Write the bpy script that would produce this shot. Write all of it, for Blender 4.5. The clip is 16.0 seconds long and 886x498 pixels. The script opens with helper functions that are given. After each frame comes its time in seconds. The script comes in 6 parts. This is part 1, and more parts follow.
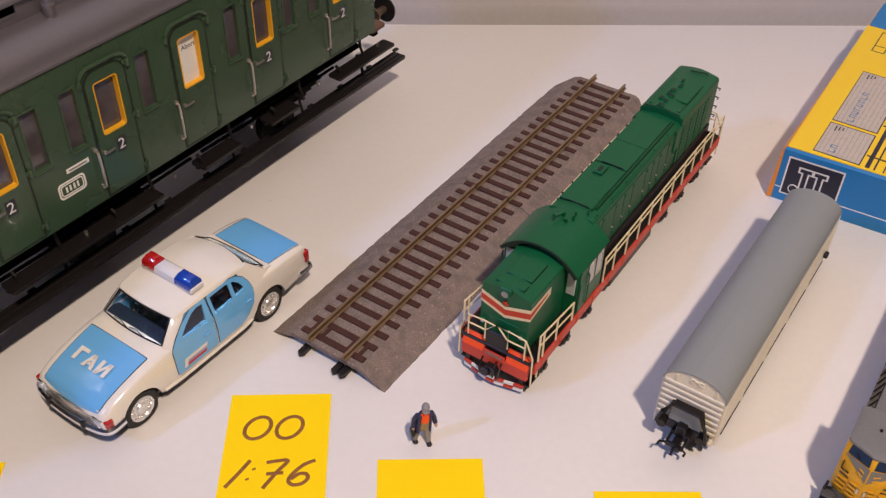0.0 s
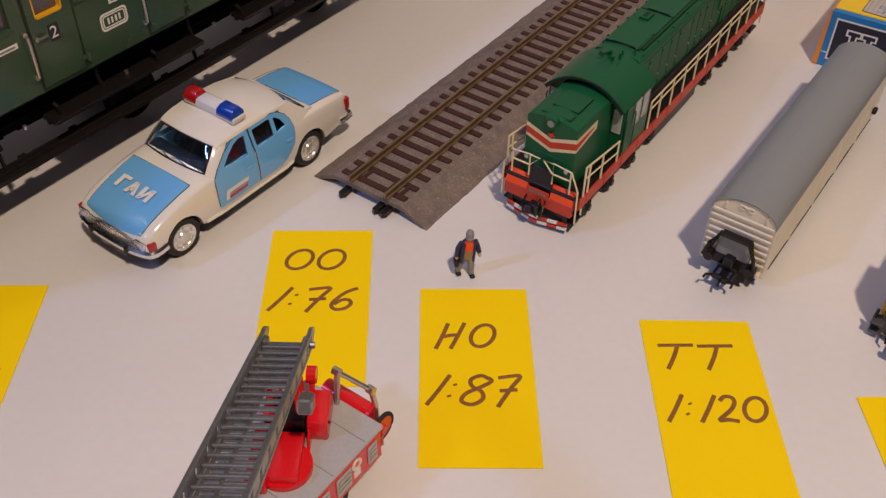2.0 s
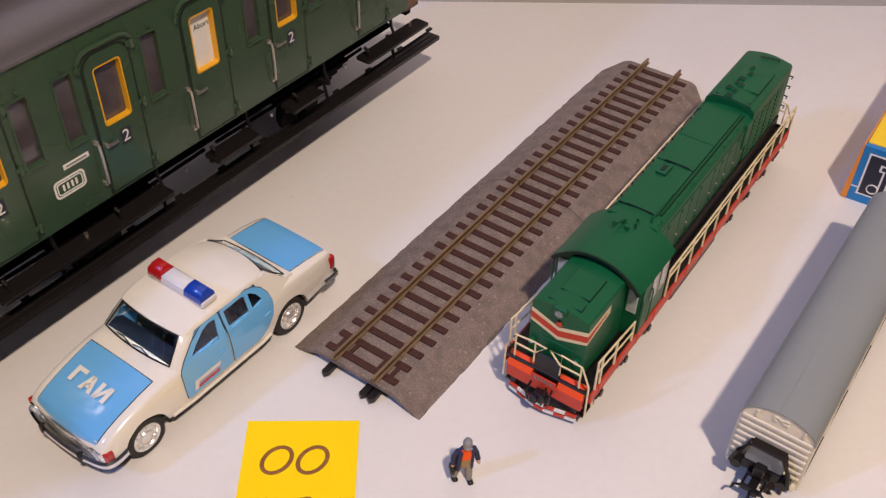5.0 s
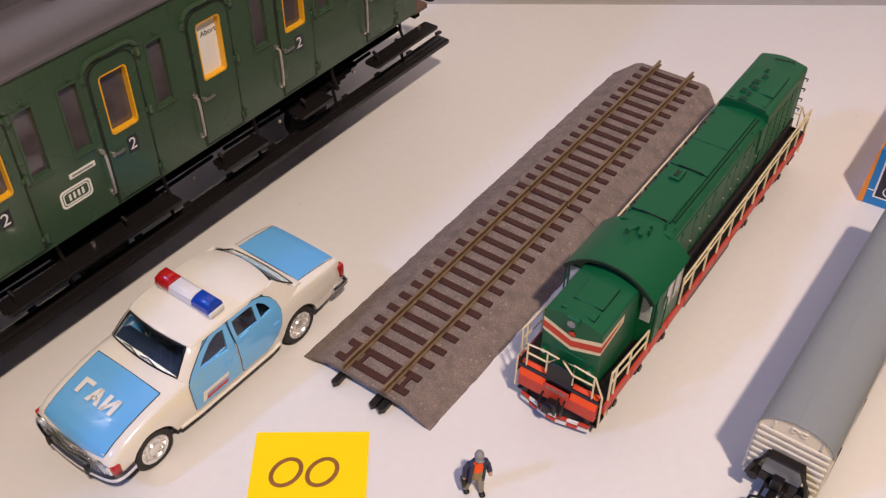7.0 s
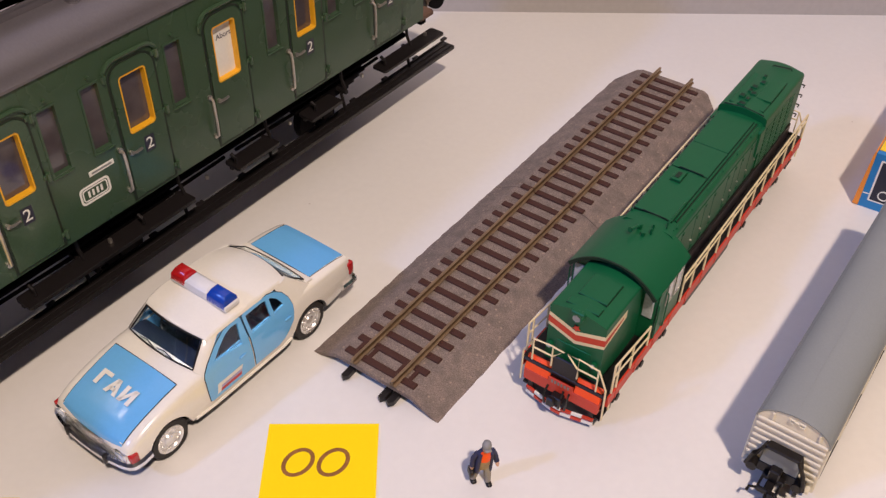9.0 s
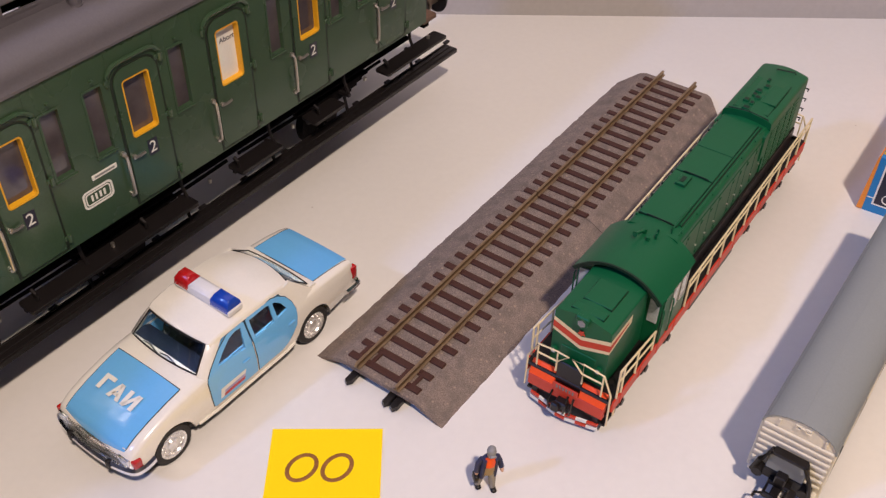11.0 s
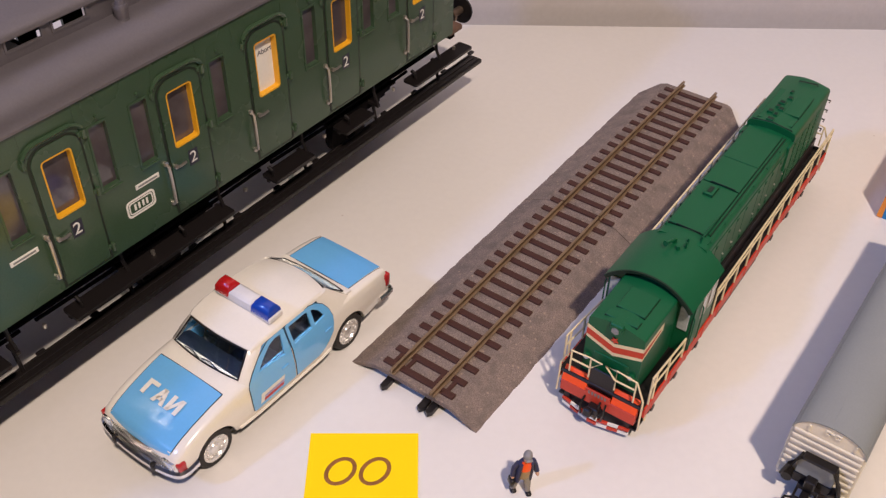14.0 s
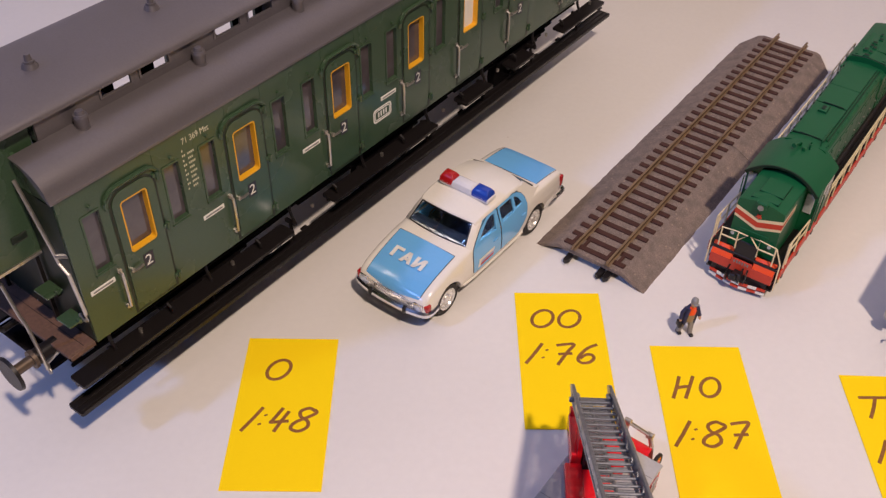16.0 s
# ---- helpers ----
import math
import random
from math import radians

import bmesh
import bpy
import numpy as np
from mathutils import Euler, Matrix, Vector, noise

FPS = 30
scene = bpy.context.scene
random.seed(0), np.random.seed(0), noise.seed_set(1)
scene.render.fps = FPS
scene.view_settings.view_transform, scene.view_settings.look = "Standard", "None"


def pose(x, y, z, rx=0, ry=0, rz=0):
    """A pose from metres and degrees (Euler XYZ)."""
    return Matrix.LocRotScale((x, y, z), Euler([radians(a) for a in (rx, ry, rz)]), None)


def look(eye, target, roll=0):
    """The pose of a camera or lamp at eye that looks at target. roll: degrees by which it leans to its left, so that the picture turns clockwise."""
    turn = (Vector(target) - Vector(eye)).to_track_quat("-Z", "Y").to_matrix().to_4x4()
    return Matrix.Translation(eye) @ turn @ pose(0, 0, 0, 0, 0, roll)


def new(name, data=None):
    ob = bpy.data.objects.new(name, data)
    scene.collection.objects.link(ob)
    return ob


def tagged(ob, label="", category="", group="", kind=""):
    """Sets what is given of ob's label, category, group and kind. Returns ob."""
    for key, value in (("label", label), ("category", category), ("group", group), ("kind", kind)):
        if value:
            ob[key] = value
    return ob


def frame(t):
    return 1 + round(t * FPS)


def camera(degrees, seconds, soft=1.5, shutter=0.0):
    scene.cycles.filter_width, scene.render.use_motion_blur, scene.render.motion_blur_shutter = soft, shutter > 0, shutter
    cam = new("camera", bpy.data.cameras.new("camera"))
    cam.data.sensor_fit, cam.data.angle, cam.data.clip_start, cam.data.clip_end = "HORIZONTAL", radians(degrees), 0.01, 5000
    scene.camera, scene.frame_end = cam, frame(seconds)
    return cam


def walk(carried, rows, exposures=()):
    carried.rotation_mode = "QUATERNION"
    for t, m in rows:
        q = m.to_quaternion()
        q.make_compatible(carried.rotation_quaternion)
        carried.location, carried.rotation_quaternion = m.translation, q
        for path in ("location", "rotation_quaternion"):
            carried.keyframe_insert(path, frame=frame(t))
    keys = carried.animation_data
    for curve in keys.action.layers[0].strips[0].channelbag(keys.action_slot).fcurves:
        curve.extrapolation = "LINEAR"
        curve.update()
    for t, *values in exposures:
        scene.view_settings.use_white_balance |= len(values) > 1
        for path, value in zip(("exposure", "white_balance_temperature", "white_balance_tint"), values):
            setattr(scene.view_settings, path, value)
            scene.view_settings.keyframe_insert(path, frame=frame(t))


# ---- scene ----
import collections

from mathutils import geometry

cam = camera(49.22, 16.0, soft=1.35)
PATH = [
    (0, (0.02111, -0.00322, 0.28830), (-0.14395, 0.25023, 0.02654), 1.58),
    (0.5, (0.02180, -0.01422, 0.28734), (-0.14377, 0.23901, 0.02570), 1.51),
    (1, (0.02388, -0.02319, 0.28574), (-0.14384, 0.22857, 0.02403), 1.23),
    (1.5, (0.03128, -0.03258, 0.26205), (-0.13874, 0.21581, -0.00138), 1.00),
    (2, (0.03163, -0.03427, 0.24647), (-0.13497, 0.20900, -0.02384), 1.30),
    (2.5, (0.03155, -0.03155, 0.25040), (-0.13395, 0.20780, -0.02404), 1.19),
    (3, (0.03069, -0.01495, 0.26656), (-0.13459, 0.22176, -0.01030), 0.95),
    (3.5, (0.02619, 0.01531, 0.27732), (-0.13809, 0.25707, 0.00426), 1.46),
    (4, (0.02484, 0.02103, 0.27680), (-0.13968, 0.26585, 0.00662), 1.61),
    (4.5, (-0.00618, 0.02306, 0.26863), (-0.17196, 0.26802, -0.00064), 1.63),
    (7, (-0.01242, 0.03001, 0.26731), (-0.18269, 0.27152, -0.00229), 0.60),
    (7.5, (-0.01249, 0.02046, 0.27029), (-0.18302, 0.26270, 0.00152), 0.68),
    (8, (-0.01009, 0.01655, 0.26914), (-0.18103, 0.25962, 0.00138), 0.72),
    (8.5, (-0.01050, 0.01470, 0.27043), (-0.18101, 0.25868, 0.00322), 1.04),
    (9, (-0.01006, 0.01900, 0.27043), (-0.18053, 0.26394, 0.00407), 1.10),
    (9.5, (-0.00986, 0.01891, 0.26980), (-0.18015, 0.26419, 0.00365), 1.13),
    (10, (-0.01079, 0.01805, 0.27081), (-0.18096, 0.26344, 0.00467), 1.19),
    (12.5, (-0.01552, 0.02289, 0.26711), (-0.18672, 0.26862, 0.00195), 1.12),
    (13, (-0.01773, 0.02367, 0.26579), (-0.18943, 0.26934, 0.00091), 1.02),
    (13.5, (-0.01960, 0.01777, 0.27196), (-0.19102, 0.26348, 0.00692), 1.11),
    (14, (-0.01960, 0.00826, 0.27631), (-0.19094, 0.25460, 0.01182), 1.30),
    (14.5, (-0.01570, -0.00822, 0.28275), (-0.18722, 0.23835, 0.01858), 1.29),
    (15, (-0.02218, -0.04212, 0.28713), (-0.19508, 0.20197, 0.02157), 1.29),
    (15.5, (-0.01970, -0.07776, 0.29079), (-0.19516, 0.16252, 0.02344), 1.05),
    (16, (-0.02196, -0.11598, 0.30598), (-0.19608, 0.12611, 0.03938), 1.02),
]
EXPOSURE = [(0, 0.05, 6190, 12.5), (1, 0.03, 6210, 12.5), (1.5, -0.18, 6360, 11.5), (2, -0.38, 6520, 12.5), (2.5, -0.38, 6580, 12.5), (3, -0.33, 6490, 11.5), (3.5, -0.09, 6310, 12), (4.5, 0.07, 6150, 12.5), (7, 0.17, 6150, 12.5), (12.5, 0.19, 6100, 12.5), (14, 0.20, 6120, 12.5), (14.5, 0.16, 6110, 13), (15.5, 0.08, 6150, 14), (16, 0.02, 6260, 15)]
walk(cam, [(t, look(eye, target, roll)) for t, eye, target, roll in PATH], EXPOSURE)

# ---------------------------------------------------------------- world, lamps
world = bpy.data.worlds.new("world")
scene.world = world
world.use_nodes = True
world.node_tree.nodes["Background"].inputs[0].default_value = (0.62, 0.66, 0.78, 1)
world.node_tree.nodes["Background"].inputs[1].default_value = 0.25


def area_lamp(name, eye, target, size, watts, colour):
    data = bpy.data.lights.new(name, "AREA")
    data.shape, data.size, data.energy, data.color = "DISK", size, watts, colour
    ob = new(name, data)
    ob.matrix_world = look(eye, target)
    return ob


# a warm bulb over the right of the table, a small bluish one over the left behind the camera, and an unseen wide dim
# panel added at the ceiling as soft fill
area_lamp("warm_lamp", (0.49, -0.235, 1.30), (-0.14, 0.32, 0.0), 0.074, 18.6, (1.0, 0.785, 0.605))
area_lamp("cool_lamp", (-1.00, -1.40, 1.48), (-0.15, 0.22, 0.0), 0.16, 12.7, (0.26, 0.42, 1.0))
panel = area_lamp("ceiling_fill", (0.00, 0.10, 1.74), (0.00, 0.11, 0.0), 1.5, 1.3, (0.48, 0.62, 1.0))
panel.data.shape, panel.data.size_y = "RECTANGLE", 1.0

# ---------------------------------------------------------------- materials


def mat(name, base, rough=0.5, metal=0.0, var=0.06, grain=900.0, stain=0.05, blot=25.0, bump=0.0, coat=0.0, other=None, spec=0.5, trans=0.0):
    """A surface with fine grain and broad staining; grain and blot are per metre. other: the colour of the stains."""
    m = bpy.data.materials.new(name)
    m.use_nodes = True
    nt = m.node_tree
    bsdf = nt.nodes["Principled BSDF"]
    co = nt.nodes.new("ShaderNodeTexCoord")
    fine, broad = nt.nodes.new("ShaderNodeTexNoise"), nt.nodes.new("ShaderNodeTexNoise")
    fine.inputs["Scale"].default_value, fine.inputs["Detail"].default_value = grain, 4
    broad.inputs["Scale"].default_value, broad.inputs["Detail"].default_value = blot, 5
    for n in (fine, broad):
        nt.links.new(co.outputs["Object"], n.inputs["Vector"])
    low = [max(0, c * (1 - var)) for c in base]
    high = [min(1, c * (1 + var)) for c in base]
    one = nt.nodes.new("ShaderNodeValToRGB")
    one.color_ramp.elements[0].position, one.color_ramp.elements[1].position = 0.3, 0.7
    one.color_ramp.elements[0].color, one.color_ramp.elements[1].color = (*low, 1), (*high, 1)
    nt.links.new(fine.outputs["Fac"], one.inputs["Fac"])
    mix = nt.nodes.new("ShaderNodeMixRGB")
    dirt = other or [c * (1 - 2 * stain) for c in base]
    mix.inputs[2].default_value = (*dirt, 1)
    amount = nt.nodes.new("ShaderNodeMapRange")
    amount.inputs["From Min"].default_value, amount.inputs["From Max"].default_value = 0.42, 0.72
    amount.inputs["To Max"].default_value = min(1.0, stain * 6)
    nt.links.new(broad.outputs["Fac"], amount.inputs["Value"])
    nt.links.new(amount.outputs["Result"], mix.inputs[0])
    nt.links.new(one.outputs["Color"], mix.inputs[1])
    nt.links.new(mix.outputs["Color"], bsdf.inputs["Base Color"])
    rr = nt.nodes.new("ShaderNodeMapRange")
    rr.inputs["To Min"].default_value, rr.inputs["To Max"].default_value = max(0.02, rough - 0.08), min(1, rough + 0.08)
    nt.links.new(broad.outputs["Fac"], rr.inputs["Value"])
    nt.links.new(rr.outputs["Result"], bsdf.inputs["Roughness"])
    bsdf.inputs["Metallic"].default_value = metal
    bsdf.inputs["Coat Weight"].default_value = coat
    bsdf.inputs["Specular IOR Level"].default_value = spec
    bsdf.inputs["Transmission Weight"].default_value = trans
    if bump:
        b = nt.nodes.new("ShaderNodeBump")
        b.inputs["Strength"].default_value, b.inputs["Distance"].default_value = min(1.0, bump), 0.0004
        nt.links.new(fine.outputs["Fac"], b.inputs["Height"])
        nt.links.new(b.outputs["Normal"], bsdf.inputs["Normal"])
    return m


M_TABLE = mat("white_table_top", (0.766, 0.745, 0.714), 0.42, var=0.015, grain=300, stain=0.05, blot=9, bump=0.03, other=(0.69, 0.645, 0.605))


def specks(m, dark, scale, size):
    """Adds rare small dark specks of dust to a surface."""
    nt = m.node_tree
    bsdf = nt.nodes["Principled BSDF"]
    was = bsdf.inputs["Base Color"].links[0].from_socket
    co, cells = nt.nodes.new("ShaderNodeTexCoord"), nt.nodes.new("ShaderNodeTexVoronoi")
    cells.inputs["Scale"].default_value, cells.inputs["Randomness"].default_value = scale, 1.0
    nt.links.new(co.outputs["Object"], cells.inputs["Vector"])
    near, pick, both = nt.nodes.new("ShaderNodeMapRange"), nt.nodes.new("ShaderNodeMapRange"), nt.nodes.new("ShaderNodeMath")
    near.inputs["From Min"].default_value, near.inputs["From Max"].default_value = size, size * 0.5
    nt.links.new(cells.outputs["Distance"], near.inputs["Value"])
    tone = nt.nodes.new("ShaderNodeSeparateColor")
    nt.links.new(cells.outputs["Color"], tone.inputs["Color"])
    pick.inputs["From Min"].default_value, pick.inputs["From Max"].default_value = 0.55, 1.0
    nt.links.new(tone.outputs[0], pick.inputs["Value"])
    both.operation = "MULTIPLY"
    nt.links.new(near.outputs["Result"], both.inputs[0])
    nt.links.new(pick.outputs["Result"], both.inputs[1])
    mix = nt.nodes.new("ShaderNodeMixRGB")
    mix.inputs[2].default_value = (*dark, 1)
    nt.links.new(both.outputs[0], mix.inputs[0])
    nt.links.new(was, mix.inputs[1])
    nt.links.new(mix.outputs["Color"], bsdf.inputs["Base Color"])


specks(M_TABLE, (0.42, 0.36, 0.32), 42.0, 0.03)
M_WALL = mat("grey_wall_paint", (0.55, 0.52, 0.51), 0.8, var=0.03, grain=400, stain=0.03, blot=4, bump=0.1)
M_ROOM = mat("pale_room_paint", (0.42, 0.42, 0.43), 0.85, var=0.03, grain=200, stain=0.03, blot=2)
M_FLOOR = mat("brown_floor", (0.22, 0.15, 0.10), 0.5, var=0.2, grain=60, stain=0.1, blot=3)
M_NOTE = mat("yellow_note_paper", (1.0, 0.70, 0.001), 0.75, var=0.012, grain=1200, stain=0.012, blot=30, spec=0.12)
M_INK = mat("brown_felt_pen", (0.28, 0.115, 0.03), 0.6, var=0.2, grain=900, stain=0.12, blot=160, spec=0.3)
# coach
M_CGREEN = mat("coach_green_paint", (0.040, 0.076, 0.040), 0.27, var=0.07, grain=1500, stain=0.07, blot=26, bump=0.08, coat=0.15)
M_CGREEN2 = mat("coach_seam_and_shade", (0.008, 0.016, 0.008), 0.5, var=0.1)
M_ROOF = mat("coach_grey_roof", (0.158, 0.146, 0.162), 0.40, metal=0.45, var=0.05, grain=1200, stain=0.10, blot=14, bump=0.08, other=(0.132, 0.116, 0.110), spec=0.8)
M_BLACK = mat("black_plastic", (0.011, 0.009, 0.009), 0.40, var=0.15, grain=1500, stain=0.1, blot=60, bump=0.15, spec=0.38)
M_UNDER = mat("dull_black_running_gear", (0.006, 0.005, 0.006), 0.85, var=0.3, grain=900, stain=0.1, blot=60, bump=0.3, spec=0.12)
M_YFRAME = mat("yellow_window_frame", (0.78, 0.40, 0.01), 0.4, var=0.03, stain=0.03)
M_WHITE = mat("white_print", (0.78, 0.77, 0.72), 0.5, var=0.03, stain=0.04)
M_CREAMTXT = mat("cream_print", (0.60, 0.58, 0.42), 0.5, var=0.05, stain=0.06, blot=400)
M_GREYPRINT = mat("grey_print", (0.20, 0.20, 0.19), 0.6)
M_STEEL = mat("bright_steel", (0.58, 0.54, 0.48), 0.3, metal=0.9, var=0.08, stain=0.1, blot=120)
M_BROWN = mat("brown_floor_boards", (0.125, 0.068, 0.045), 0.65, var=0.2, grain=800, stain=0.1, blot=90, bump=0.2)
M_INSIDE = mat("coach_interior_brown", (0.16, 0.12, 0.095), 0.6, var=0.1, stain=0.1)
# track
M_BED = mat("grey_brown_ballast", (0.230, 0.178, 0.150), 0.85, var=0.45, grain=2600, stain=0.10, blot=180, bump=1.0, other=(0.11, 0.092, 0.08))
specks(M_BED, (0.36, 0.27, 0.21), 520.0, 0.34)
M_SLEEPER = mat("brown_sleeper", (0.062, 0.025, 0.018), 0.6, var=0.2, grain=1500, stain=0.1, blot=100, bump=0.3, spec=0.3)
M_SHANK = mat("tarnished_buffer_metal", (0.16, 0.12, 0.09), 0.45, metal=0.7, var=0.1, stain=0.1, blot=120)
M_RAIL = mat("brass_rail", (0.34, 0.245, 0.15), 0.40, metal=0.85, var=0.1, grain=900, stain=0.12, blot=90)
# diesel
M_LGREEN = mat("diesel_green_paint", (0.005, 0.096, 0.036), 0.38, var=0.05, grain=1800, stain=0.05, blot=50, bump=0.05, spec=0.32)
M_SEAM = mat("dark_green_gap", (0.002, 0.018, 0.008), 0.6, var=0.1)
# on the front beam this red stands for the orange in shade
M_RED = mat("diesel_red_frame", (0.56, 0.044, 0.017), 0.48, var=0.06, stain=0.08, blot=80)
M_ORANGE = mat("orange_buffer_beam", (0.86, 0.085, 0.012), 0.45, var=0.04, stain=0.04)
M_CREAM = mat("cream_handrail", (0.78, 0.66, 0.42), 0.45, var=0.04, stain=0.06, blot=200)
M_GLASS = mat("dark_window_glass", (0.020, 0.036, 0.070), 0.05, var=0.1, stain=0.05, coat=0.6, spec=0.7)
M_PALEGLASS = mat("pale_window_glass", (0.42, 0.45, 0.45), 0.12, var=0.15, stain=0.1, blot=300, coat=0.4)
# wagon
M_WROOF = mat("grey_wagon_roof", (0.245, 0.264, 0.268), 0.5, var=0.03, grain=1500, stain=0.05, blot=30, bump=0.05)
M_WSIDE = mat("cream_wagon_side", (0.72, 0.67, 0.55), 0.5, var=0.03, grain=1500, stain=0.05, blot=60, bump=0.05)
# car
M_CARW = mat("cream_white_enamel", (0.80, 0.77, 0.70), 0.16, var=0.015, stain=0.03, blot=30, coat=0.7)
M_CARB = mat("light_blue_enamel", (0.15, 0.45, 0.84), 0.16, var=0.02, stain=0.03, blot=30, coat=0.7)
M_CHROME = mat("chrome", (0.86, 0.85, 0.85), 0.20, metal=1.0, var=0.05, stain=0.08, blot=200)
M_HUB = mat("bright_hub_metal", (0.80, 0.79, 0.77), 0.28, metal=0.75, var=0.05, stain=0.05, blot=200)
M_TYRE = mat("black_tyre", (0.018, 0.016, 0.015), 0.7, var=0.2, stain=0.1)
M_LRED = mat("red_lamp_plastic", (0.42, 0.008, 0.010), 0.2, var=0.05, stain=0.05, coat=0.6)
M_LBLUE = mat("blue_lamp_plastic", (0.010, 0.055, 0.42), 0.2, var=0.05, stain=0.05, coat=0.6)
M_LWHITE = mat("milky_lamp_plastic", (0.72, 0.72, 0.74), 0.25, var=0.02, stain=0.03, coat=0.5)
# fire engine
M_FRED = mat("fire_red_enamel", (0.72, 0.008, 0.014), 0.24, var=0.04, stain=0.05, blot=80, coat=0.25)
M_LADDER = mat("gunmetal_ladder", (0.29, 0.30, 0.32), 0.34, metal=0.75, var=0.15, grain=900, stain=0.12, blot=150, bump=0.1)
M_DECK = mat("pale_grey_deck", (0.42, 0.42, 0.41), 0.5, var=0.05, stain=0.06, blot=80, bump=0.1)
# box, other diesel
M_BOXB = mat("blue_printed_card", (0.012, 0.19, 0.48), 0.42, var=0.03, stain=0.04, blot=50)
M_BOXY = mat("yellow_printed_card", (0.90, 0.61, 0.015), 0.38, var=0.02, stain=0.03, blot=40)
M_BOXO = mat("orange_card_edge", (0.75, 0.26, 0.03), 0.6, var=0.05, stain=0.05)
M_DARKPRINT = mat("dark_print", (0.018, 0.018, 0.035), 0.45, var=0.1)
M_CRATE = mat("printed_grey_boards", (0.52, 0.46, 0.40), 0.45, var=0.08, grain=500, stain=0.06, blot=150)
M_BLUETXT = mat("blue_print", (0.10, 0.22, 0.38), 0.5)
M_YLOCO = mat("yellow_diesel_paint", (0.76, 0.38, 0.010), 0.42, var=0.08, stain=0.12, blot=120)
M_PILOT = mat("dark_grey_pilot_paint", (0.065, 0.062, 0.06), 0.55, var=0.12, stain=0.12, blot=120, bump=0.1)
M_GLOCO = mat("grey_diesel_paint", (0.17, 0.17, 0.165), 0.5, var=0.05, stain=0.05, blot=80)
# figure
M_NAVY = mat("navy_coat", (0.022, 0.028, 0.085), 0.6, var=0.1)
M_GREYC = mat("grey_cloth", (0.27, 0.25, 0.23), 0.7, var=0.1)
M_CAP = mat("grey_cap", (0.24, 0.24, 0.25), 0.6, var=0.1)
M_TAN = mat("tan_waistcoat", (0.30, 0.22, 0.13), 0.6, var=0.1)
M_SKIN = mat("pale_painted_plastic", (0.58, 0.36, 0.27), 0.5, var=0.05)

# ---------------------------------------------------------------- mesh tools (millimetres)


def part(name, bm, material, parent=None, label="", m=None, smooth=35):
    """Links a bmesh, in millimetres, as one mesh object under a thing or a part."""
    me = bpy.data.meshes.new(name)
    bmesh.ops.recalc_face_normals(bm, faces=bm.faces)
    bmesh.ops.scale(bm, vec=(0.001, 0.001, 0.001), verts=bm.verts)
    bm.to_mesh(me)
    bm.free()
    for p in me.polygons:
        p.use_smooth = True
    me.set_sharp_from_angle(angle=radians(smooth))
    for one in material if isinstance(material, (list, tuple)) else [material]:
        me.materials.append(one)
    ob = new(name, me)
    if parent is not None:
        ob.parent = parent
    if m is not None:
        ob.matrix_basis = m
    if label:
        ob["label"] = label
    return ob


def twin(name, ob, parent, m, label=""):
    """Another object on the same mesh."""
    two = new(name, ob.data)
    two.parent = parent
    two.matrix_basis = m
    if label:
        two["label"] = label
    return two


def thing(name, m, label, category, group="", kind=""):
    ob = new(name)
    ob.empty_display_size = 0.01
    ob.matrix_basis = m
    return tagged(ob, label, category, group, kind)


def mm(x, y, z, rx=0, ry=0, rz=0):
    return pose(x / 1000, y / 1000, z / 1000, rx, ry, rz)


def box(bm, x0, x1, y0, y1, z0, z1, bevel=0.0, seg=1):
    made = bmesh.ops.create_cube(bm, size=1, matrix=Matrix.Translation(((x0 + x1) / 2, (y0 + y1) / 2, (z0 + z1) / 2)) @ Matrix.Diagonal((x1 - x0, y1 - y0, z1 - z0, 1)))
    if bevel:
        edges = {e for v in made["verts"] for e in v.link_edges}
        bmesh.ops.bevel(bm, geom=list(edges), offset=bevel, segments=seg, affect="EDGES", profile=0.5)
    return bm


def new_box(*args, **more):
    return box(bmesh.new(), *args, **more)


def rod(bm, a, b, r, seg=10, r2=None):
    a, b = Vector(a), Vector(b)
    m = Matrix.Translation((a + b) / 2) @ (b - a).to_track_quat("Z", "Y").to_matrix().to_4x4()
    bmesh.ops.create_cone(bm, cap_ends=True, segments=seg, radius1=r, radius2=r if r2 is None else r2, depth=(b - a).length, matrix=m)
    return bm


def tube(bm, pts, r, seg=6, flat=1.0, closed=False):
    """A round bar along a line of points; flat squeezes it in z."""
    pts = [Vector(p) for p in pts]
    n, rings = len(pts), []
    for i, p in enumerate(pts):
        a = pts[(i - 1) % n] if closed or i else p
        b = pts[(i + 1) % n] if closed or i < n - 1 else p
        d = (b - a).normalized()
        up = Vector((0, 0, 1)) if abs(d.z) < 0.9 else Vector((1, 0, 0))
        s = d.cross(up).normalized()
        t = s.cross(d).normalized()
        rings.append([bm.verts.new(p + s * (r * math.cos(2 * math.pi * k / seg)) + t * (r * flat * math.sin(2 * math.pi * k / seg))) for k in range(seg)])
    pairs = list(zip(rings, rings[1:])) + ([(rings[-1], rings[0])] if closed else [])
    for one, two in pairs:
        for k in range(seg):
            bm.faces.new((one[k], one[(k + 1) % seg], two[(k + 1) % seg], two[k]))
    if not closed:
        bm.faces.new(rings[0][::-1])
        bm.faces.new(rings[-1])
    return bm


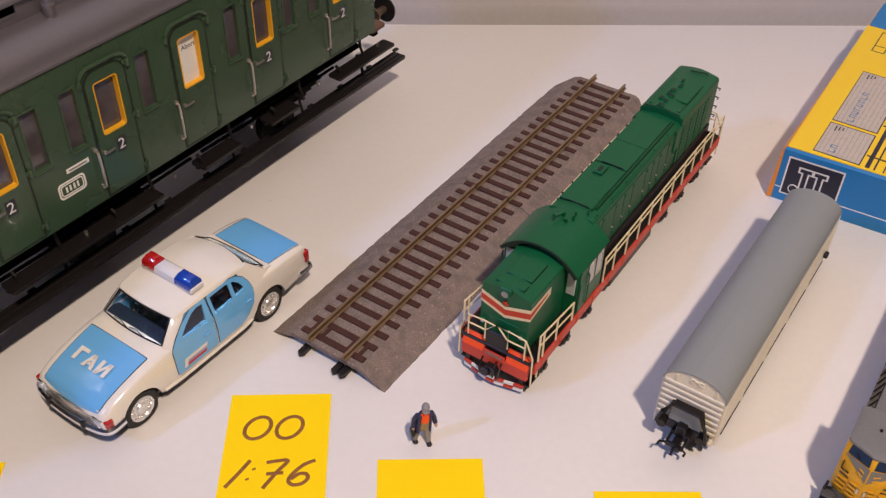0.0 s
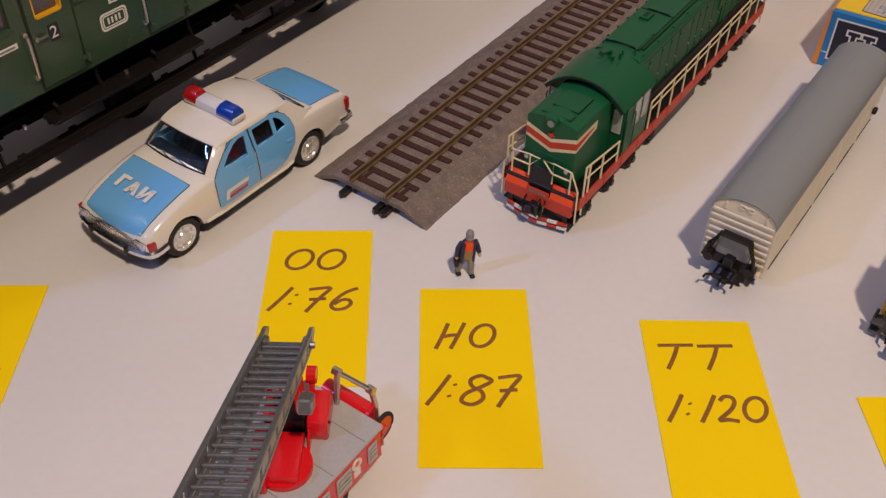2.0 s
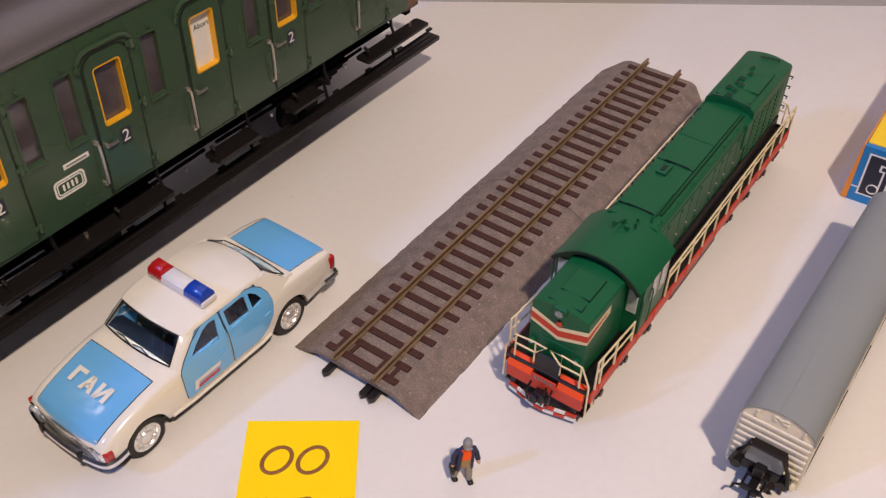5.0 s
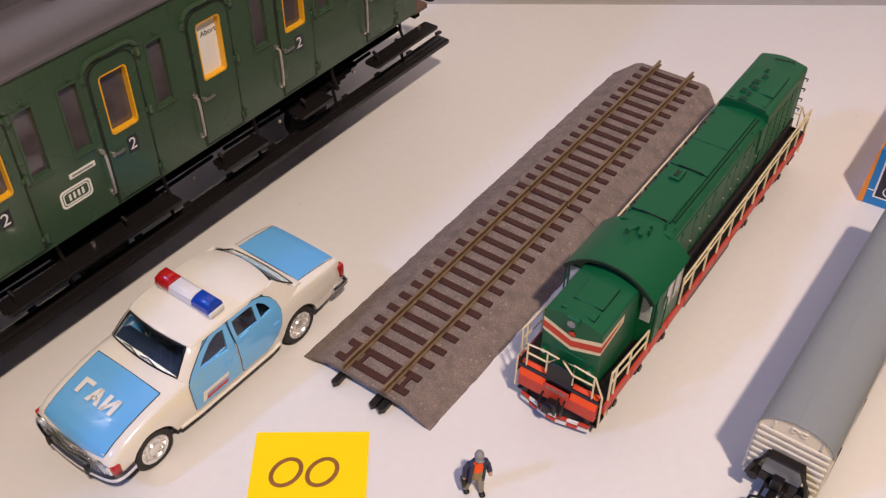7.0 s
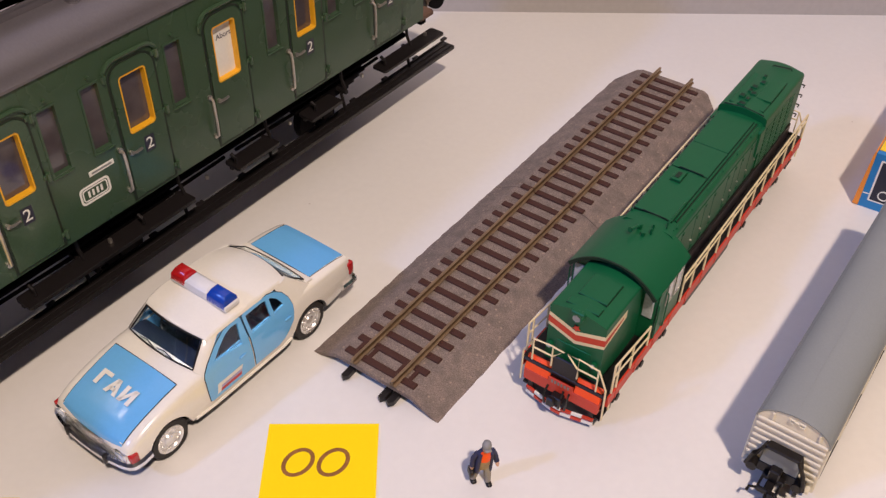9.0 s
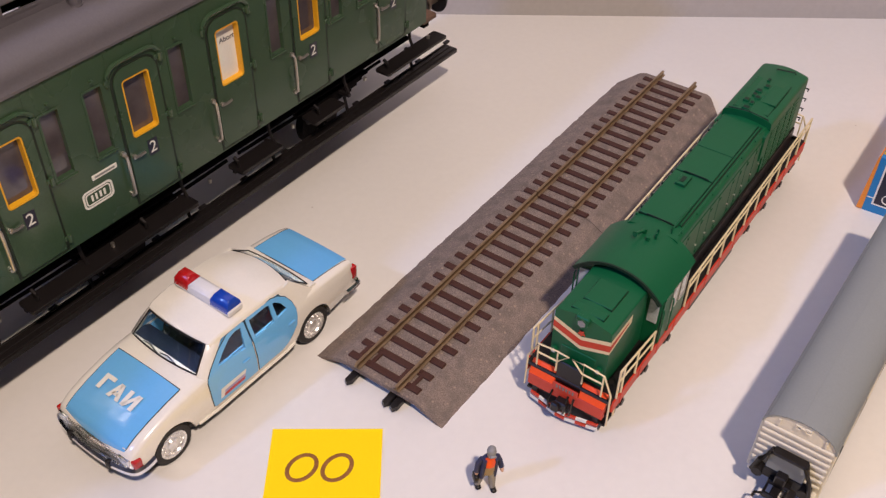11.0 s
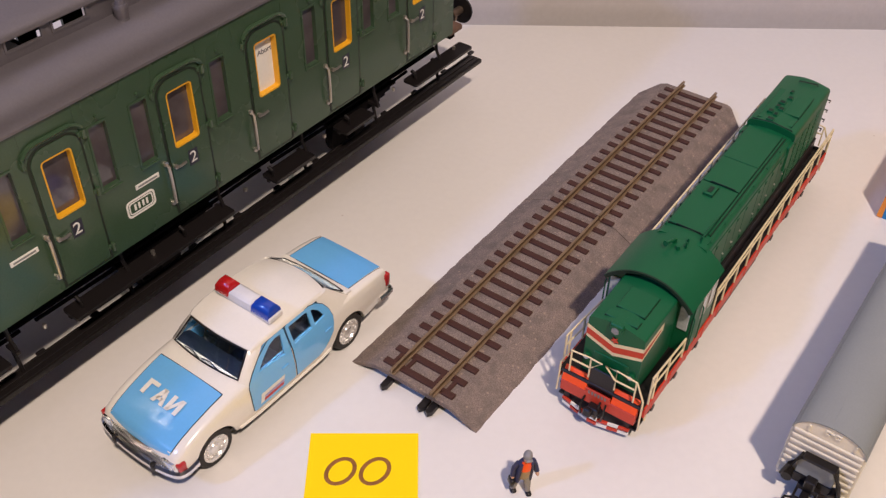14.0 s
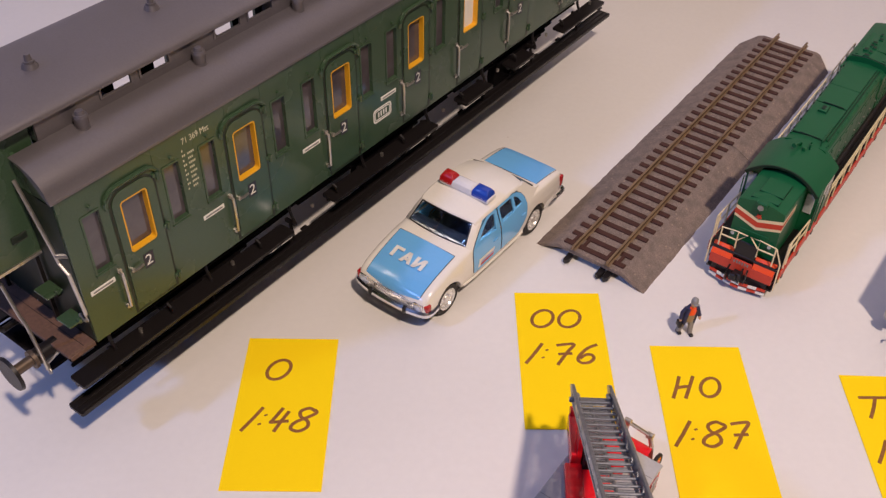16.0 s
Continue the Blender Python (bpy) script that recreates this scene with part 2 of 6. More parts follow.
def loft(bm, rings, cap=True, closed=True):
    made = [[bm.verts.new(p) for p in ring] for ring in rings]
    n = len(made[0])
    for one, two in zip(made, made[1:]):
        for k in range(n if closed else n - 1):
            bm.faces.new((one[k], one[(k + 1) % n], two[(k + 1) % n], two[k]))
    if cap and closed:
        bm.faces.new(made[0][::-1])
        bm.faces.new(made[-1])
    return bm


def along_y(outline, y0, y1, bm=None):
    """A prism: an outline in x and z, drawn out along y."""
    return loft(bm or bmesh.new(), [[(x, y, z) for x, z in outline] for y in (y0, y1)])


def up_z(outline, z0, z1, bm=None):
    return loft(bm or bmesh.new(), [[(x, y, z) for x, y in outline] for z in (z0, z1)])


def along_x(outline, x0, x1, bm=None):
    """A prism: an outline in y and z, drawn out along x."""
    return loft(bm or bmesh.new(), [[(x, y, z) for y, z in outline] for x in (x0, x1)])


def arc(cx, cy, r, a0, a1, n=8, ry=None):
    return [(cx + r * math.cos(radians(a0 + (a1 - a0) * k / n)), cy + (ry or r) * math.sin(radians(a0 + (a1 - a0) * k / n))) for k in range(n + 1)]


def rounded(x0, x1, y0, y1, r, n=4):
    return arc(x1 - r, y1 - r, r, 0, 90, n) + arc(x0 + r, y1 - r, r, 90, 180, n) + arc(x0 + r, y0 + r, r, 180, 270, n) + arc(x1 - r, y0 + r, r, 270, 360, n)


def frame_x(bm, outer, inner, x0, x1):
    """A frame between two outlines (in y and z, of one count), from x0 to x1."""
    n = len(outer)
    loops = [[bm.verts.new((x, *p)) for p in o] for x, o in ((x0, outer), (x1, outer), (x1, inner), (x0, inner))]
    for a, b in zip(loops, loops[1:] + loops[:1]):
        for k in range(n):
            bm.faces.new((a[k], a[(k + 1) % n], b[(k + 1) % n], b[k]))
    return bm


def lettering(name, text, size, material, parent, m, label="", squeeze=1.0, bold=0.0):
    """Printed writing as a thin mesh; size in millimetres, m its pose."""
    data = bpy.data.curves.new(name, "FONT")
    data.body, data.size, data.extrude, data.offset = text, size / 1000, 0.00004, bold / 1000
    data.align_x, data.align_y = "CENTER", "CENTER"
    temp = new(name, data)
    me = bpy.data.meshes.new_from_object(temp.evaluated_get(bpy.context.evaluated_depsgraph_get()))
    bpy.data.objects.remove(temp)
    me.materials.clear()
    me.materials.append(material)
    ob = new(name, me)
    ob.parent = parent
    ob.matrix_basis = m @ Matrix.Diagonal((squeeze, 1, 1, 1))
    if label:
        ob["label"] = label
    return ob


# a pose whose x runs along +y and whose y runs up: for writing on sides that face +x
ON_SIDE = Matrix(((0, 0, 1, 0), (1, 0, 0, 0), (0, 1, 0, 0), (0, 0, 0, 1)))

# ---------------------------------------------------------------- the setting

TABLE = pose(-0.196, 0.5152, 0, 0, 0, 36.05)  # middle of the back edge


def build_setting():
    top = part("table_top", box(bmesh.new(), -900, 900, -1000, 0, -22, 0, 1.2, 2), M_TABLE, m=TABLE)
    tagged(top, "smooth off-white table top with faint marks", "table top", kind="structure")
    for sx in (-840, 840):
        for sy in (-940, -60):
            leg = part("table_leg", new_box(sx - 25, sx + 25, sy - 25, sy + 25, -748, -22.5, bevel=3), M_TABLE, m=TABLE)
            tagged(leg, "square off-white leg under the table top", "table leg", kind="structure")
    wall = part("wall_north", new_box(-2600, 2600, 14, 114, -750, 1750), M_WALL, m=TABLE)
    tagged(wall, "plain grey painted wall behind the table", "wall", kind="structure")
    for name, args in (("wall_west", (-2700, -2600, -3600, 114, -750, 1750)), ("wall_east", (2600, 2700, -3600, 114, -750, 1750)), ):
        tagged(part(name, new_box(*args), M_ROOM, m=TABLE), "plain pale painted room wall", "wall", kind="structure")
    tagged(part("wall_south", new_box(-2700, 2700, -3700, -3600, -750, 1750), M_ROOM, m=TABLE), "plain pale painted room wall", "wall", kind="structure")
    tagged(part("floor", new_box(-2700, 2700, -3700, 114, -850, -750), M_FLOOR, m=TABLE), "brown room floor", "floor", kind="structure")
    tagged(part("ceiling", new_box(-2700, 2700, -3700, 114, 1750, 1850), M_ROOM, m=TABLE), "plain pale ceiling", "ceiling", kind="structure")


build_setting()

# ---------------------------------------------------------------- notes with handwriting


def oval(cx, cy, rx, ry, lean=0.0, a0=100, a1=470, n=26):
    return [(cx + rx * math.cos(radians(a0 + (a1 - a0) * k / n)) + lean * ry * math.sin(radians(a0 + (a1 - a0) * k / n)), cy + ry * math.sin(radians(a0 + (a1 - a0) * k / n))) for k in range(n + 1)]


def glyph(c):
    """Pen strokes of a hand-drawn character about 0.7 wide and 1 high."""
    if c == "O":
        return [oval(0.50, 0.5, 0.39, 0.45, 0.06)]
    if c == "0":
        return [oval(0.40, 0.5, 0.34, 0.46, 0.12)]
    if c == "1":
        return [[(0.52, 1.02), (0.30, 0.5), (0.04, -0.04)]]
    if c == ":":
        return [[(0.16, 0.70), (0.20, 0.64)], [(0.06, 0.30), (0.10, 0.24)]]
    if c == "2":
        return [[(0.10, 0.80), (0.25, 0.97), (0.48, 0.95), (0.55, 0.75), (0.40, 0.45), (0.02, 0.06), (0.30, 0.08), (0.62, 0.02)]]
    if c == "4":
        return [[(0.30, 1.0), (0.08, 0.45), (0.02, 0.36), (0.30, 0.38), (0.70, 0.42)], [(0.58, 0.85), (0.42, 0.40), (0.30, -0.06)]]
    if c == "6":
        return [[(0.72, 0.98), (0.40, 0.80), (0.14, 0.45), (0.08, 0.18), (0.25, 0.02), (0.52, 0.06), (0.66, 0.26), (0.56, 0.44), (0.34, 0.44), (0.14, 0.24)]]
    if c == "7":
        return [[(0.06, 0.92), (0.40, 0.98), (0.72, 0.98), (0.50, 0.55), (0.22, -0.10)], [(0.18, 0.46), (0.70, 0.50)]]
    if c == "8":
        return [[(0.72, 0.88), (0.46, 1.0), (0.18, 0.86), (0.26, 0.62), (0.58, 0.42), (0.64, 0.16), (0.36, -0.02), (0.04, 0.10), (0.12, 0.36), (0.54, 0.60), (0.80, 0.80), (0.68, 0.93)]]
    if c == "H":
        return [[(0.20, 1.0), (0.12, 0.5), (0.0, -0.05)], [(0.76, 1.02), (0.64, 0.5), (0.50, -0.05)], [(0.08, 0.42), (0.40, 0.50), (0.70, 0.52)]]
    if c == "N":
        return [[(0.16, 1.0), (0.08, 0.5), (0.0, -0.04)], [(0.16, 1.0), (0.40, 0.5), (0.62, 0.0)], [(0.62, 0.0), (0.72, 0.5), (0.80, 1.0)]]
    if c == "T":
        return [[(0.0, 0.96), (0.40, 0.98), (0.92, 1.0)], [(0.52, 0.98), (0.40, 0.5), (0.22, -0.04)]]
    return []


WIDTH = {"O": 1.0, "0": 0.86, "1": 0.56, ":": 0.44, "2": 0.76, "4": 0.84, "6": 0.82, "7": 0.86, "8": 0.92, "H": 0.98, "T": 1.02, "N": 0.98}


def smooth_line(pts, n=5):
    """A Catmull-Rom line through points of the plane."""
    if len(pts) < 3 or len(pts) > 20:
        return pts
    p = [pts[0], *pts, pts[-1]]
    out = []
    for a, b, c, d in zip(p, p[1:], p[2:], p[3:]):
        for k in range(n):
            t = k / n
            out.append(tuple(0.5 * (2 * b[i] + (c[i] - a[i]) * t + (2 * a[i] - 5 * b[i] + 4 * c[i] - d[i]) * t * t + (3 * b[i] - a[i] - 3 * c[i] + d[i]) * t ** 3) for i in (0, 1)))
    return out + [pts[-1]]


def paper_note(corner, turn, lines, label, lean=0.2):
    """A note 38 x 76.5 mm; corner: its upper left corner; lines: (text, left, bottom, width, height) in millimetres from that corner."""
    top = thing("paper_note", pose(*corner, 0.0002, 0, 0, turn), label, "note", "yellow scale notes on the table")
    bm = up_z([(0, 0), (0, -76.5), (38, -76.5), (38, 0)], 0.0, 0.2)
    part("sheet", bm, M_NOTE, top)
    for text, left, bottom, width, height in lines:
        total = sum(WIDTH[c] for c in text)
        x, s = left, width / total
        for c in text:
            strokes, ink = glyph(c), bmesh.new()
            for n, stroke in enumerate(strokes):
                line = smooth_line(stroke)
                tube(ink, [(x + px * s + lean * (py - 0.5) * height, -bottom + py * height, 0.22 + 0.05 * n + 0.04 * k / len(line)) for k, (px, py) in enumerate(line)], 0.74, 6, 0.18)
            part("digit" if c in "0123456789" else "colon" if c == ":" else "letter", ink, M_INK, top, "brown felt pen handwriting")
            x += WIDTH[c] * s
    return top


paper_note((-0.2534, 0.0653), 36.2, [("O", 9.0, 23.4, 11.6, 11.8), ("1:48", 4.6, 48.8, 28.6, 11.2)], "yellow paper note with O 1:48 in brown felt pen")
paper_note((-0.1783, 0.1572), 36.4, [("OO", 5.6, 21.8, 23.6, 11.4), ("1:76", 3.2, 42.0, 30.6, 10.9)], "yellow paper note with OO 1:76 in brown felt pen")
paper_note((-0.1143, 0.1651), 35.7, [("HO", 6.6, 28.2, 20, 11.2), ("1:87", 3.2, 52.2, 30.5, 11.8)], "yellow paper note with HO 1:87 in brown felt pen")
paper_note((-0.0435, 0.1980), 34.6, [("TT", 4.2, 22, 27, 10.5), ("1:120", 3.4, 43.8, 33.5, 10.4)], "yellow paper note with TT 1:120 in brown felt pen", 0.08)
paper_note((0.0297, 0.2088), 36.2, [("N", 14.0, 22.0, 13, 12.0)], "yellow paper note with N in brown felt pen")

# ---------------------------------------------------------------- track pieces


def track():
    x0 = -160.0

    def piece(name, y0, y1, near_ears):
        top = thing(name, pose(-0.160, 0, 0), "piece of model railway track on grey-brown ballast bedding with brown sleepers", "model track", "track pieces laid end to end")
        bm = bmesh.new()
        outline = [(-28.6, 0), (-18.5, 5.3), (-17, 5.9), (17, 5.9), (18.5, 5.3), (28.6, 0), (25.8, 0), (16.8, 4.0), (-16.8, 4.0), (-25.8, 0)]
        n = 40
        far = y1 > 430
        rings = []
        for k in range(n + 1):
            y = y0 + (y1 - y0 - (7 if far else 0)) * k / n
            rings.append([(x + (random.uniform(-0.25, 0.25) if abs(x) > 28 and 0 < k < n else 0), y, z) for x, z in outline])
        if far:  # the far end is cut back at its shoulders
            rings.append([(max(-20.5, min(19.5, x)), y1 + 1.6, max(z, 4.6) if abs(x) > 28 else max(z, 3.6)) for x, z in outline])
        loft(bm, rings)
        bed = part("ballast_bed", bm, M_BED, top)
        for side in (-9.0, 9.0):
            rail = bmesh.new()
            web = [(-1.2, 6.5), (-1.2, 6.9), (-0.35, 7.1), (-0.35, 8.2), (-0.55, 8.4), (-0.55, 9.0), (0.55, 9.0), (0.55, 8.4), (0.35, 8.2), (0.35, 7.1), (1.2, 6.9), (1.2, 6.5)]
            along_y([(side + a, b) for a, b in web], y0 - (0.5 if near_ears else -0.2), y1 + (4.2 if y1 > 430 else -0.2), rail)
            part("rail", rail, M_RAIL, top, "dull brass rail")
        first = None
        places = [196.6 + 7.45 * k + 0.0058 * k * k for k in range(32)]
        for y in [p for p in places if y0 < p < y1]:
            if first is None:
                sl = bmesh.new()
                box(sl, -15.8, 15.8, -1.45, 1.45, 5.4, 6.7, 0.22)
                for side in (-9, 9):
                    for d in (-1.7, 1.7):
                        box(sl, side + d - 0.5, side + d + 0.5, -0.7, 0.7, 6.6, 7.2, 0.15)
                first = part("sleeper", sl, M_SLEEPER, top, m=mm(0, y, 0))
            else:
                twin("sleeper", first, top, mm(0, y, 0))
        if near_ears:
            tie = bmesh.new()  # the long tie plate between the first sleepers
            for a in (-12.0, -6.4, 6.4, 12.0):
                box(tie, a - 0.8, a + 0.8, y0 + 5, y0 + 12, 5.5, 6.6, 0.15)
            part("tie_strip", tie, M_SLEEPER, top)
            for ex, pair in ((-11.5, False), (5.5, True)):
                ear = bmesh.new()
                for o in ((0, 3.6) if pair else (0,)):
                    up_z([(ex + o, y0 + 1), (ex + o + 2.6, y0 + 1), (ex + o + 2.8, y0 - 3.4), (ex + o + 1.6, y0 - 5.2), (ex + o + 0.2, y0 - 4.4)], 1.0, 3.0, ear)
                part("clip", ear, M_BLACK, top, "black plastic joining clip")
        return top

    piece("track_piece", 192.2, 315.4, True)
    piece("track_piece", 315.8, 437.0, False)


track()

# ---------------------------------------------------------------- the green coach


def coach():
    top = thing("coach", pose(-0.2954, 0.1795, 0, 0, 0, -0.69), "green model railway coach with yellow window frames and grey clerestory roof", "model coach")
    W, L, SILL, EAVE = 36.0, 175.0, 45.5, 110.2
    doors = [-146.7, -94.3, -39.5, 11.0, 53.3, 96.2, 149.0]
    wins = [-164.0, -129.2, -112.3, -75.5, -58.5, -23.0, -6.2, 29.4, 77.6, 113.0, 130.0, 164.5]
    body = part("body", new_box(-W + 3, W - 3, -L + 2, L - 2, SILL, SILL + 2.5), M_UNDER, top, "dark coach floor")

    def side(sign):
        xs = (W - 1.6, W) if sign > 0 else (-W, -W + 1.6)
        holes = sorted([(d - 5.9, d + 5.9, 72.8, 96.2) for d in doors] + [(w - 3.5, w + 3.5, 73.8, 98.6) for w in wins])
        part("lower_panel", new_box(*xs, -L, L, SILL, 72.8), M_CGREEN, top)
        part("upper_panel", new_box(*xs, -L, L, 98.6, EAVE), M_CGREEN, top)
        at = -L
        for a, b, lo, hi in holes:
            part("window_pillar", new_box(*xs, at, a, 72.8, 98.6), M_CGREEN, top)
            if lo > 72.8:
                part("window_rail", new_box(*xs, a, b, 72.8, lo), M_CGREEN, top)
            if hi < 98.6:
                part("window_rail", new_box(*xs, a, b, hi, 98.6), M_CGREEN, top)
            at = b
        part("window_pillar", new_box(*xs, at, L, 72.8, 98.6), M_CGREEN, top)

    for sign in (1, -1):
        side(sign)
    for sign in (1, -1):
        bm = bmesh.new()
        y = sign * L
        box(bm, -W + 1.6, W - 1.6, min(y, y - sign * 1.6), max(y, y - sign * 1.6), SILL, EAVE)
        outline = [(-W, EAVE), (W, EAVE), (30, 116), (21, 121), (0, 123), (-21, 121), (-30, 116)]
        along_y(outline, min(y, y - sign * 1.6), max(y, y - sign * 1.6), bm)
        part("end_wall", bm, M_CGREEN, top)
    for y in (-121, -67, -15, 35, 75, 121):
        part("partition", new_box(-W + 2, W - 2, y - 0.8, y + 0.8, SILL + 2.5, 108), M_INSIDE, top, "brown compartment partition")
    for y in [d + s for d in doors for s in (-9, 9)]:
        part("bench", new_box(-W + 4, W - 4, y - 3.5, y + 3.5, SILL + 2.5, 62, bevel=1), M_INSIDE, top, "brown bench seat")

    # doors with their furniture on the visible side
    for i, d in enumerate(doors):
        w = 10.2
        outer = [(d + w, SILL + 0.6), (d + w, 95.0)] + arc(d + w - 6, 95.5, 6, 0, 90, 6) + arc(d - w + 6, 95.5, 6, 90, 180, 6) + [(d - w, 95.0), (d - w, SILL + 0.6)]
        g = 1.15
        inner = [(d + w - g, SILL + 1.2), (d + w - g, 95.0)] + arc(d + w - 6, 95.5, 6 - g, 0, 90, 6) + arc(d - w + 6, 95.5, 6 - g, 90, 180, 6) + [(d - w + g, 95.0), (d - w + g, SILL + 1.2)]
        door = part("door", frame_x(bmesh.new(), outer, inner, W - 0.5, W + 0.10), M_CGREEN2, top, "closed green compartment door with a dark seam")
        # leaf: a thin raised panel round the window
        hole = rounded(d - 5.9, d + 5.9, 72.8, 96.2, 1.6, 6)
        rim = rounded(d - w + 1.25, d + w - 0.95, SILL + 1.5, 100.6, 5.2, 6)
        part("leaf", frame_x(bmesh.new(), rim, hole, W - 0.2, W + 0.35), M_CGREEN, door)
        # rain strip over the door
        strip = [(W + 0.5, d - w - 1.2, 97)] + [(W + 0.6, y, z) for y, z in arc(d - w + 4.4, 97.8, 5.8, 180, 90, 6)] + [(W + 0.6, y, z) for y, z in arc(d + w - 4.4, 97.8, 5.8, 90, 0, 6)] + [(W + 0.5, d + w + 1.2, 97)]
        part("rain_strip", tube(bmesh.new(), strip, 0.8, 6), M_CGREEN, door)
        yo, yi = rounded(d - 5.8, d + 5.8, 72.9, 96.1, 1.5, 6), rounded(d - 5.25, d + 5.25, 73.5, 95.5, 1.0, 6)
        part("window_frame", frame_x(bmesh.new(), yo, yi, W - 2.8, W + 0.2), M_YFRAME, door, "bright yellow window frame")
        privy = i == 4
        part("pane", new_box(W - 2.7, W - 2.3, d - 5.5, d + 5.5, 73.2, 95.8), M_WHITE if privy else M_PANE, door, "white lavatory pane" if privy else "")
        for z in (98.5, 75.5, 51.0):
            h = bmesh.new()
            rod(h, (W + 0.9, d + w + 0.5, z - 1.6), (W + 0.9, d + w + 0.5, z + 1.6), 0.75, 8)
            box(h, W - 0.1, W + 0.8, d + w - 1.2, d + w + 1.6, z - 0.9, z + 0.9, 0.2)
            part("hinge", h, M_CGREEN, door)
        hd = bmesh.new()
        rod(hd, (W + 0.2, d - 7.6, 66.6), (W + 1.4, d - 7.6, 66.6), 0.9, 8)
        tube(hd, [(W + 1.4, d - 7.8, 66.6), (W + 1.6, d - 5.8, 66.5), (W + 1.6, d - 3.4, 66.8)], 0.55, 6)
        part("door_handle", hd, M_STEEL, door, "steel lever handle")
        gr = bmesh.new()
        d = -148.0 if i == 0 else d  # the first rail stands further from its door
        tube(gr, [(W, d - w - 1.3, 52.4), (W + 1.9, d - w - 1.3, 53.2), (W + 2.1, d - w - 1.3, 58), (W + 2.1, d - w - 1.3, 66), (W + 1.9, d - w - 1.3, 69.0), (W, d - w - 1.3, 69.8)], 0.62, 7)
        for z in (52.4, 69.8):
            rod(gr, (W - 0.1, d - w - 1.3, z), (W + 0.9, d - w - 1.3, z), 1.0, 8)
        part("grab_rail", gr, M_STEEL, top, "steel grab rail")
        d = doors[i]
        if privy:
            lettering("lettering", "Abort", 3.05, M_DARKPRINT, door, ON_SHIFT(W - 2.24, d + 1.5, 89.6), "black word on the pane")
        else:
            o = 1.3 if i > 2 else 0.2
            part("class_plate", new_box(W + 0.3, W + 0.46, d - 2.4 + o, d + 1.9 + o, 62.9, 69.4), M_DARKPRINT, door, "black class number plate")
            lettering("class_number", "2", 6.6, M_WHITE, door, ON_SHIFT(W + 0.52, d - 0.3 + o, 66.1), "white class number")
        if i < 4:
            y = d - 20.2
            part("destination_strip", new_box(W + 0.02, W + 0.3, y - 5.2, y + 5.2, 66.4, 68.3), M_WHITE, top, "narrow white destination strip")
            part("print_bar", new_box(W + 0.3, W + 0.36, y - 4.2, y + 4.2, 67.0, 67.7), M_GREYPRINT, top)
    for w in wins:
        fo, fi = rounded(w - 4.2, w + 4.2, 73.0, 99.3, 0.5, 2), rounded(w - 3.4, w + 3.4, 73.9, 98.5, 0.4, 2)
        win = part("window", frame_x(bmesh.new(), fo, fi, W - 1.6, W + 0.3), M_CGREEN, top)
        part("pane", new_box(W - 1.95, W - 1.65, w - 3.6, w + 3.6, 73.7, 98.7), M_PANE, win)
        part("sill", new_box(W, W + 0.7, w - 4.3, w + 4.3, 72.5, 73.3, bevel=0.15), M_CGREEN, win)
        v = bmesh.new()
        rod(v, (W, w + 0.4, 101.6), (W + 1.0, w + 0.4, 101.6), 0.7, 8)
        part("vent_knob", v, M_CGREEN, win)
    for y in (-136, -102, -84, -50, -30, 1.2, 21, 38, 63, 86, 106, 122, 138):
        part("panel_seam", new_box(W - 0.05, W + 0.12, y - 0.18, y + 0.18, 99.5, 108.5), M_CGREEN, top)

    # emblem: a rounded frame with plain bars inside
    ey, ez = -13.6, 60.0
    em = frame_x(bmesh.new(), rounded(ey - 6.3, ey + 6.3, ez - 3.6, ez + 3.6, 1.8, 5), rounded(ey - 5.55, ey + 5.55, ez - 2.85, ez + 2.85, 1.4, 5), W + 0.02, W + 0.14)
    frame_x(em, rounded(ey - 5.2, ey + 5.2, ez - 2.5, ez + 2.5, 1.2, 5), rounded(ey - 4.75, ey + 4.75, ez - 2.05, ez + 2.05, 0.9, 5), W + 0.02, W + 0.14)
    for o in (-2.6, -0.9, 0.9, 2.6):
        box(em, W + 0.02, W + 0.14, ey + o - 0.42, ey + o + 0.42, ez - 1.25, ez + 1.25)
    part("emblem", em, M_WHITE, top, "white rounded emblem on the side")
    lettering("coach_number", "71 369 Mst", 3.6, M_CREAMTXT, top, ON_SHIFT(W + 0.08, -116.5, 104.6), "cream coach number", 0.78)
    for k in range(9):
        a = bmesh.new()
        z = 100.6 - 2.1 * k
        for at, n in ((-123.6, 1 + k % 2), (-121.2, 3 + k % 2)):
            if k == 0 and at > -122:
                continue
            for q in range(n):
                box(a, W + 0.02, W + 0.1, at + 0.8 * q, at + 0.5 + 0.8 * q, z, z + 0.85)
        part("print_bar", a, M_CREAMTXT, top)

    # roof
    low = [(W + 0.9, EAVE - 0.2), (W + 0.9, EAVE + 0.8)] + [(19.5 + (W - 19.6) * math.cos(radians(a)), EAVE + 1.2 + 10.2 * math.sin(radians(a))) for a in range(6, 91, 7)]
    lining = [(19.5, 121.6), (24, 120.2), (29, 117.2), (33, 113.0), (W - 0.2, EAVE - 0.2)]
    bm = along_y(low + lining, -L - 1.5, L + 1.5)
    along_y([(-x, z) for x, z in low + lining], -L - 1.5, L + 1.5, bm)
    roof = part("roof", bm, M_ROOF, top, "grey curved roof")
    CL = L - 10
    # clerestory: side walls with openings, then its own curved roof
    slots = [(y, y + 13.2) for y in (-139.4, -122.5, -87.9, -71.0, -36.4, -19.5, 15.1, 32.0, 66.6, 83.5, 118.1, 135.0)]
